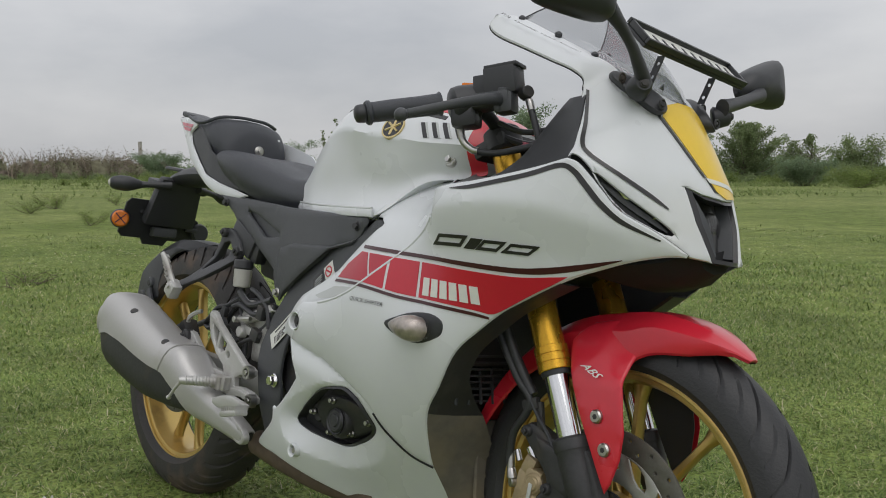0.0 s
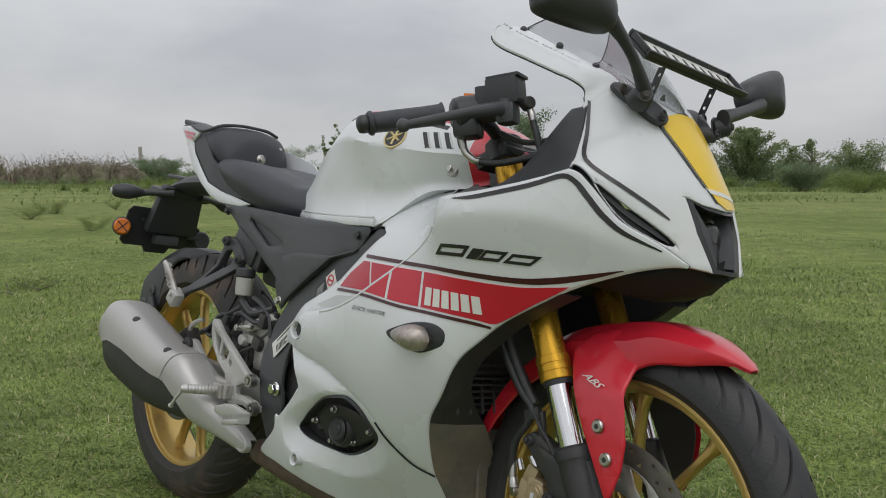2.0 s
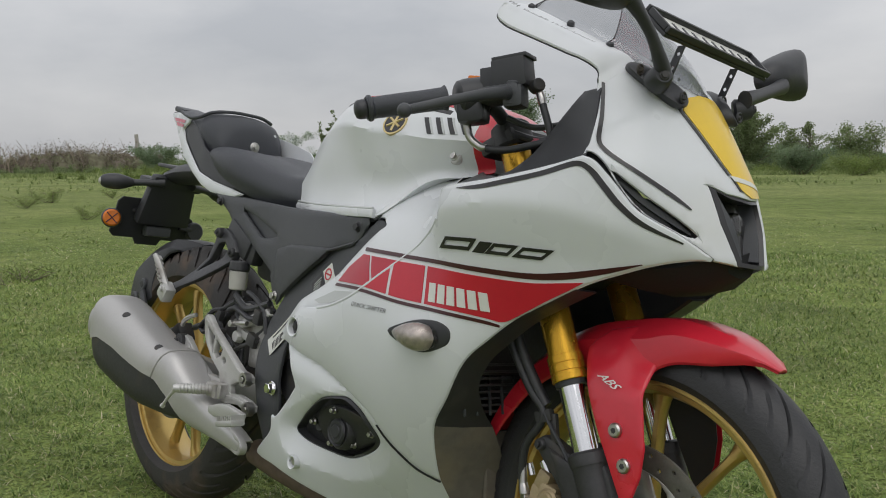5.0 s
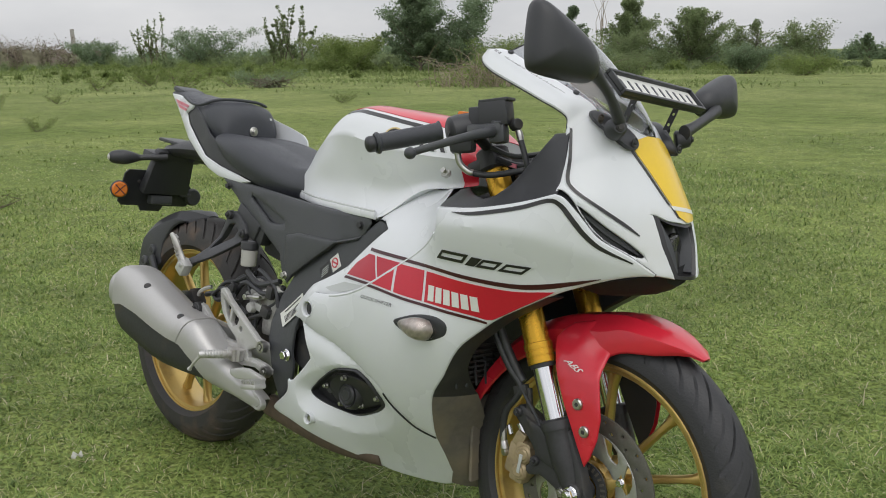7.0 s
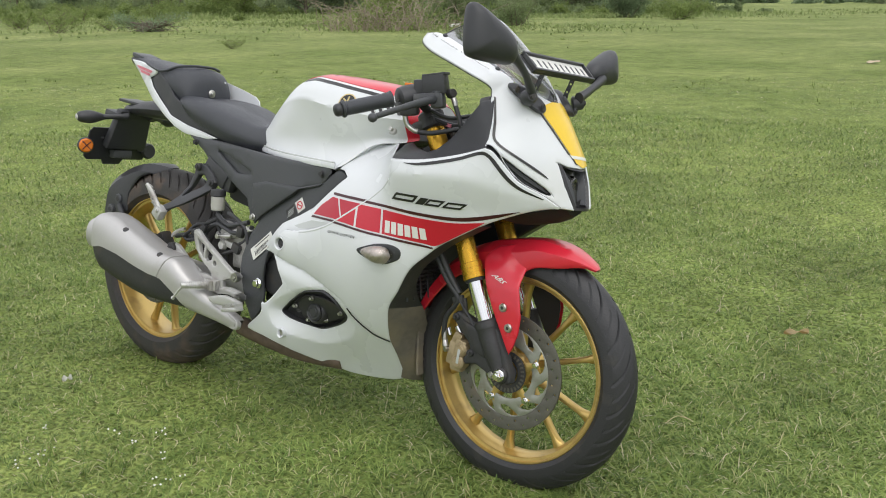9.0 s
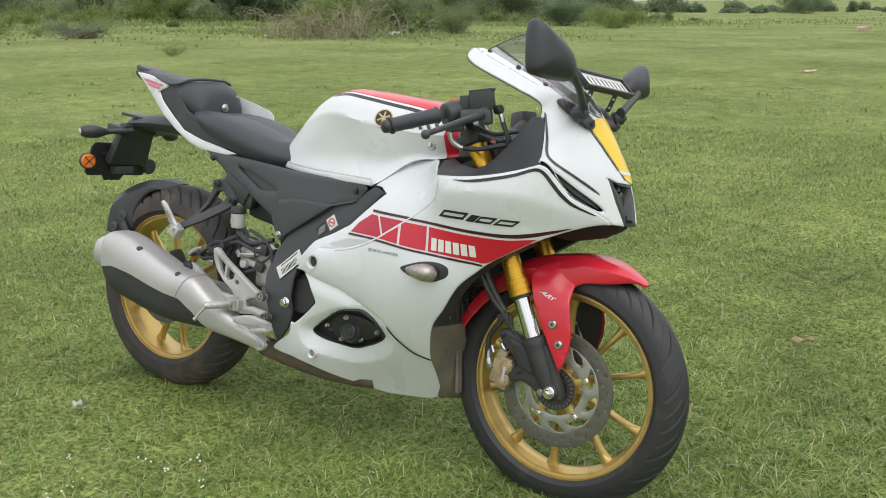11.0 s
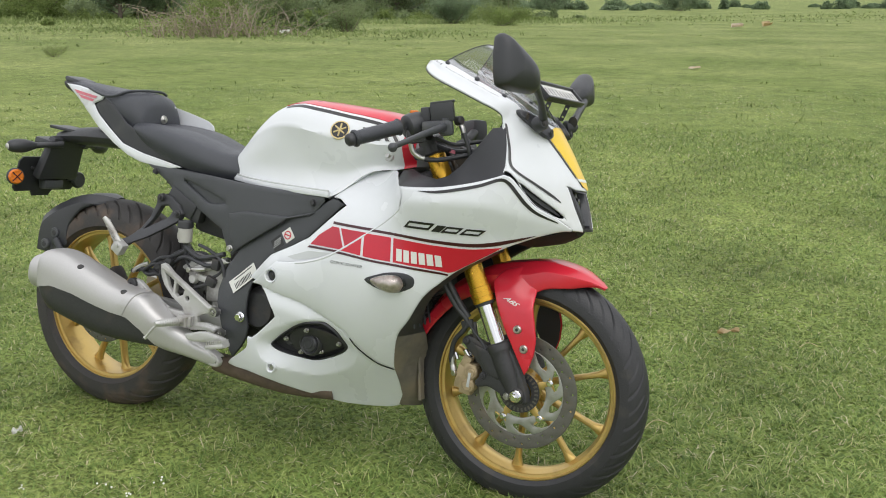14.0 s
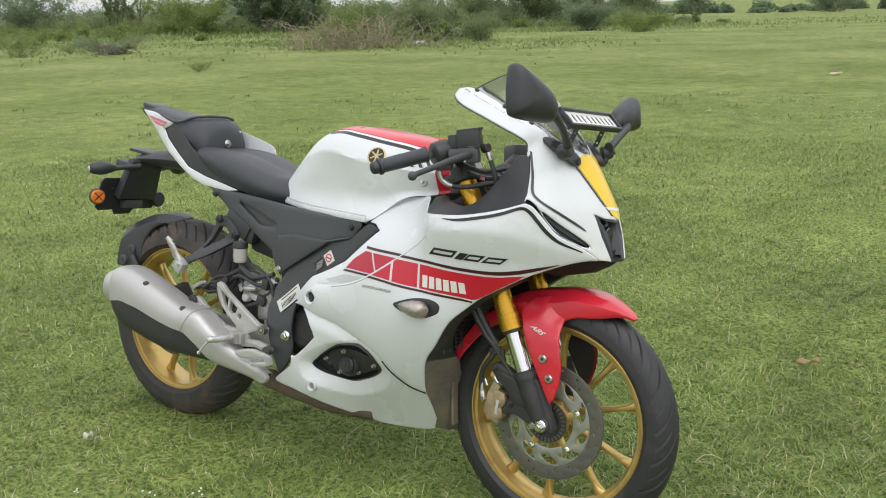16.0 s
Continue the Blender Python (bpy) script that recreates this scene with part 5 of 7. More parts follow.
def fork_leg(side):
    leg = new("fork_leg")
    leg.parent = bike
    leg["label"] = "gold upside-down fork leg with a chrome tube"
    y = side * .095
    p = lambda z, dx=0: (fork_x(z) + dx, y, z)
    part("outer_tube", tube([p(.515), p(.56), p(.70), p(.862)], .0235, 32, 0), gold_fork, leg, "gold anodised tube")
    part("collar", tube([p(.4965), p(.4970), p(.498), p(.507), p(.5075), p(.5095), p(.510), p(.518), p(.5185), p(.5205), p(.521), p(.531), p(.532)], [.020, .0255, .0262, .0262, .0246, .0246, .0262, .0262, .0246, .0246, .0262, .0262, .0236], 32, 0), gold_fork, leg, "", 20)
    part("dust_seal", tube([p(.490), p(.497)], [.0225, .0235], 24, 0), black_plastic, leg)
    part("inner_tube", tube([p(.380), p(.497)], .0195, 28, 0), chrome, leg, "chrome stanchion")
    part("lower_casting", tube([p(.268, .004), p(.272, .003), p(.290), p(.315), p(.345), p(.385), p(.388), p(.402), p(.406)], [.006, .013, .017, .021, .0255, .0265, .0285, .0285, .0225], 24, 2), engine_black, leg, "black cast axle lug")
    part("axle_lug", cyl((1.324, y - side * .030, .2895), (1.324, y + side * .018, .2895), .0205, .0185, 28), engine_black, leg)
    if side < 0:
        part("axle_bolt", joined(bolt((1.324, -.114, .2895), RIGHT, .0150, .008), cyl((1.324, -.11, .2895), (1.324, -.131, .2895), .0065)), chrome, leg, "bright axle nut")
    part("top_cap", cyl(p(.860), p(.872), .022, .019), black_plastic, leg)


fork_leg(-1)
fork_leg(1)
part("triple_clamp", joined(box((1.055, 0, .842), (.07, .25, .026), .008, (0, -24, 0)), box((1.150, 0, .655), (.075, .26, .032), .010, (0, -24, 0)), cyl((1.125, 0, .64), (1.035, 0, .85), .030)), engine_black, bike, "black fork clamps")

guard = new("front_mudguard")
guard.parent = bike
guard["label"] = "glossy red front mudguard"
secs = []
for i in range(37):
    f = 57.0 + (166 - 57.0) * i / 36
    a = radians(f)
    lip = np.interp(f, [57, 60, 64, 68, 73, 79, 83, 86, 89, 100, 112, 130, 148, 166], [.3135, .312, .300, .284, .273, .263, .254, .243, .228, .226, .250, .263, .272, .287])
    crown = np.interp(f, [57, 63, 69, 76, 83, 90, 97, 107, 125, 145, 166], [.3165, .3195, .3215, .3200, .3185, .3130, .3085, .3085, .3060, .3055, .3070])
    wid = np.interp(f, [57, 60, 66, 75, 95, 120, 166], [.010, .026, .047, .060, .065, .062, .056])
    deep = crown - lip
    half_ring = [(lip, wid), (lip + .30 * deep, wid + .0012), (crown - .36 * deep, wid - .0005), (crown - .33 * deep, wid - .0020), (crown - .05 * deep, wid * .62), (crown - .012 * deep, wid * .56), (crown + .0008, wid * .2), (crown + .001, 0)]
    full = [(r, -w_) for r, w_ in half_ring] + [(r, w_) for r, w_ in half_ring[::-1][1:]]
    inner_ = [(r - .0035, w_ * .955) for r, w_ in full[::-1]]
    secs.append([Vector((FRONT[0] + r * math.cos(a), w_, FRONT[2] + r * math.sin(a))) for r, w_ in full + inner_])
part("crown", rings(secs), red_paint, guard, "", 22)


def flap_w(x, z):
    return np.interp(z, [.34, .45, .50, .53, .555, .577, .595], [.106, .105, .101, .091, .076, .060, .044]) - .55 * np.maximum(0, np.asarray(x) - 1.290) * np.clip((np.asarray(z) - .495) / .05, 0, 1)


flap = [(1.236, .548), (1.243, .562), (1.258, .577), (1.295, .587), (1.325, .580), (1.339, .558), (1.341, .532), (1.343, .508), (1.351, .475), (1.360, .430), (1.358, .392), (1.347, .356), (1.338, .340), (1.312, .386), (1.284, .436), (1.262, .480), (1.248, .516)]
for s in (-1, 1):
    fl_ = part("fork_guard", panel(flap, flap_w, .004, [circle2(1.314, .446, .005, 12), circle2(1.333, .402, .005, 12)], .004, 0, .013, side=s), red_paint, guard)
    for x, z in ((1.314, .446), (1.333, .402)):
        part("guard_bolt", cyl((x, s * .100, z), (x, s * .1112, z), .0108, .0100, 24, .22), steel, guard, "bright button bolt")
        part("bolt_socket", cyl((x, s * .1100, z), (x, s * .1118, z), .0042, n=6), engine_black, guard)
part("guard_lining", panel(flap, flap_w, .004, (), .003, -.016, .016, side=1), black_plastic, guard, "black inner lining")

# caliper, bracket, hose
cal = new("brake_caliper")
cal.parent = bike
cal["label"] = "bronze two-piston brake caliper"
part("caliper_body", joined(cyl((1.200, -.066, .320), (1.200, -.096, .320), .0190, .0172, 28, .2), cyl((1.194, -.066, .287), (1.194, -.096, .287), .0190, .0172, 28, .2),
                            box((1.192, -.078, .303), (.034, .030, .080), .008, (0, 10, 0)), box((1.172, -.072, .306), (.028, .034, .062), .008, (0, 10, 0)),
                            box((1.184, -.080, .345), (.024, .022, .030), .006, (0, 24, 0))), bronze, cal)
for x, z in ((1.200, .320), (1.194, .287)):
    part("piston_cap", cyl((x, -.094, z), (x, -.0985, z), .0125, .0115, 24, .2), bronze, cal)
part("mark_plate", box((1.198, -.0990, .3035), (.007, .002, .036), .0008, (0, 6, 0)), silver_decal, cal, "plain pale bar")
part("slide_pin", cyl((1.176, -.078, .372), (1.190, -.078, .352), .008), chrome, cal)
part("bleed_nipple", cyl((1.158, -.080, .345), (1.150, -.080, .362), .005), chrome, cal)
part("banjo", cyl((1.160, -.074, .312), (1.152, -.092, .312), .008), steel, cal)
forging = [(1.176, .402), (1.189, .413), (1.205, .411), (1.232, .400), (1.262, .394), (1.300, .394), (1.318, .362), (1.333, .332), (1.350, .286), (1.344, .270), (1.312, .270), (1.290, .280), (1.265, .291), (1.245, .297), (1.222, .291), (1.214, .305), (1.232, .327), (1.222, .348), (1.197, .372), (1.181, .389)]
part("caliper_bracket", joined(panel(curve2(forging, 2), level(.104), .022, (), .006, 0, .010), panel([(1.205, .398), (1.240, .388), (1.285, .372), (1.300, .342), (1.275, .318), (1.245, .330), (1.232, .352)], level(.110), .010, (), .005, 0, .012)), engine_black, cal, "black forged caliper carrier")
for x, z in ((1.188, .400), (1.236, .322), (1.300, .284)):
    part("bracket_bolt", joined(cyl((x, -.100, z), (x, -.111, z), .0095, .0085, 20, .2), bolt((x, -.111, z), RIGHT, .0062, .003, False)), engine_black if z > .3 else steel, cal)
part("brake_hose", tube([(1.154, -.088, .318), (1.146, -.09, .345), (1.152, -.095, .39), (1.178, -.10, .425), (1.184, -.102, .448), (1.158, -.105, .475), (1.128, -.110, .52), (1.105, -.115, .565), (1.095, -.11, .62)], .0062, 10, 6), black_plastic, cal)
part("hose_sleeve", tube([(1.186, -.098, .455), (1.166, -.100, .480), (1.140, -.104, .520), (1.122, -.108, .560), (1.112, -.106, .61)], .0085, 10, 6), black_plastic, cal, "black sleeve round the hoses")
part("hose_union", joined(cyl((1.150, -.090, .332), (1.147, -.090, .360), .0062, .0052, 12), cyl((1.153, -.088, .318), (1.150, -.090, .334), .0085, .0065, 12)), steel, cal, "bright hose union")
part("sensor_wire", tube([(1.28, -.098, .30), (1.262, -.104, .345), (1.235, -.104, .392), (1.205, -.104, .425), (1.186, -.104, .448)], .003, 8, 6), black_plastic, cal)
part("hose_clamp", joined(box((1.186, -.100, .440), (.030, .012, .018), .003, (0, -20, 0)), box((1.205, -.098, .425), (.012, .008, .044), .002, (0, -12, 0)), box((1.20, -.098, .40), (.022, .010, .02), .003)), engine_black, cal)

# ---- handlebar ----
bar = new("handlebar_half")
bar.parent = bike
bar["label"] = "clip-on handlebar with grip, lever and brake reservoir"
G0, G1 = Vector((.966, -.330, .857)), Vector((1.036, -.200, .898))
gd = (G1 - G0).normalized()
part("bar_end", tube([G0 - gd * .004, G0, G0 + gd * .012, G0 + gd * .016], [.006, .0135, .0145, .011], 20, 3), black_plastic, bar)
part("grip", tube([G0 + gd * .014, G0 + gd * .017, G0 + gd * .021, G0 + gd * .024, G0 + gd * .06, G0 + gd * .10, G0 + gd * .132, G0 + gd * .136], [.017, .0195, .0195, .0160, .0168, .0165, .0172, .020], 22, 0), seat_vinyl, bar, "ribbed black rubber grip")
sw = Vector((1.052, -.180, .900))
part("switch_box", joined(tube([sw - gd * .026, sw - gd * .022, sw - gd * .010, sw + gd * .016, sw + gd * .022], [.022, .0275, .030, .0295, .022], 20, 0), box(sw + Vector((.004, 0, -.024)), (.044, .046, .034), .010, (0, -8, 28))), black_plastic, bar, "black switch housing")
part("kill_switch", box(sw + Vector((-.006, .006, .030)), (.020, .014, .009), .003, (0, 0, 30)), orange_lens, bar, "red switch")
part("clamp_bar", tube([G1, (1.062, -.15, .892), (1.058, -.095, .862)], .011, 14, 5), engine_black, bar)
part("clip_clamp", cyl((1.071, -.095, .833), (1.053, -.095, .872), .033, .031, 24), engine_black, bar)
part("lever", tube([(1.128, -.175, .902), (1.130, -.205, .897), (1.118, -.245, .885), (1.100, -.290, .868), (1.083, -.330, .852)], [.010, .0095, .0080, .0070, .0065], 14, 6, .72), dark_plastic, bar, "black brake lever with a ball end")
lb = bmesh.new()
bmesh.ops.create_uvsphere(lb, u_segments=16, v_segments=10, radius=.0105)
bmesh.ops.translate(lb, vec=(1.082, -.338, .849), verts=lb.verts)
part("lever_ball", lb, dark_plastic, bar)
part("lever_perch", joined(box((1.105, -.172, .902), (.066, .046, .024), .008, (0, -8, 20)), box((1.128, -.168, .898), (.032, .034, .034), .008, (0, -8, 20)), cyl((1.128, -.176, .885), (1.128, -.176, .920), .010)), dark_plastic, bar)
part("reservoir", joined(box((1.113, -.162, .934), (.054, .046, .044), .004, (3, -10, 20), .98), box((1.1115, -.162, .957), (.0545, .0465, .006), .0015, (3, -10, 20))), black_plastic, bar, "square black brake fluid reservoir")
part("reservoir_boss", box((1.078, -.176, .926), (.022, .022, .034), .004, (0, -8, 20)), black_plastic, bar)
part("banjo_bolt", cyl((1.142, -.146, .916), (1.158, -.152, .919), .011, .010), engine_black, bar)
part("hose_union", tube([(1.152, -.146, .910), (1.158, -.146, .900), (1.162, -.146, .890)], [.0055, .0062, .0055], 12, 4), steel, bar)
part("lever_hose", tube([(1.162, -.146, .890), (1.178, -.14, .845), (1.175, -.12, .80), (1.160, -.10, .75), (1.13, -.09, .69)], .0055, 10, 6), black_plastic, bar)
part("throttle_cable", tube([sw + Vector((-.008, 0, -.036)), sw + Vector((-.002, .004, -.060)), sw + Vector((.018, .012, -.074)), sw + Vector((.05, .03, -.076)), sw + Vector((.10, .05, -.064)), sw + Vector((.15, .08, -.05))], .0058, 10, 6), black_plastic, bar)
part("cable_bend", tube([sw + Vector((-.008, 0, -.038)), sw + Vector((-.002, .004, -.060)), sw + Vector((.014, .010, -.073)), sw + Vector((.024, .014, -.075))], .0062, 12, 5), steel, bar, "bright cable elbow")
part("switch_cable", tube([(1.09, -.14, .875), (1.13, -.12, .862), (1.18, -.09, .872), (1.22, -.05, .870)], .0048, 8, 6), black_plastic, bar)
part("switch_cable", tube([(1.07, -.12, .86), (1.12, -.10, .846), (1.17, -.10, .850), (1.21, -.06, .845)], .006, 8, 6), black_plastic, bar)
left = new("handlebar_half")
left.parent = bike
left["label"] = "clip-on handlebar with grip"
M0, M1 = Vector((.966, .330, .857)), Vector((1.036, .200, .898))
part("grip", tube([M0, M0 + (M1 - M0) * .1, M1], [.013, .017, .017], 18, 3), seat_vinyl, left)
part("clamp_bar", tube([M1, (1.062, .15, .892), (1.058, .095, .862)], .012, 14, 5), engine_black, left)
part("switch_box", box((1.05, .178, .898), (.06, .05, .056), .012, (0, -8, -28)), black_plastic, left)
part("ignition_wiring", joined(tube([(1.08, -.05, .85), (1.12, -.07, .80), (1.10, -.04, .74)], .009, 10, 5), tube([(1.10, .02, .86), (1.15, -.02, .83), (1.17, -.04, .77)], .007, 10, 5), box((1.13, -.06, .83), (.03, .03, .05), .006, (0, 20, 0)), box((1.145, -.085, .795), (.012, .02, .03), .003)), engine_black, bike, "black wiring behind the nose")
part("connector", box((1.125, -.110, .772), (.014, .006, .020), .002), cup_plastic, bike)
part("tie_tag", box((1.118, -.105, .845), (.016, .004, .008), .001, (0, 10, 0)), pink_decal, bike)

# ---- radiator, inner fairing, engine ----
rad = new("radiator")
rad.parent = bike
rad["label"] = "dark radiator behind the front wheel"
part("core", box((1.035, 0, .540), (.03, .24, .13), .004, (0, -12, 0)), engine_black, rad)
for k in range(8):
    part("guard_bar", box((1.060 + (k - 3.5) * .0022, 0, .420 + k * .0110), (.005, .300, .0038), .001, (0, -12, 0)), dark_plastic, rad)
for k in range(11):
    part("guard_post", box((1.060, -.145 + k * .029, .456), (.005, .0034, .078), .001, (0, -12, 0)), dark_plastic, rad)
part("guard_backing", box((1.012, 0, .450), (.006, .20, .13), .002, (0, -12, 0)), engine_black, rad)


def lip_strip(points):
    """A strip of the inner fairing that turns in from the arch edge towards the wheel."""
    secs = []
    for x, z in points:
        y = float(SIDE(x, z)) - .003
        q = float(np.interp(z, [.19, .30, .38, .44, .60], [1.0, .95, .70, .10, .02]))
        n = min(float(np.interp(z, [.19, .30, .40, .47, .60], [.11, .12, .105, .050, .045])), y * .95)
        fx = .046 * q
        secs.append([Vector((x, -y, z)), Vector((x + .16 * fx, -y + .10 * n, z - .001)), Vector((x + .62 * fx, -y + .45 * n, z - .002)), Vector((x + fx, -y + n, z - .002)),
                     Vector((x + fx - .005, -y + n + .002, z)), Vector((x + .62 * fx - .004, -y + .48 * n, z + .001)), Vector((x + .16 * fx - .003, -y + .16 * n, z + .002)), Vector((x - .004, -y + .004, z + .003))])
    return rings(secs)


arch_s = [(.986, .188), (1.004, .22), (1.009, .26)] + smooth2(ARCH[:9], 4)
for group_, m_, words in (([p for p in arch_s if p[1] < .405], mud_plastic, "dusty brown inner fairing"), ([p for p in arch_s if p[1] > .385], black_plastic, "black inner fairing")):
    lipr = lip_strip(group_)
    lipl = mirrored(lipr)
    part("inner_fairing", lipr, m_, bike, words)
    part("inner_fairing", lipl, m_, bike, words)
chin = []
for x, z, w_ in ((.60, .240, .08), (.75, .200, .060), (.88, .190, .050), (.970, .200, .050), (1.010, .235, .060), (1.030, .300, .066), (1.036, .36, .066)):
    chin.append([Vector((x, -w_, z + .014)), Vector((x + .006, -w_ * .6, z)), Vector((x + .009, 0, z - .004)), Vector((x + .006, w_ * .6, z)), Vector((x, w_, z + .014)), Vector((x - .02, w_ * .8, z + .03)), Vector((x - .02, -w_ * .8, z + .03))])
part("belly_pan", rings(chin), mud_plastic, bike, "muddy belly pan")
part("mud_flap", box((1.046, 0, .300), (.008, .12, .17), .003, (0, -5, 0)), mud_plastic, bike)
part("engine_block", joined(box((.78, 0, .36), (.30, .20, .24), .03), box((.88, 0, .50), (.20, .18, .20), .025, (0, -30, 0)), box((.62, 0, .40), (.20, .19, .22), .03), cyl((.60, -.10, .395), (.60, -.135, .395), .060, .052, 32), cyl((.66, -.10, .44), (.66, -.128, .44), .05, .045, 32)), engine_black, bike, "black engine block")
part("frame_core", joined(box((.66, 0, .62), (.36, .22, .14), .03, (0, -14, 0)), box((.95, 0, .70), (.30, .16, .12), .03, (0, -20, 0)), box((.52, 0, .60), (.12, .16, .22), .02)), engine_black, bike, "black frame behind the panels")
part("sump", tube([(.455, -.105, .226), (.56, -.098, .214), (.68, -.080, .200), (.80, -.050, .196)], [.026, .030, .031, .028], 18, 5), rust_metal, bike, "rusty exhaust pipe below the fairing")

# ---- swingarm, shock, hangers ----
part("swingarm", joined(box((.27, -.095, .345), (.50, .030, .060), .012, (0, 4, 0)), box((.27, .095, .345), (.50, .030, .060), .012, (0, 4, 0)), box((.47, 0, .365), (.10, .20, .07), .015)), cast_alloy, bike, "cast alloy swingarm")
part("rear_axle", joined(bolt((0, -.112, .314), RIGHT, .016, .008), box((.0, -.108, .314), (.05, .02, .045), .006)), steel, bike)
part("rear_caliper", box((.055, -.088, .405), (.075, .04, .05), .010, (0, -35, 0)), engine_black, bike, "black rear brake caliper")
part("rear_shock", joined(tube([(.43, 0, .40), (.46, 0, .62)], .018, 14, 0), *[tube([(.437 + .0026 * k + .03 * math.cos(a), .03 * math.sin(a), .43 + .018 * k + .018 * a / 6.283) for a in (2 * math.pi * j / 12 for j in range(13))], .005, 8, 0) for k in range(9)]), engine_black, bike, "black rear shock absorber")


def hanger():
    h = new("passenger_footrest")
    h.parent = bike
    h["label"] = "black footrest bracket with a folded alloy peg"
    reach = lambda x, z: np.interp(z, [.51, .535, .556, .585, .605, .66], [.203, .193, .175, .153, .138, .132])
    arms = [(.150, .516), (.165, .507), (.182, .511), (.212, .533), (.259, .555), (.306, .584), (.334, .604), (.343, .624), (.330, .646), (.302, .668), (.284, .673), (.264, .670), (.251, .659), (.251, .645), (.237, .614), (.222, .575), (.198, .552), (.174, .539), (.155, .531)]
    part("footrest_bracket", panel(arms, reach, .016, [[(.234, .574), (.262, .592), (.298, .612), (.308, .627), (.292, .642), (.270, .638), (.250, .606)]], .004, 0, .009), black_plastic, h, "black forged two-armed bracket")
    part("bracket_root", joined(box((.330, -.112, .652), (.10, .030, .050), .008, (0, 30, 0)), box((.365, -.105, .640), (.06, .03, .07), .008, (0, 20, 0))), black_plastic, h)
    for x, z in ((.330, .622), (.270, .662)):
        part("bracket_bolt", joined(cyl((x, -.125, z), (x, -.142, z), .0115, .0105, 20, .2), bolt((x, -.142, z), RIGHT, .007, .003, False)), engine_black, h)
    part("peg", tube([(.190, -.207, .530), (.178, -.210, .552), (.160, -.214, .582), (.146, -.218, .600)], [.012, .0105, .009, .006], 10, 5, .7), cast_alloy, h, "ribbed alloy peg")
    part("peg_ribs", joined(*[box((.182 - .0062 * k, -.212, .546 + .0095 * k), (.019 - .001 * k, .017, .003), 0, (0, 30, 0)) for k in range(6)]), cast_alloy, h)
    part("peg_clevis", joined(box((.190, -.204, .522), (.034, .026, .036), .006, (0, 35, 0)), bolt((.195, -.217, .528), RIGHT, .008, .004)), cast_alloy, h)


hanger()
rest = new("rider_footrest")
rest.parent = bike
rest["label"] = "cast alloy footrest plate with peg and brake pedal"
heel = [(.301, .483), (.311, .488), (.322, .485), (.346, .464), (.410, .426), (.466, .393), (.488, .390), (.501, .384), (.501, .374), (.491, .368), (.470, .372), (.450, .366), (.432, .358), (.434, .342), (.462, .344), (.499, .339), (.520, .331), (.520, .320), (.506, .313), (.462, .324), (.430, .321), (.411, .318), (.378, .324), (.373, .342), (.388, .358), (.380, .377), (.345, .399), (.316, .429), (.305, .455)]
heel_holes = [[(.321, .463), (.350, .446), (.346, .411), (.333, .426)], [(.360, .440), (.386, .424), (.381, .410), (.363, .403), (.354, .411)], circle2(.396, .402, .007, 14)]
part("heel_plate", panel(heel, level(.168), .012, heel_holes, .0028, 0, .008), cast_alloy, rest, "pierced alloy footrest casting")
part("heel_rib", panel(band([(.308, .478), (.342, .461), (.406, .422), (.462, .388), (.490, .379)], [.005, .007, .007, .008, .012]), level(.1705), .004, (), .0015, 0, .010), cast_alloy, rest)
part("ear_rib", panel(band([(.420, .332), (.460, .334), (.510, .324)], [.009, .008, .012]), level(.1705), .004, (), .0015, 0, .010), cast_alloy, rest)
part("stay", panel([(.186, .424), (.200, .432), (.223, .428), (.264, .398), (.324, .365), (.380, .362), (.380, .346), (.326, .347), (.283, .359), (.214, .402), (.190, .406)], level(.160), .012, [[(.232, .414), (.262, .391), (.300, .370), (.288, .366), (.245, .393)]], .002, 0, .011), cast_alloy, rest)
part("stay_bush", joined(cyl((.200, -.150, .417), (.200, -.170, .417), .016), bolt((.200, -.170, .417), RIGHT, .009, .005)), engine_black, rest)
for x, y, z in ((.490, -.168, .379), (.510, -.168, .3245)):
    part("plate_bolt", joined(lathe([(.0085, -.010), (.0135, -.010), (.0140, -.004), (.0140, .004), (.0085, .004)], (x, y, z), 24), bolt((x, y - .004, z), RIGHT, .0082, .005)), steel, rest)
PEG0, PEG1 = Vector((.400, -.180, .344)), Vector((.372, -.262, .345))
part("peg", tube([PEG0, PEG0.lerp(PEG1, .1), PEG0.lerp(PEG1, .92), PEG1], [.0105, .0105, .0088, .006], 14, 0), cast_alloy, rest, "knurled alloy peg")
part("peg_ribs", joined(*[cyl(PEG0.lerp(PEG1, .12 + .078 * k), PEG0.lerp(PEG1, .155 + .078 * k), .0120 - .00018 * k, n=10, bev=.1) for k in range(10)]), cast_alloy, rest)
part("feeler", tube([PEG1 + Vector((.002, .004, -.004)), PEG1 + Vector((-.012, 0, -.020)), PEG1 + Vector((-.026, -.002, -.038)), PEG1 + Vector((-.029, -.002, -.041))], [.0036, .0034, .0036, .0056], 10, 3), cast_alloy, rest)
part("peg_clevis", joined(box((.404, -.182, .345), (.040, .022, .030), .004, (0, 4, 18)), cyl((.412, -.190, .358), (.412, -.190, .330), .0065)), cast_alloy, rest)
part("brake_pedal", panel([(.430, .318), (.470, .330), (.500, .334), (.540, .329), (.560, .325), (.556, .312), (.520, .310), (.490, .306), (.455, .302), (.436, .306)], level(.215), .010, (), .003, 0, .010), cast_alloy, rest, "alloy brake pedal")
pad = part("pedal_pad", box((.556, -.236, .310), (.058, .030, .012), .004, (0, -12, 0)), cast_alloy, rest)
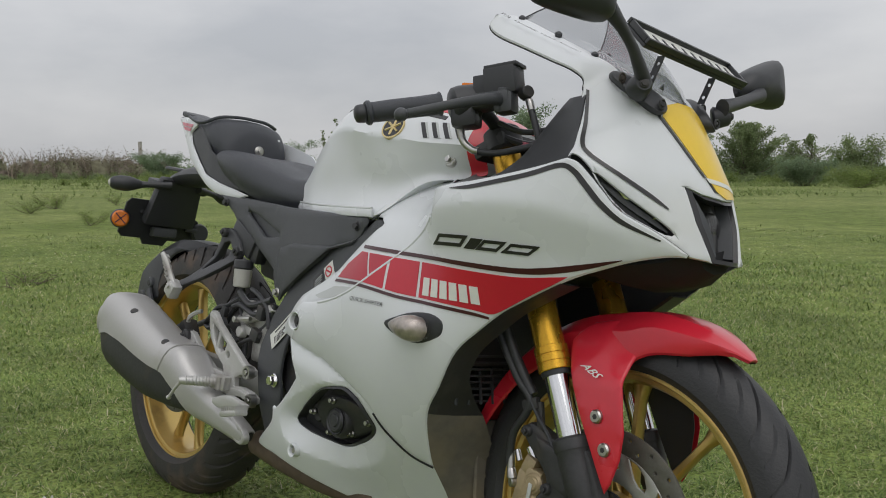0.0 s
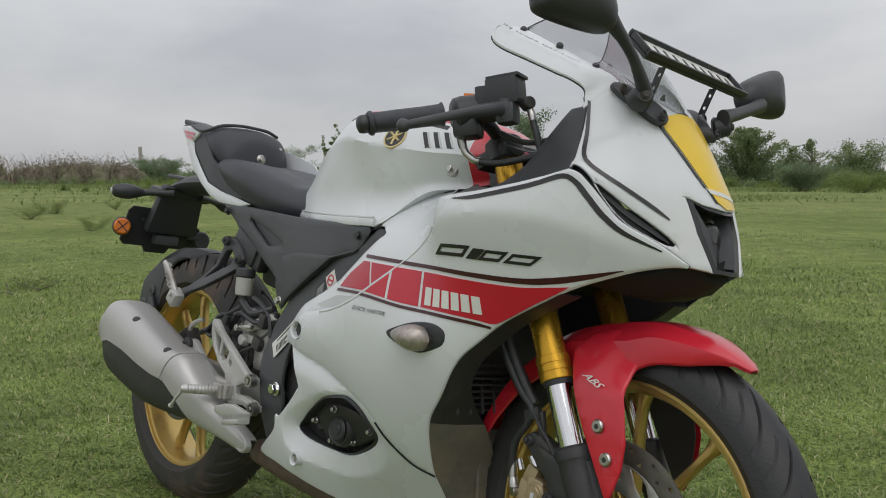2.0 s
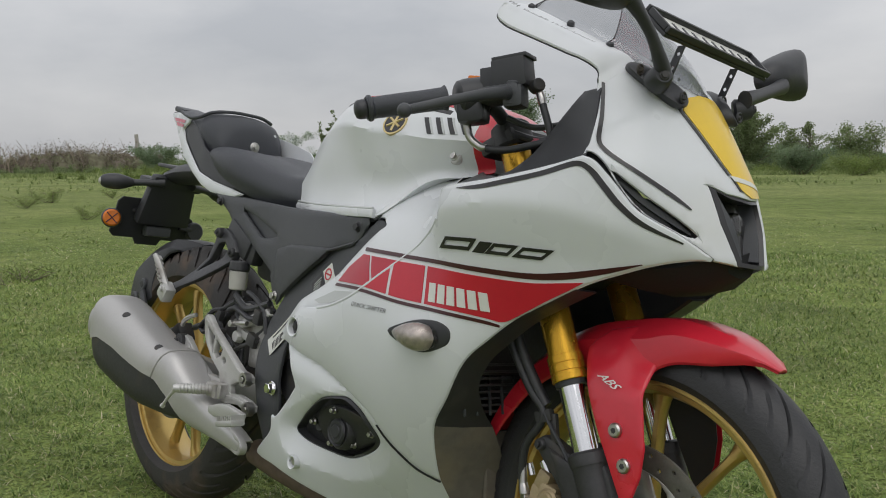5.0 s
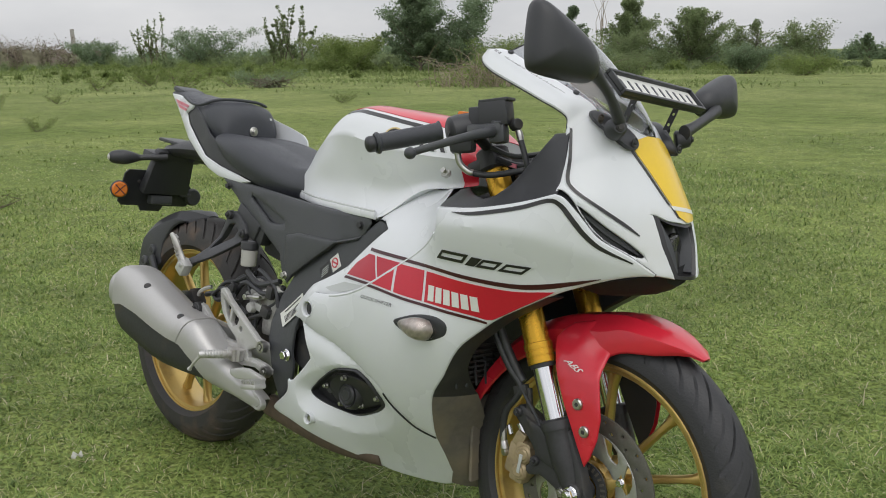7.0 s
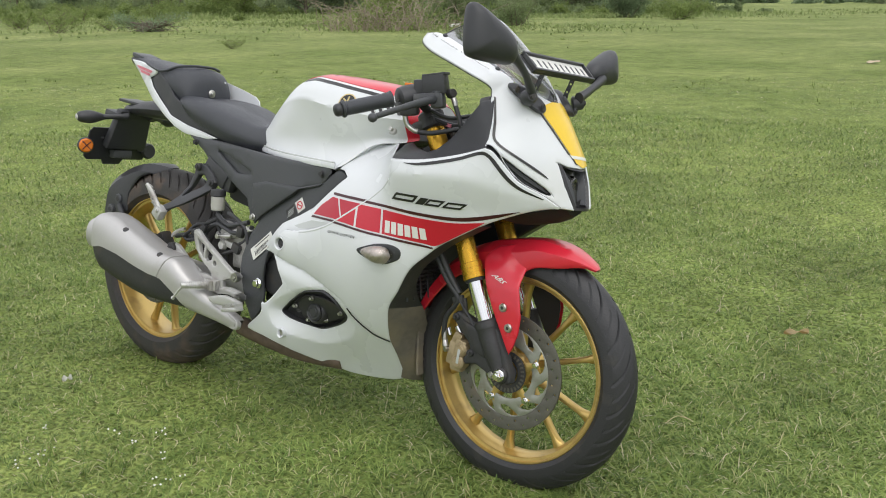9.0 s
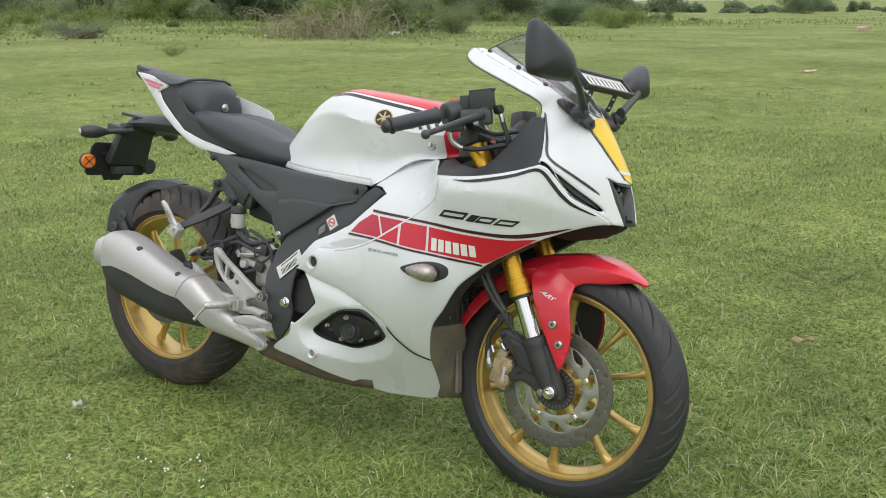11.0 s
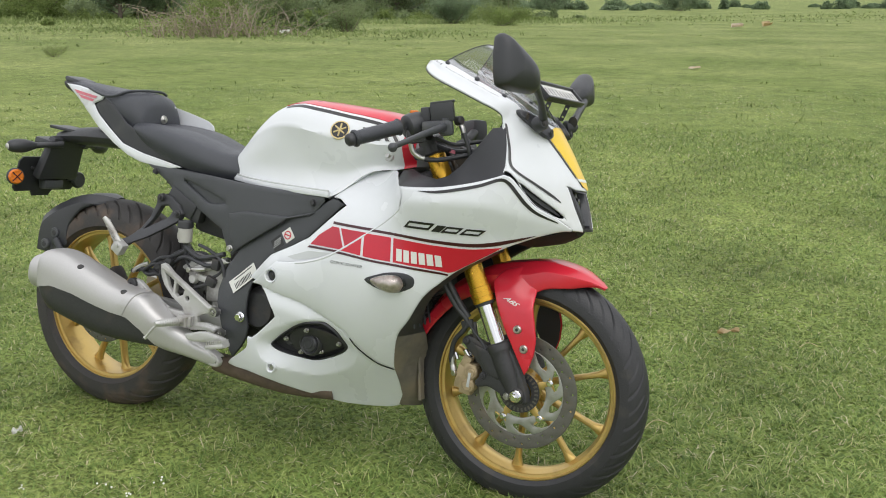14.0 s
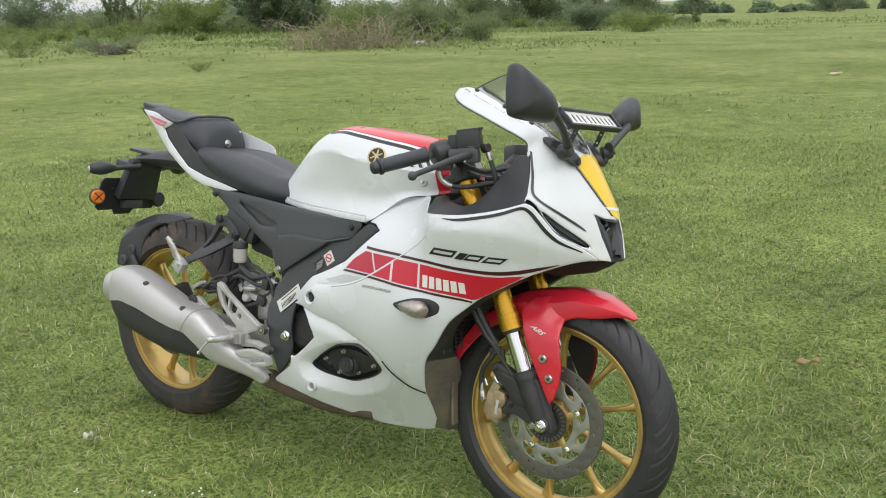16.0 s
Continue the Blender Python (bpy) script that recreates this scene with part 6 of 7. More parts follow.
for k in range(8):
    part("pad_rib", box((.533 + .0065 * k, -.236, .3145 + .0014 * k), (.0034, .028, .010), 0, (0, -12, 0)), cast_alloy, pad)
cup = new("brake_fluid_cup")
cup.parent = bike
cup["label"] = "cloudy rear brake fluid cup with a black cap"
part("cup", joined(cyl((.347, -.124, .545), (.347, -.124, .585), .0185, .020, 22, .12), box((.330, -.124, .562), (.016, .012, .018), .003)), cup_plastic, cup)
part("cap", cyl((.347, -.124, .585), (.347, -.124, .606), .022, .021, 22), black_plastic, cup)
for pts, r in (([(.347, -.12, .545), (.350, -.12, .50), (.380, -.12, .46), (.40, -.13, .40)], .006), ([(.28, -.11, .46), (.33, -.12, .50), (.40, -.11, .52), (.47, -.12, .48)], .0055), ([(.20, -.12, .45), (.25, -.125, .475), (.30, -.12, .45), (.34, -.11, .42)], .005),
               ([(.26, -.12, .43), (.275, -.13, .47), (.31, -.12, .51), (.36, -.11, .53)], .0045), ([(.45, -.13, .46), (.48, -.13, .48), (.50, -.13, .52)], .006), ([(.14, -.10, .44), (.20, -.11, .452), (.26, -.11, .44)], .007)):
    part("hose", tube(pts, r, 10, 6), black_plastic, bike)
for pts, r in (([(.245, -.128, .462), (.270, -.134, .480), (.300, -.130, .472), (.318, -.128, .440), (.350, -.12, .425)], .0045), ([(.225, -.120, .470), (.262, -.125, .492), (.300, -.125, .500), (.345, -.122, .520)], .0055),
               ([(.330, -.128, .500), (.365, -.134, .508), (.405, -.138, .500), (.440, -.142, .494), (.478, -.140, .500)], .0060), ([(.355, -.130, .535), (.385, -.134, .520), (.42, -.136, .512), (.49, -.134, .530)], .0070),
               ([(.40, -.13, .545), (.44, -.135, .535), (.48, -.138, .512), (.495, -.138, .470)], .0050), ([(.185, -.112, .452), (.215, -.118, .440), (.25, -.120, .446), (.28, -.118, .430)], .0060)):
    part("hose", tube(pts, r, 8, 5), black_plastic, bike)
for at, size, turn in (((.300, -.130, .486), (.016, .012, .022), 15), ((.262, -.130, .470), (.020, .014, .016), -20), ((.468, -.142, .500), (.022, .014, .030), 10)):
    part("hose_clip", box(at, size, .003, (0, turn, 0)), engine_black, bike)
part("gear_cover", joined(cyl((.50, -.09, .44), (.50, -.135, .44), .058, .050, 32), box((.43, -.11, .475), (.13, .04, .075), .016, (0, 12, 0)), box((.46, -.12, .42), (.06, .03, .05), .01)), grimy_alloy, bike, "grimy alloy gearbox cover")
part("gear_lid", joined(panel([(.375, .478), (.425, .500), (.485, .520), (.505, .508), (.470, .494), (.440, .480), (.400, .470)], level(.138), .02, (), .004, 0, .012), cyl((.392, -.13, .452), (.392, -.146, .452), .014, .012), box((.42, -.128, .455), (.05, .016, .018), .004, (0, 10, 0))), cast_alloy, bike)
part("case_shoulder", panel(curve2([(.335, .476), (.372, .498), (.410, .512), (.462, .510), (.500, .498), (.492, .460), (.464, .434), (.424, .452), (.372, .462)], 3), level(.124), .02, (), .007, 0, .012), grimy_alloy, bike, "grimy alloy gearbox shoulder")
part("gear_linkage", joined(tube([(.33, -.140, .405), (.375, -.142, .418), (.43, -.142, .440), (.47, -.140, .452)], .0045, 8, 4), box((.452, -.140, .452), (.030, .014, .026), .004, (0, 20, 0)), box((.300, -.135, .455), (.05, .02, .012), .004, (0, 5, 0))), engine_black, bike)
part("hose_end", joined(tube([(.395, -.150, .480), (.42, -.152, .482), (.440, -.15, .484)], [.005, .0062, .005], 12, 4), cyl((.389, -.145, .478), (.389, -.160, .478), .007)), steel, bike)
part("cable_elbow", tube([(.205, -.165, .452), (.215, -.168, .462), (.235, -.166, .474), (.252, -.16, .480)], .005, 10, 5), steel, bike)
part("subframe_tube", tube([(.52, -.10, .56), (.40, -.10, .66), (.26, -.09, .71)], .014, 12, 5), engine_black, bike)
part("airbox", box((.44, 0, .62), (.20, .17, .13), .03, (0, 10, 0)), engine_black, bike)

# ---- exhaust ----
muff = new("silencer")
muff.parent = bike
muff["label"] = "brushed metal silencer with a black lower shield"


def oval(c, ry, rz, n=28, tilt=0.0, sq=3.6):
    res = []
    for k in range(n):
        a = 2 * math.pi * k / n
        cx, cy = math.cos(a), math.sin(a)
        s = (abs(cx) ** sq + abs(cy) ** sq) ** (-1 / sq)
        u, v = ry * cx * s, rz * cy * s
        res.append(Vector((c[0] + v * math.sin(tilt), c[1] + u, c[2] + v * math.cos(tilt))))
    return res


TILT = lambda x: radians(float(np.interp(x, [-.06, .03], [2, 27])))
axis = [(-.060, -.203, .419, .049, .062), (-.042, -.204, .415, .053, .074), (-.004, -.205, .402, .056, .085), (.072, -.203, .377, .057, .083), (.180, -.197, .343, .054, .076), (.250, -.192, .334, .049, .074), (.298, -.188, .316, .042, .056), (.348, -.183, .299, .033, .039), (.430, -.176, .274, .022, .023), (.490, -.171, .256, .015, .016), (.512, -.170, .250, .012, .012)]
part("body", rings([oval(a[:3], a[3], a[4], 28, TILT(a[0])) for a in [tuple(v) for v in spline(axis, 4)]]), engine_black, muff, "black silencer shell")
# bright heat shield over the outer upper half
shield = []
SEAMX = .238
shield_rows = []
for v in [tuple(q) for q in spline(axis, 4)]:
    if shield_rows and shield_rows[-1][0][0] < SEAMX <= v[0]:
        g = (SEAMX - shield_rows[-1][0][0]) / (v[0] - shield_rows[-1][0][0])
        cut = tuple(np.array(shield_rows[-1][0]) * (1 - g) + np.array(v) * g)
        shield_rows += [(cut, .0045), (tuple(np.array(cut) + (.0008, 0, -.0003, 0, 0)), .0018), (tuple(np.array(cut) + (.0030, 0, -.0011, 0, 0)), .0018), (tuple(np.array(cut) + (.0040, 0, -.0015, 0, 0)), .0038)]
    shield_rows.append((v, .0045 if v[0] < SEAMX else .0038))
for v, rise_ in shield_rows:
    o = oval(v[:3], v[3] + rise_, v[4] + rise_, 44, TILT(v[0]))
    i_ = oval(v[:3], v[3] + .0012, v[4] + .0012, 44, TILT(v[0]))
    lo = float(np.interp(v[0], [-.084, -.05, .0, .07, .18, .25, .30, .35, .43, .52], [27, 24.5, 22.2, 21.2, 20.8, 21.2, 22.6, 26.5, 31, 31]))
    shield.append((o, i_, lo))
ringsec = []
for o, i_, lo in shield:
    cnt = 24
    idx = [5 + (lo - 5) * k / (cnt - 1) for k in range(cnt)]

    def at(ring, q):
        a, b = int(q) % 44, (int(q) + 1) % 44
        return ring[a].lerp(ring[b], q - int(q))
    ringsec.append([at(o, q) for q in idx] + [at(i_, q) for q in idx[::-1]])
part("heat_shield", rings(ringsec), muffler_metal, muff, "brushed bright heat shield")
part("end_cap", rings([oval((-.054 - d, -.204, .418 + d * .10), ry, rz, 32, radians(8), 2.4) for d, ry, rz in ((0, .040, .050), (.012, .040, .050), (.014, .043, .052), (.050, .041, .048), (.058, .037, .044), (.060, .026, .032), (.050, .024, .030))]), muffler_metal, muff, "", 25)
part("tail_pipe", tube([(-.096, -.204, .422), (-.114, -.205, .424)], [.021, .020], 20, 0), engine_black, muff)
for xb in (.050, .200):
    v, lift = min(shield_rows, key=lambda row: abs(row[0][0] - xb))
    spot = oval(v[:3], v[3] + lift, v[4] + lift, 44, TILT(v[0]))[15]
    way = (spot - Vector(v[:3])).normalized()
    part("shield_bolt", cyl(spot - way * .010, spot + way * .0012, .0095, .0090, 20), engine_black, muff)
part("eyelet", panel(curve2([(.440, .296), (.480, .283), (.510, .270), (.526, .255), (.521, .240), (.504, .236), (.474, .245), (.440, .257)], 3), level(.188), .014, [circle2(.505, .253, .0098, 18)], .004, 0, .008), muffler_metal, muff)

# ---- rear mudguard and tail hanger ----
secs = []
for i in range(22):
    f = 91 + (153 - 91) * i / 21
    a = radians(f)
    wid = np.interp(f, [91, 99, 106, 130, 153], [.020, .050, .068, .073, .068])
    lip = np.interp(f, [91, 100, 110, 123, 133, 145, 149, 153], [.312, .305, .297, .270, .224, .243, .265, .305])
    crown = np.interp(f, [91, 99, 106, 120, 136, 139, 153], [.318, .330, .338, .346, .361, .364, .336])
    full = [(lip, -wid), (crown - .030, -wid - .001), (crown - .026, -wid), (crown - .003, -wid * .70), (crown, 0), (crown - .003, wid * .70), (crown - .026, wid), (crown - .030, wid + .001), (lip, wid)]
    secs.append([Vector((r * math.cos(a), w_, .314 + r * math.sin(a))) for r, w_ in full + [(r - .004, w_ * .95) for r, w_ in full[::-1]]])
hug = part("rear_mudguard", rings(secs), black_plastic, bike, "black rear tyre hugger", 22)
for x, z in ((-.194, .512), (-.235, .474)):
    part("hugger_boss", cyl((x, -.062, z), (x, -.079, z), .0165, .0155, 20, .15), dark_plastic, hug)
    part("hugger_bolt", cyl((x, -.078, z), (x, -.0805, z), .0085, n=16), engine_black, hug)
part("hugger_arm", tube([(-.19, -.078, .49), (-.12, -.088, .42), (-.04, -.10, .35)], [.016, .014, .012], 10, 4, .5), black_plastic, bike)

hang = new("tail_hanger")
hang.parent = bike
hang["label"] = "black tail hanger with plate backing and indicators"
part("arm", joined(tube([(.04, 0, .805), (-.06, 0, .808), (-.16, 0, .806), (-.245, 0, .800)], [.030, .030, .026, .016], 16, 5, 1.8), box((-.17, 0, .820), (.19, .075, .010), .004, (0, 6, 0))), black_plastic, hang)
part("drop_plate", joined(box((-.248, -.005, .735), (.035, .150, .140), .010, (0, 24, 0), .80), box((-.250, 0, .780), (.07, .15, .026), .008, (0, 10, 0))), black_plastic, hang)
bk_ = panel([(-.115, .628), (-.128, .640), (-.122, .722), (-.110, .735), (-.04, .735), (.06, .715), (.10, .690), (.105, .640), (.095, .628), (.02, .628), (.01, .612), (-.05, .612), (-.06, .628)], level(0), .006, (), .002, 0, .02)
for v in bk_.verts:
    a, b, c = v.co
    v.co = Vector((-.300 + b * -1 - (c - .68) * -.28, a, c))
part("plate_backing", bk_, black_plastic, hang, "black plate backing")
part("plate_lamp", box((-.285, -.01, .650), (.03, .07, .028), .006), dark_plastic, hang)
for k in range(3):
    part("backing_bolt", bolt((-.290, -.075 + .06 * k, .700 - .008 * k), (1, 0, .1), .006, .004), engine_black, hang)
orange = new("reflector")
orange.parent = hang
part("reflector_cup", cyl((-.298, -.132, .675), (-.286, -.137, .675), .026, .025, 24), black_plastic, orange)
part("reflector_lens", cyl((-.289, -.1355, .675), (-.280, -.139, .675), .0225, .020, 24, .1), orange_lens, orange, "orange round side reflector")
for a in (45, -45):
    part("lens_rib", box((-.2795, -.139, .675), (.0012, .003, .038), 0, (a, 0, -20)), dark_red, orange)
part("round_reflector", joined(cyl((-.300, .105, .660), (-.286, .105, .660), .027, .026, 24), box((-.290, .075, .665), (.01, .04, .012), .003)), black_plastic, hang)
for s in (-1, 1):
    ind = new("indicator")
    ind.parent = hang
    c = [(-.205, s * .040, .778), (-.222, s * .085, .774), (-.236, s * .110, .771), (-.250, s * .145, .769), (-.262, s * .178, .767), (-.266, s * .190, .766)]
    part("stem", tube(c[:3], [.011, .008, .009], 12, 4), black_plastic, ind)
    part("shell", tube(c[2:], [.0095, .0205, .0165, .003], 18, 5), black_plastic, ind, "black teardrop indicator")
    part("lens_edge", tube([Vector(c[4]).lerp(Vector(c[5]), .45), Vector(c[4]).lerp(Vector(c[5]), .75), Vector(c[5])], [.0110, .0090, .0045], 14, 2), white_rubber, ind, "pale lens tip")


def on_flap(u, v, off):
    x, z = 1.270 + u * 1.12 + v * .52, .5135 + v * .62 - u * .48
    return Vector((x, -float(flap_w(x, z)) - off, z))


for du, off in ((0, .0030), (.0007, .0034)):
    lettering("lettering", "ABS", .0170, lambda u, v: on_flap(u + du, v, off), label_white, guard, "slanting white letters", .55)


# ---- turf, litter and scrub ----
def foliage(name, ramp_stops, rough=0.6, spec=0.25, through_light=0.28):
    """Leaves that differ one by one along a colour ramp."""
    m = bpy.data.materials.new(name)
    m.use_nodes = True
    t = m.node_tree
    b = t.nodes["Principled BSDF"]
    info = t.nodes.new("ShaderNodeNewGeometry")
    r = t.nodes.new("ShaderNodeValToRGB")
    els = r.color_ramp.elements
    while len(els) < len(ramp_stops):
        els.new(0.5)
    for e, (p, c) in zip(els, ramp_stops):
        e.position, e.color = p, (*c, 1)
    t.links.new(info.outputs["Random Per Island"], r.inputs[0])
    wide = t.nodes.new("ShaderNodeTexNoise")
    wide.inputs["Scale"].default_value, wide.inputs["Detail"].default_value = 1.6, 4
    geo = t.nodes.new("ShaderNodeTexCoord")
    t.links.new(geo.outputs["Object"], wide.inputs["Vector"])
    hsv = t.nodes.new("ShaderNodeHueSaturation")
    rng = t.nodes.new("ShaderNodeMapRange")
    rng.inputs["From Min"].default_value, rng.inputs["From Max"].default_value = 0.3, 0.7
    rng.inputs["To Min"].default_value, rng.inputs["To Max"].default_value = 0.72, 1.28
    t.links.new(wide.outputs["Fac"], rng.inputs["Value"])
    t.links.new(rng.outputs[0], hsv.inputs["Value"])
    t.links.new(r.outputs[0], hsv.inputs["Color"])
    t.links.new(hsv.outputs[0], b.inputs["Base Color"])
    b.inputs["Roughness"].default_value, b.inputs["Specular IOR Level"].default_value = rough, spec
    tr = t.nodes.new("ShaderNodeBsdfTranslucent")
    mx = t.nodes.new("ShaderNodeMixShader")
    mx.inputs[0].default_value = through_light
    t.links.new(hsv.outputs[0], tr.inputs["Color"])
    t.links.new(b.outputs[0], mx.inputs[1])
    t.links.new(tr.outputs[0], mx.inputs[2])
    t.links.new(mx.outputs[0], t.nodes["Material Output"].inputs["Surface"])
    return m


def mesh_object(name, verts, faces, material, parent=None, label=""):
    me = bpy.data.meshes.new(name)
    me.vertices.add(len(verts))
    me.vertices.foreach_set("co", verts.astype(np.float32).ravel())
    me.loops.add(faces.size)
    me.loops.foreach_set("vertex_index", faces.astype(np.int32).ravel())
    k = faces.shape[1]
    me.polygons.add(len(faces))
    me.polygons.foreach_set("loop_start", np.arange(0, faces.size, k, dtype=np.int32))
    me.polygons.foreach_set("loop_total", np.full(len(faces), k, dtype=np.int32))
    me.update(calc_edges=True)
    me.materials.append(material)
    ob = new(name, me)
    ob.parent = parent
    if label:
        ob["label"] = label
    return ob


def blades(cx, cy, cz, length, width, lift, rng):
    """Bent blades of grass, five points and three triangles each."""
    n = len(cx)
    a = rng.uniform(0, 2 * np.pi, n)
    dx, dy = np.cos(a), np.sin(a)
    sx, sy = -dy * width / 2, dx * width / 2
    e1 = lift
    e2 = lift - rng.uniform(0.3, 1.1, n)
    mx, my, mz = cx + dx * np.cos(e1) * length * .55, cy + dy * np.cos(e1) * length * .55, cz + np.sin(e1) * length * .55
    tx, ty, tz = mx + dx * np.cos(e2) * length * .45, my + dy * np.cos(e2) * length * .45, mz + np.sin(e2) * length * .45
    v = np.stack([np.c_[cx - sx, cy - sy, cz], np.c_[cx + sx, cy + sy, cz], np.c_[mx + sx * .8, my + sy * .8, mz], np.c_[mx - sx * .8, my - sy * .8, mz], np.c_[tx, ty, np.maximum(tz, cz + .002)]], 1)
    base = (np.arange(n) * 5)[:, None]
    f = np.concatenate([base + np.array([[0, 1, 2]]), base + np.array([[0, 2, 3]]), base + np.array([[3, 2, 4]])])
    return v.reshape(-1, 3), f


def near_noise(x, y, s, seed):
    """Cheap smooth variation from a few waves."""
    r = np.random.default_rng(seed)
    o = np.zeros_like(x)
    for k in range(7):
        a, f, p = r.uniform(0, 6.28), s * r.uniform(.5, 2.0), r.uniform(0, 6.28)
        o += np.sin((x * np.cos(a) + y * np.sin(a)) * f * 6.28 + p)
    return o / 7


turf_green = foliage("turf_blades", [(0.0, (0.086, 0.145, 0.034)), (0.30, (0.168, 0.254, 0.062)), (0.62, (0.267, 0.352, 0.094)), (0.88, (0.357, 0.424, 0.141)), (0.95, (0.50, 0.46, 0.251)), (1.0, (0.62, 0.56, 0.410))], 0.55, 0.3)
rng = np.random.default_rng(11)
GX, GY = 0.9, 0.2
allv, allf, shift = [], [], 0
for r0, r1, per, ln, wd in ((0, 2.4, 21000, .029, .0026), (2.4, 3.8, 13000, .032, .0031), (3.8, 6.5, 3900, .038, .0048), (6.5, 11, 900, .042, .0075), (11, 18, 230, .050, .013), (18, 28, 75, .055, .024), (28, 46, 22, .065, .046)):
    n = int(per * math.pi * (r1 * r1 - r0 * r0))
    rad = np.sqrt(rng.uniform(r0 * r0, r1 * r1, n))
    ang = rng.uniform(0, 2 * np.pi, n)
    x, y = GX + rad * np.cos(ang), GY + rad * np.sin(ang)
    # the field in front of the walk's way is what the walk sees; thin out behind it
    keep = (y > -1.6 - .25 * np.abs(x - 1)) & (y > .75 * (x - 5.2)) & ((x < 3.2) | (y > .3))
    patch = near_noise(x, y, .35, 3) + .6 * near_noise(x, y, 1.3, 5)
    clump = near_noise(x, y, 7.0, 8) + .8 * near_noise(x, y, 17.0, 12)
    keep &= rng.uniform(0, 1, n) < np.clip(.86 + patch * .45 + (clump * .55 if r1 < 7 else 0), .22, 1)
    x, y, rad, patch, clump = x[keep], y[keep], rad[keep], patch[keep], clump[keep]
    n = len(x)
    z = np.array([rise(a, b) for a, b in zip(x, y)]) if r1 > 3 else np.zeros(n)
    length = ln * rng.uniform(.45, 1.55, n) * (1 + .35 * patch) * (1 + (.48 * clump if r1 < 7 else 0))
    v, f = blades(x, y, z - .001, np.maximum(length, .010), wd * rng.uniform(.7, 1.3, n), rng.uniform(.08 if r1 < 7 else .02, .85 if r1 < 7 else .45 if r1 < 12 else .22, n) * (1 + (.5 * clump if r1 < 7 else 0)), rng)
    allv.append(v)
    allf.append(f + shift)
    shift += len(v)
grass = tagged(mesh_object("grass", np.concatenate(allv[:4]), np.concatenate(allf[:4]), turf_green), "short matted green turf with dry straw blades", "grass", kind="stuff")

cut = sum(len(v) for v in allv[:4])
far_turf = foliage("far_turf_blades", [(0.0, (0.182, 0.256, 0.072)), (0.5, (0.240, 0.308, 0.098)), (0.92, (0.300, 0.356, 0.138)), (1.0, (0.43, 0.41, 0.22))], 0.75, 0.1)
tagged(mesh_object("field_grass", np.concatenate(allv[4:]), np.concatenate(allf[4:]) - cut, far_turf), "low grass out over the open field", "grass", kind="stuff")

# thin dry stalks lying in the turf
rng = np.random.default_rng(21)
n = 5200
rad, ang = 5.0 * np.sqrt(rng.uniform(0, 1, n)), rng.uniform(0, 2 * np.pi, n)
x, y = GX + rad * np.cos(ang), GY + rad * np.sin(ang)
keep = rng.uniform(0, 1, n) < np.clip(.35 + near_noise(x, y, .8, 4), .06, 1)
x, y = x[keep], y[keep]
n = len(x)
v, f = blades(x, y, np.full(n, .014), rng.uniform(.04, .11, n), rng.uniform(.0012, .0022, n), rng.uniform(-.02, .35, n), rng)
straw_blade = foliage("dry_stalks", [(0.0, (0.42, 0.36, 0.18)), (0.5, (0.52, 0.46, 0.26)), (1.0, (0.62, 0.57, 0.38))], 0.7, 0.2)
tagged(mesh_object("dry_stalks", v, f, straw_blade), "thin pale dry stalks lying in the turf", "straw", kind="stuff")

# taller tufts and weeds out on the field
rng = np.random.default_rng(5)
vs, fs, shift = [], [], 0
for k in range(230):
    d = rng.uniform(4, 40) if k > 150 else rng.uniform(3.5, 14)
    a = rng.uniform(radians(55), radians(185))
    x0, y0 = 1.5 + d * math.cos(a), -1.0 + d * math.sin(a)
    if math.hypot(x0 - .7, y0) < 1.5:
        continue
    n = int(rng.uniform(14, 40))
    sp = rng.uniform(.03, .12) * (1 + d / 25)
    x, y = x0 + rng.normal(0, sp, n), y0 + rng.normal(0, sp, n)
    z = np.full(n, rise(x0, y0))
    v, f = blades(x, y, z, rng.uniform(.025, .06, n) * (1 + d / 50), rng.uniform(.004, .006, n) * (1 + d / 12), rng.uniform(.3, 1.2, n), rng)
    vs.append(v)
    fs.append(f + shift)
    shift += len(v)
tagged(mesh_object("grass_tufts", np.concatenate(vs), np.concatenate(fs), far_turf), "scattered taller tufts of grass on the field", "grass", kind="stuff")


# rank grass that thickens towards the scrub
fresh_grass = foliage("rank_grass", [(0.0, (0.185, 0.245, 0.090)), (0.5, (0.255, 0.312, 0.120)), (1.0, (0.330, 0.375, 0.175))], 0.75, 0.1, 0.5)
rng = np.random.default_rng(17)
vs, fs, shift = [], [], 0
for (x0, y0), (x1, y1), dep, n, tall in (((-100, 30), (-52, 34), 6.0, 26000, .36), ((-54, 33), (-34, 34), 4.0, 15000, .30), ((-34, 36), (-14, 44), 3.0, 12000, .24), ((-16, 46), (8, 70), 5.0, 3600, .13), ((-48, 24), (-24, 20), 5.0, 5000, .14), ((-24, 24), (-12, 24), 1.8, 5000, .15)):
    q = rng.uniform(0, 1, n)
    x, y = x0 + (x1 - x0) * q + rng.normal(0, dep, n), y0 + (y1 - y0) * q + rng.normal(0, dep, n)
    keep = rng.uniform(0, 1, n) < np.clip(.5 + 1.3 * near_noise(x, y, .06, 9) + .5 * near_noise(x, y, .3, 10), .04, 1)
    x, y = x[keep], y[keep]
    n = len(x)
    z = np.array([rise(a, b) for a, b in zip(x, y)])
    v, f = blades(x, y, z, tall * rng.uniform(.35, 1.3, n), .05 * rng.uniform(.6, 1.4, n) * (1 + np.hypot(x, y) / 90), rng.uniform(.5, 1.5, n), rng)
    vs.append(v)
    fs.append(f + shift)
    shift += len(v)
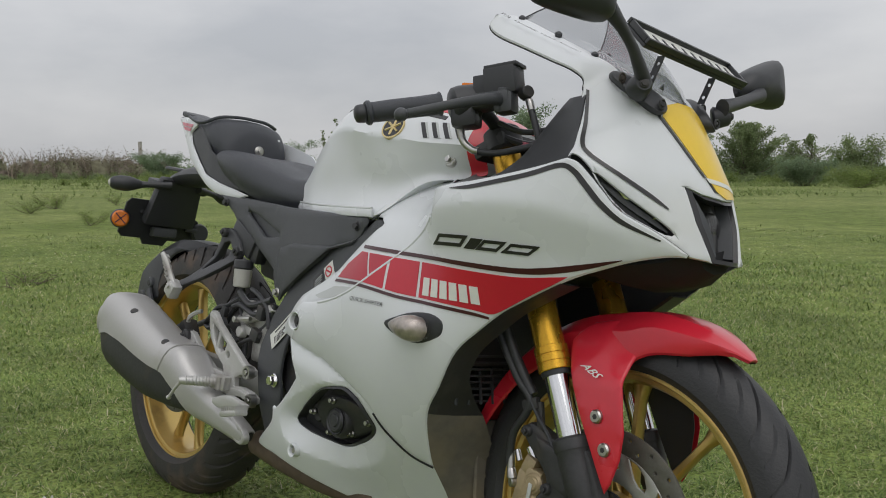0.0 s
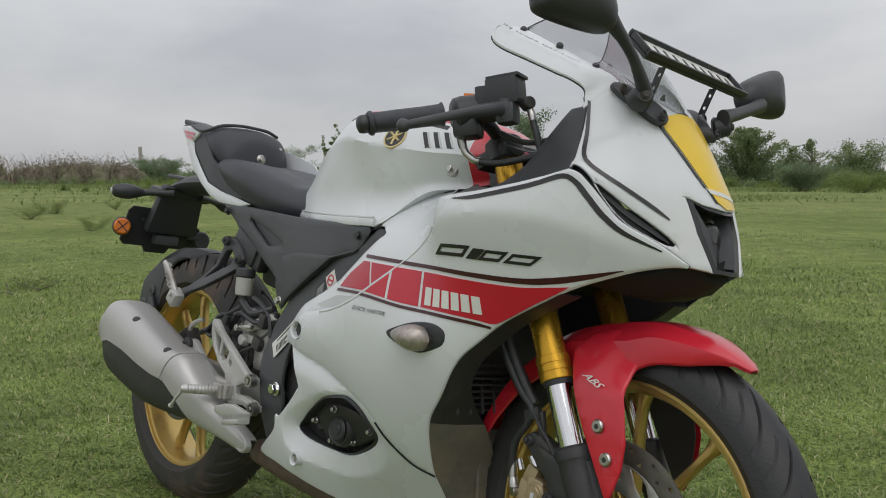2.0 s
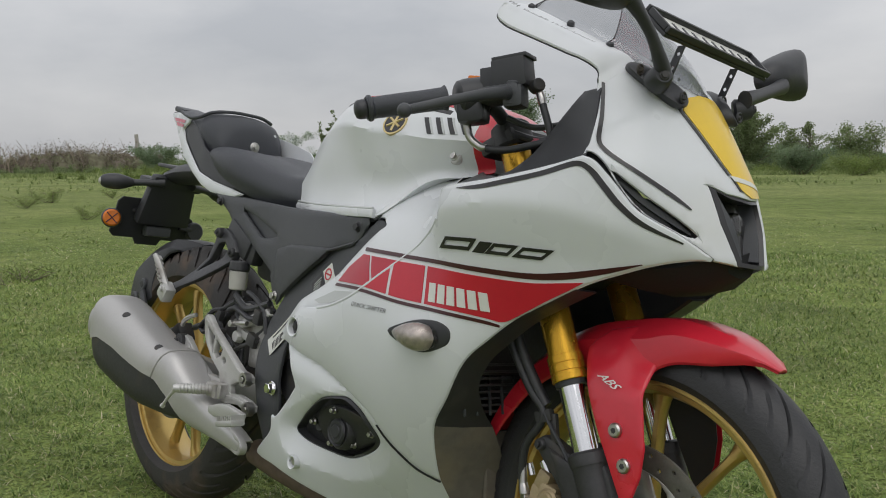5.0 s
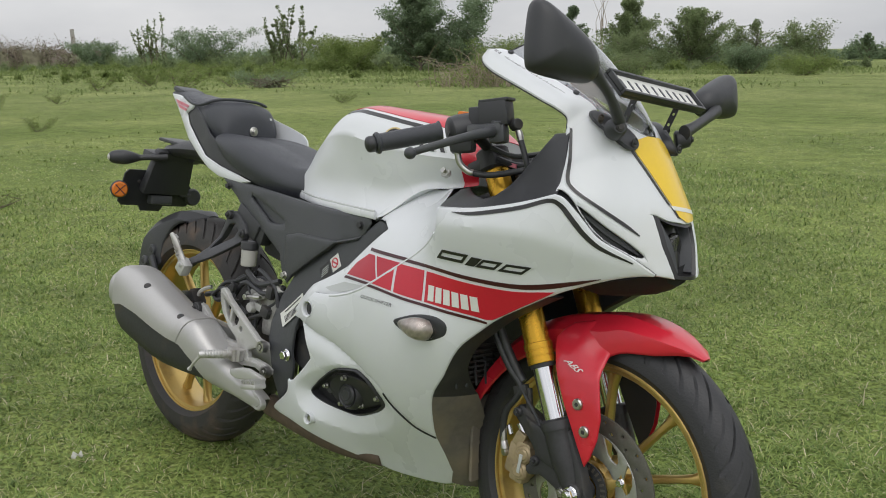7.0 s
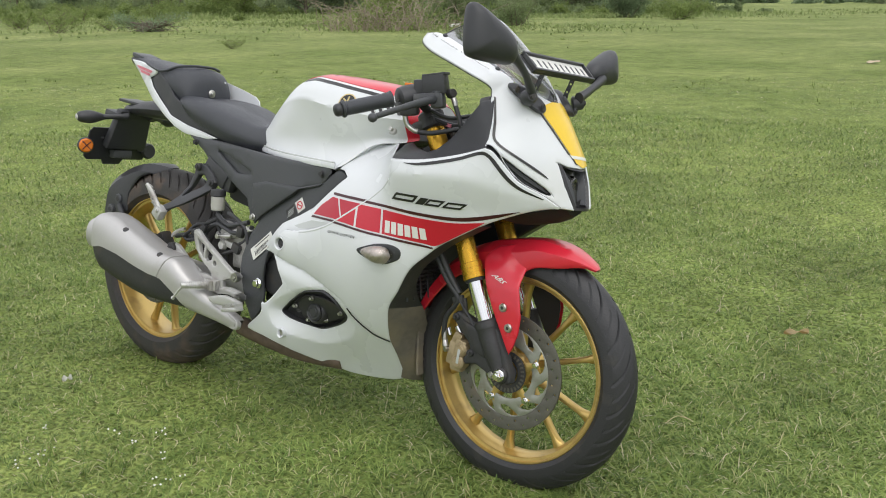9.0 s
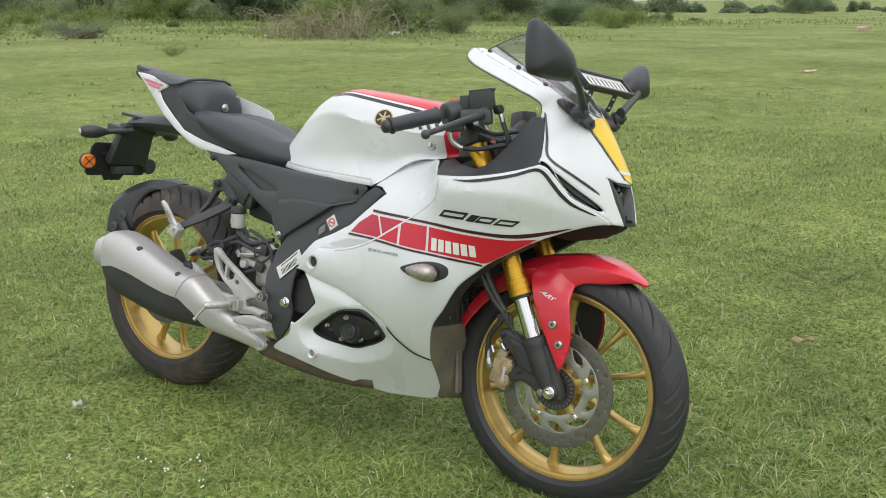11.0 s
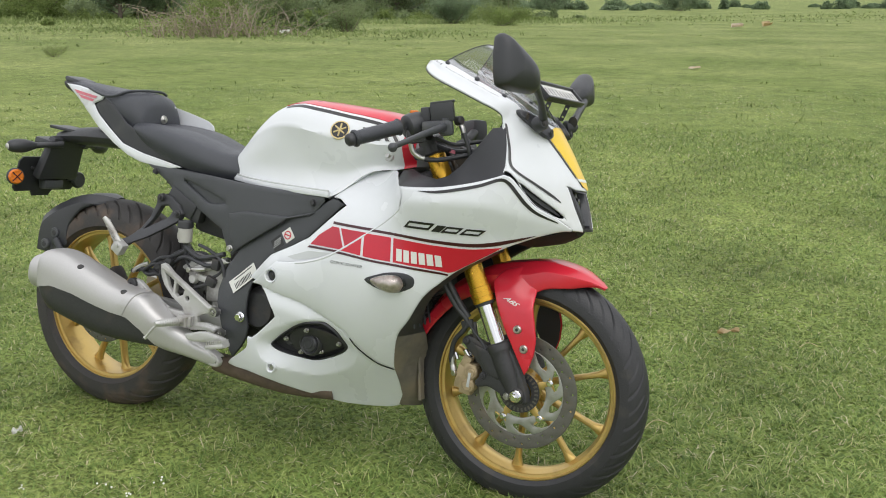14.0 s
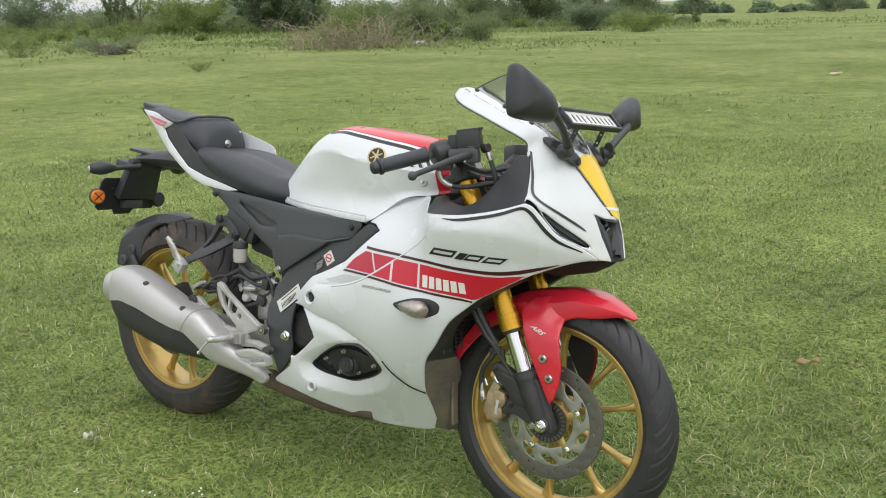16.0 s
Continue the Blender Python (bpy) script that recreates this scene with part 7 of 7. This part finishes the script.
tagged(mesh_object("rank_grass", np.concatenate(vs), np.concatenate(fs), fresh_grass), "rank green grass thickening before the scrub", "grass", kind="stuff")


def leaf_cloud(points, size, rng, droop=0.0):
    """A small two-triangle leaf at each point, turned at random."""
    n = len(points)
    u = rng.normal(size=(n, 3))
    u[:, 2] = u[:, 2] * .6 - droop
    u /= np.linalg.norm(u, axis=1)[:, None]
    w = np.cross(u, rng.normal(size=(n, 3)))
    w /= np.linalg.norm(w, axis=1)[:, None]
    s = (size * rng.uniform(.6, 1.4, n))[:, None]
    v = np.stack([points - u * s * .5, points + w * s * .40, points + u * s * .5, points - w * s * .40], 1).reshape(-1, 3)
    f = (np.arange(n) * 4)[:, None] + np.array([[0, 1, 2, 3]])
    return v, f


# dark and mid greens lightened and greyed: distance haze put into the colour
bush_dark = foliage("dark_bush_leaves", [(0, (0.170, 0.235, 0.135)), (.5, (0.222, 0.292, 0.172)), (1, (0.282, 0.352, 0.214))], through_light=0.66)
bush_mid = foliage("bush_leaves", [(0, (0.178, 0.232, 0.108)), (.5, (0.236, 0.294, 0.140)), (1, (0.300, 0.356, 0.184))], through_light=0.66)
bush_light = foliage("fresh_bush_leaves", [(0, (0.150, 0.208, 0.062)), (.5, (0.220, 0.285, 0.090)), (1, (0.300, 0.358, 0.130))], through_light=0.66)
dry_leaf = foliage("dry_scrub", [(0, (0.20, 0.165, 0.13)), (.5, (0.25, 0.21, 0.165)), (1, (0.21, 0.22, 0.12))])
bark = surface("bark", (0.16, 0.13, 0.10), 0.9, 0, 0.3, 20, 0.4)
dry_wood = surface("dry_wood", (0.30, 0.245, 0.185), 0.9, 0, 0.25, 14, 0.3)


def shrub(name, label, height, width, style, leaf, seed, leaves=2600, size=.075):
    """A shrub or small tree: a tapered trunk, limbs, and a ragged crown of leaves in clumps along the limbs."""
    rng = np.random.default_rng(seed)
    top = tagged(new(name), label, "tree" if height > 2.4 else "bush")
    limbs, tips = [], []
    stems = {"tree": 1, "sapling": 16, "bush": 8, "low": 7}[style]
    for s in range(stems):
        a0 = rng.uniform(0, 6.28)
        lean = {"tree": .06, "sapling": .30, "bush": .55, "low": .8}[style] * rng.uniform(.5, 1.2)
        hh = height * (rng.uniform(.45 if style == "sapling" else .75, 1.0) if stems > 1 else .86)
        foot = .17 if style == "sapling" else .06
        base = np.array([rng.normal(0, foot) * width, rng.normal(0, foot) * width, -.05])
        pts = [base]
        for q in (.25, .5, .75, 1.0):
            pts.append(base + np.array([math.cos(a0) * lean * width * q, math.sin(a0) * lean * width * q, hh * q]) + rng.normal(0, .025, 3) * height * (q < 1))
        r = .016 * height / (1 if stems == 1 else 2.2) + .006
        limbs.append(tube(pts, [r * 1.3, r, r * .75, r * .5, r * .2], 7, 2))
        path = spline(pts, 5)
        for q, v in enumerate(path):
            if q / len(path) > (.28 if style == "tree" else .16):
                tips.append((np.array(v), width * (.11 - .085 * q / len(path) if style == "tree" else .15)))
        boughs = {"tree": 46, "sapling": 2, "bush": 6, "low": 4}[style]
        for b in range(boughs):
            q = rng.uniform(.10 if style == "tree" else .22, .95)
            st = np.array(path[int(q * (len(path) - 1))])
            a = rng.uniform(0, 6.28)
            reach = width * .5 * rng.uniform(.55, 1.1) * ((1.12 - q) if style == "tree" else (.18 if style == "sapling" else .62))
            up = reach * (rng.uniform(.35, 1.1) if style == "tree" else rng.uniform(.15, .9))
            en_ = st + np.array([math.cos(a) * reach, math.sin(a) * reach, up])
            en_[2] = min(en_[2], height)
            mid = (st + en_) / 2 + rng.normal(0, .06, 3) * reach
            limbs.append(tube([st, mid, en_], [r * .4, r * .28, r * .12], 5, 2))
            for f in np.linspace(.35, 1.0, 5):
                tips.append((st + (en_ - st) * f, width * (.095 - .05 * f if style == "tree" else .10)))
    part("trunk", joined(*limbs), bark, top, "", 60)
    per = max(4, int(leaves * 4.2) // len(tips))
    pts = []
    for c, s in tips:
        k = int(per * rng.uniform(.3, 1.7) * (1.15 if style == "tree" else 1))
        spread = min(s, .42) * (.28 if style == "sapling" else 1.0)
        way = rng.normal(0, 1, (k, 3))
        way *= (1.35 * rng.uniform(.1, 1, k) ** .6 / np.linalg.norm(way, axis=1))[:, None]
        pts.append(c + way * np.array([spread, spread, spread * .8]))
    pts = np.concatenate(pts)
    pts = pts[pts[:, 2] > .02]
    v, f = leaf_cloud(pts, np.full(len(pts), size * .62), rng)
    mesh_object("crown", v, f, leaf, top)
    return top


def put(ob, x, y, turn=0.0, size=1.0):
    ob.matrix_world = Matrix.Translation((x, y, rise(x, y))) @ Matrix.Rotation(turn, 4, "Z") @ Matrix.Scale(size, 4)


put(shrub("tree", "large dense dark green bushy tree at the field's edge", 5.4, 4.6, "tree", bush_dark, 1, 7500, .17), -35.2, 36.4, .4)
put(shrub("bush", "broad dense green bush beside the big tree", 4.3, 5.2, "bush", bush_dark, 2, 6500, .16), -33.6, 37.2, 1.0)
put(shrub("sapling", "tall thin sapling with upright leafy shoots", 5.0, 4.2, "sapling", bush_mid, 3, 2600, .17), -54, 41.2, .2)
put(shrub("sapling", "sparse tall sapling with few leaves", 5.4, 4.0, "sapling", bush_mid, 4, 900, .22), -80.4, 44.9, .8)
put(shrub("bush", "round dark green bush on the far edge", 3.6, 6.5, "bush", bush_dark, 5, 3200, .20), -71.6, 44.9)
put(shrub("bush", "low dark bush on the far edge", 2.8, 5.0, "bush", bush_dark, 6, 2200, .22), -91.2, 44.8)
put(shrub("bush", "low fresh green bush before the trees", 2.2, 3.4, "bush", bush_light, 7, 2600, .14), -41, 35.8)
put(shrub("bush", "bright green scrub beside the big bush", 1.9, 3.4, "low", bush_light, 8, 2600, .13), -37.5, 33.0)
put(shrub("tree", "slender dark tree behind the thicket", 4.8, 3.4, "tree", bush_dark, 9, 2800, .15), -34.4, 50.6)
put(shrub("tree", "dark feathery tree at the field's edge", 5.1, 5.0, "tree", bush_mid, 10, 5200, .15), -30.7, 51.5)
put(shrub("tree", "spreading green tree at the field's edge", 3.9, 5.2, "tree", bush_mid, 11, 4600, .15), -24.6, 47.9)
put(shrub("bush", "green bush under the trees", 2.4, 2.6, "bush", bush_mid, 12, 1800, .14), -27.5, 46.0)
put(shrub("bush", "green bush at the field's edge", 2.5, 1.8, "bush", bush_mid, 13, 1500, .14), -23.3, 50.9)
put(shrub("tree", "thin airy tree on the skyline", 3.3, 2.6, "tree", bush_mid, 14, 500, .14), -21.4, 50.8)
put(shrub("bush", "small round dark bush on the field", 1.25, 2.0, "bush", bush_dark, 15, 2600, .09), -16.3, 38.3)
put(shrub("bush", "pointed green bush on the skyline", 2.7, 3.0, "bush", bush_mid, 16, 2000, .15), -19.8, 53.9)
put(shrub("bush", "low pale green scrub on the field", .75, 1.9, "low", bush_light, 17, 1400, .08), -12.6, 35.2)
put(shrub("tree", "small lone tree on the skyline", 2.5, 1.9, "tree", bush_dark, 18, 700, .16), -20.5, 65.7)
put(shrub("bush", "leafy green bush beside dead branches", 1.7, 2.3, "bush", bush_mid, 19, 3000, .075), -17.8, 26.6)
put(shrub("bush", "small green bush near dead branches", 1.0, 1.6, "bush", bush_mid, 20, 1700, .065), -14.9, 26.2)
put(shrub("bush", "fresh green bush by the thicket", 1.5, 2.4, "bush", bush_light, 21, 2400, .08), -19.5, 24.5)
put(shrub("bush", "dark bush far along the field", 1.4, 3.6, "bush", bush_dark, 22, 1500, .16), -13.6, 80.0)
put(shrub("bush", "small grey-green bush on the field", .95, 1.9, "low", bush_mid, 23, 1200, .09), -15.7, 42.8)
low_a = shrub("weed_clump", "low leafy weed clump on the turf", .62, 1.1, "low", bush_light, 24, 480, .055)
put(low_a, -25.4, 15.1)
low_a["group"] = "weed clumps"
for x, y, a, s in ((-25.3, 17.0, 2, 1.0), (-27.5, 13.2, 1, 1.2), (-30, 16.5, 3, 1.3), (-13.7, 12.3, .5, .42), (-13.2, 11.8, 2.5, .45), (-11.5, 4.4, 1, .5), (-18.7, 6.5, 4, .8), (-16.5, 5.2, 5, .6), (-19.8, 8.4, 2, .55), (-34, 20, 1, 1.6), (-29, 22, .3, 1.3), (-38, 24, 4, 2.0)):
    copy_thing(low_a, Matrix.Translation((x, y, rise(x, y))) @ Matrix.Rotation(a, 4, "Z") @ Matrix.Scale(s * .72, 4))
put(shrub("weed_clump", "broad leafy clover clump on the turf", .11, .6, "low", bush_light, 25, 330, .020), -4.6, 1.1)

# dead branch thicket, brush line and far scrub
rngp = random.Random(3)
thick = tagged(new("dead_branches"), "tangle of grey dead branches on the field", "branches")
twigs = []
for k in range(210):
    a, h = rngp.uniform(0, 6.28), rngp.uniform(.25, 1.35)
    bx, by = rngp.gauss(0, .95), rngp.gauss(0, .65)
    r = rngp.uniform(.3, 1.3)
    twigs.append(tube([(bx, by, -.02), (bx + r * .4 * math.cos(a) + rngp.gauss(0, .1), by + r * .4 * math.sin(a), h * .6), (bx + r * math.cos(a), by + r * math.sin(a), h * rngp.uniform(.4, 1.0))], [.013, .009, .004], 4, 2))
part("twig_tangle", joined(*twigs), dry_wood, thick, "", 60)
r_ = np.random.default_rng(8)
v, f = leaf_cloud(r_.normal(0, 1, (2600, 3)) * (1.2, .8, .26) + (0, 0, .30), np.full(2600, .055), r_)
mesh_object("undergrowth", v, f, bush_light, thick)
put(thick, -16.9, 21.6, .3, 1.15)
stems = tagged(new("dead_sapling"), "tall bare dead sapling on the skyline", "tree")
part("trunk", joined(*[tube([(rngp.gauss(0, .12), rngp.gauss(0, .12), 0), (rngp.gauss(0, .2), rngp.gauss(0, .2), 3.2), (rngp.gauss(0, .45), rngp.gauss(0, .4), rngp.uniform(4.6, 5.6))], [.03, .022, .008], 5, 3) for k in range(7)]), dry_wood, stems)
put(stems, -35.9, 55.9)


def scrub_band(name, label, spans, leaf, seed, count, size, coat=420):
    """A run of low scrub: many ragged mounds, each a rough core under a coat of leaves."""
    r = np.random.default_rng(seed)
    pts, cores, quads, base = [], [], [], 0
    for (x0, y0), (x1, y1), dep, h in spans:
        for k in range(int(count / len(spans) / 70)):
            q = r.uniform(0, 1)
            cx, cy = x0 + (x1 - x0) * q + r.normal(0, dep), y0 + (y1 - y0) * q + r.normal(0, dep)
            cz, w_, hh = rise(cx, cy), h * r.uniform(.45, 1.1), h * r.uniform(.25, 1.25)
            d = r.normal(0, 1, (coat, 3))
            d /= np.linalg.norm(d, axis=1)[:, None]
            d[:, 2] = np.abs(d[:, 2])
            lobes = 1 + .22 * np.sin(5 * d[:, 0] + r.uniform(0, 6)) * np.sin(4 * d[:, 1] + 5 * d[:, 2] + r.uniform(0, 6))
            d *= (r.uniform(.50, 1.06, coat) * lobes)[:, None]
            pts.append(d * (w_, w_, hh) + (cx, cy, cz))
            ring = np.array([[math.cos(a) * math.cos(e), math.sin(a) * math.cos(e), math.sin(e)] for e in (0, .5, .95, 1.4) for a in np.arange(8) * math.pi / 4])
            cores.append(ring * r.uniform(.30, .82, (32, 1)) * (w_, w_, hh) + (cx, cy, cz - .02))
            quads += [[base + j * 8 + i, base + j * 8 + (i + 1) % 8, base + j * 8 + 8 + (i + 1) % 8, base + j * 8 + 8 + i] for j in range(3) for i in range(8)]
            base += 32
    pts = np.concatenate(pts)
    v, f = leaf_cloud(pts, np.full(len(pts), size * .66), r)
    return tagged(mesh_object(name, np.concatenate([np.concatenate(cores), v]), np.concatenate([np.array(quads), f + base]), leaf), label, "scrub", kind="stuff")


scrub_band("scrub", "low green scrub along the field's far edge", [((-105, 50), (-50, 43), 3.0, 1.6), ((-52, 42), (-30, 44), 2.4, 1.7), ((-36, 48), (-20, 50), 1.8, .95), ((-24, 44), (-15, 49), 1.6, .5), ((-22, 28), (-17, 27), 1.0, .5), ((-106, 24), (-90, 44), 4.5, .9)], bush_mid, 31, 30000, .15, 480)
scrub_band("fresh_scrub", "bright green scrub along the far edge", [((-95, 40), (-50, 34), 3.0, .7), ((-46, 33), (-36, 34), 1.6, .8), ((-30, 42), (-16, 46), 1.8, .6), ((-33, 20), (-60, 30), 3.0, .4)], bush_light, 32, 15000, .14)
scrub_band("far_scrub", "dark tree line beyond the field", [((-160, 80), (-60, 75), 6, 2.8), ((-70, 62), (-34, 66), 4, 1.7), ((-60, 80), (-30, 85), 5, 1.7), ((-30, 85), (60, 150), 5, .9)], bush_dark, 33, 18000, .27, 900)
scrub_band("dry_brush", "brown dry brush at the field's edge", [((-118, 26), (-102, 46), 2.5, 3.0), ((-108, 38), (-98, 44), 2, 2.6)], dry_leaf, 34, 14000, .24)
dead = tagged(new("dry_twigs"), "bare grey twigs standing over the dry brush", "twigs", kind="stuff")
wands = []
for k in range(130):
    q = rngp.uniform(0, 1)
    x, y = -118 + 18 * q + rngp.gauss(0, 2), 26 + 18 * q + rngp.gauss(0, 2)
    a, h = rngp.uniform(0, 6.28), rngp.uniform(1.6, 4.0)
    wands.append(tube([(x, y, .2), (x + .5 * math.cos(a), y + .5 * math.sin(a), h * .6), (x + 1.5 * math.cos(a), y + 1.5 * math.sin(a), h)], [.05, .035, .015], 4, 2))
part("twig", joined(*wands), dry_wood, dead, "", 60)
mound = tagged(part("brush_pile", joined(*[tube([(rngp.gauss(0, .4), rngp.gauss(0, .3), 0), (rngp.gauss(0, .5), rngp.gauss(0, .3), rngp.uniform(.14, .36)), (rngp.gauss(0, .7), rngp.gauss(0, .4), rngp.uniform(.02, .2))], [.010, .011, .004], 5, 2) for k in range(45)]), bark, None), "low heap of cut brush lying on the field", "brush heap", kind="stuff")
mound.matrix_world = pose(-23.1, 16.9, rise(-23.1, 16.9))
put(shrub("weed_clump", "dark weeds grown through the brush heap", .55, 1.5, "low", bush_dark, 41, 900, .060), -23.1, 16.9)
post = tagged(part("post", joined(box((0, 0, 2.4), (.36, .36, 4.8), .03), box((.05, .0, 4.75), (.30, .30, .12), .02)), surface("concrete", (.36, .34, .31), .9, 0, .15, 6, .3), None), "grey concrete post standing beyond the scrub", "post")
post.matrix_world = pose(-110.3, 51.0, 0, 0, -2, 20)

# litter and small things in the turf
straw_m = surface("dry_leaf", (.56, .44, .26), .8, 0, .25, 60, .3)
pale = surface("pale_scrap", (.84, .83, .80), .7, 0, .1, 40, .2)


def curled(name, label, category, at, length, width, turn, material, curl=.25):
    bm = bmesh.new()
    rows = []
    for i in range(9):
        u = i / 8 - .5
        row = []
        for k in range(5):
            w_ = (k / 4 - .5) * width * (1 - (2 * u) ** 4 * .7)
            row.append(bm.verts.new((u * length, w_, .012 + curl * width * (2 * k / 4 - 1) ** 2 + .006 * math.sin(u * 9 + k))))
        rows.append(row)
    for a, b in zip(rows, rows[1:]):
        for k in range(4):
            bm.faces.new([a[k], a[k + 1], b[k + 1], b[k]])
    r = bmesh.ops.solidify(bm, geom=bm.faces[:], thickness=.0012)
    ob = tagged(part(name, bm, material, None), label, category)
    ob.matrix_world = pose(*at, 8, -6, turn)
    return ob


curled("dry_leaf", "curled brown dry leaf lying on the turf", "leaf", (1.63, 1.30, .018), .080, .022, 25, straw_m)
curled("paper_scrap", "small crumpled white paper scrap on the turf", "litter", (-.035, -.335, .022), .028, .018, 60, pale, .35)
curled("cardboard_scrap", "flat pale brown scrap far out on the turf", "litter", (-.75, 14.0, .02), .20, .15, 10, surface("cardboard", (.74, .62, .48), .8, 0, .1, 20), .05)
curled("pale_stone", "small pale stone by the dead branches", "litter", (-15.7, 23.6, .05), .36, .24, 10, pale, .4)
curled("pale_stone", "small pale stone beside cut brush on the field", "litter", (-2.05, 37.2, .06), .50, .36, 60, straw_m, .4)
curled("cardboard_scrap", "crumpled pale brown scrap far out on the field", "litter", (-3.0, 35.9, .05), .46, .34, 30, surface("faded_cardboard", (.70, .60, .50), .8, 0, .1, 20), .3)
curled("dry_leaf", "pale dry leaf lying on the turf", "leaf", (1.66, -.02, .016), .045, .012, 80, straw_m)
for x, y, l, a in ((1.55, .48, .07, 40), (2.0, .95, .09, 110), (1.9, 1.3, .06, 15), (.9, -.62, .05, 80), (2.25, .5, .08, 150), (1.1, .9, .06, 70)):
    st = tagged(part("straw", tube([(-l / 2, 0, .012), (0, .008, .028), (l / 2, -.004, .020)], .0012, 5, 4), surface("straw", (.50, .42, .24), .8, 0, .2, 50), None), "pale dry straw lying on the turf", "straw", "straws")
    st.matrix_world = pose(x, y, 0, 0, 0, a)
stem_m = surface("flower_stem", (.16, .24, .05), .7, 0, .2, 60)
petal_m = surface("white_petal", (.75, .76, .68), .7, 0, .05, 60)
rngp = random.Random(9)
for x, y in ((.32, -.60), (.43, -.72), (.41, -.66), (.46, -.51), (.51, -.50), (.57, -.45), (.67, -.50), (.76, -.55), (.74, -.62)):
    fl = tagged(new("wildflower"), "thin wildflower stalk with tiny white heads", "flower", "wildflowers")
    hgt = rngp.uniform(.05, .10)
    part("stem", tube([(0, 0, 0), (.01, .004, hgt * .6), (.022, .0, hgt)], [.0012, .001, .0007], 5, 3), stem_m, fl)
    for j in range(4):
        hx, hy, hz = .022 + rngp.gauss(0, .012), rngp.gauss(0, .012), hgt + rngp.uniform(-.012, .006)
        part("flower_head", cyl((hx, hy, hz), (hx + .001, hy, hz + .003), .0019, .0026, 8), petal_m, fl)
    fl.matrix_world = pose(x, y, 0, 0, 0, rngp.uniform(0, 360))
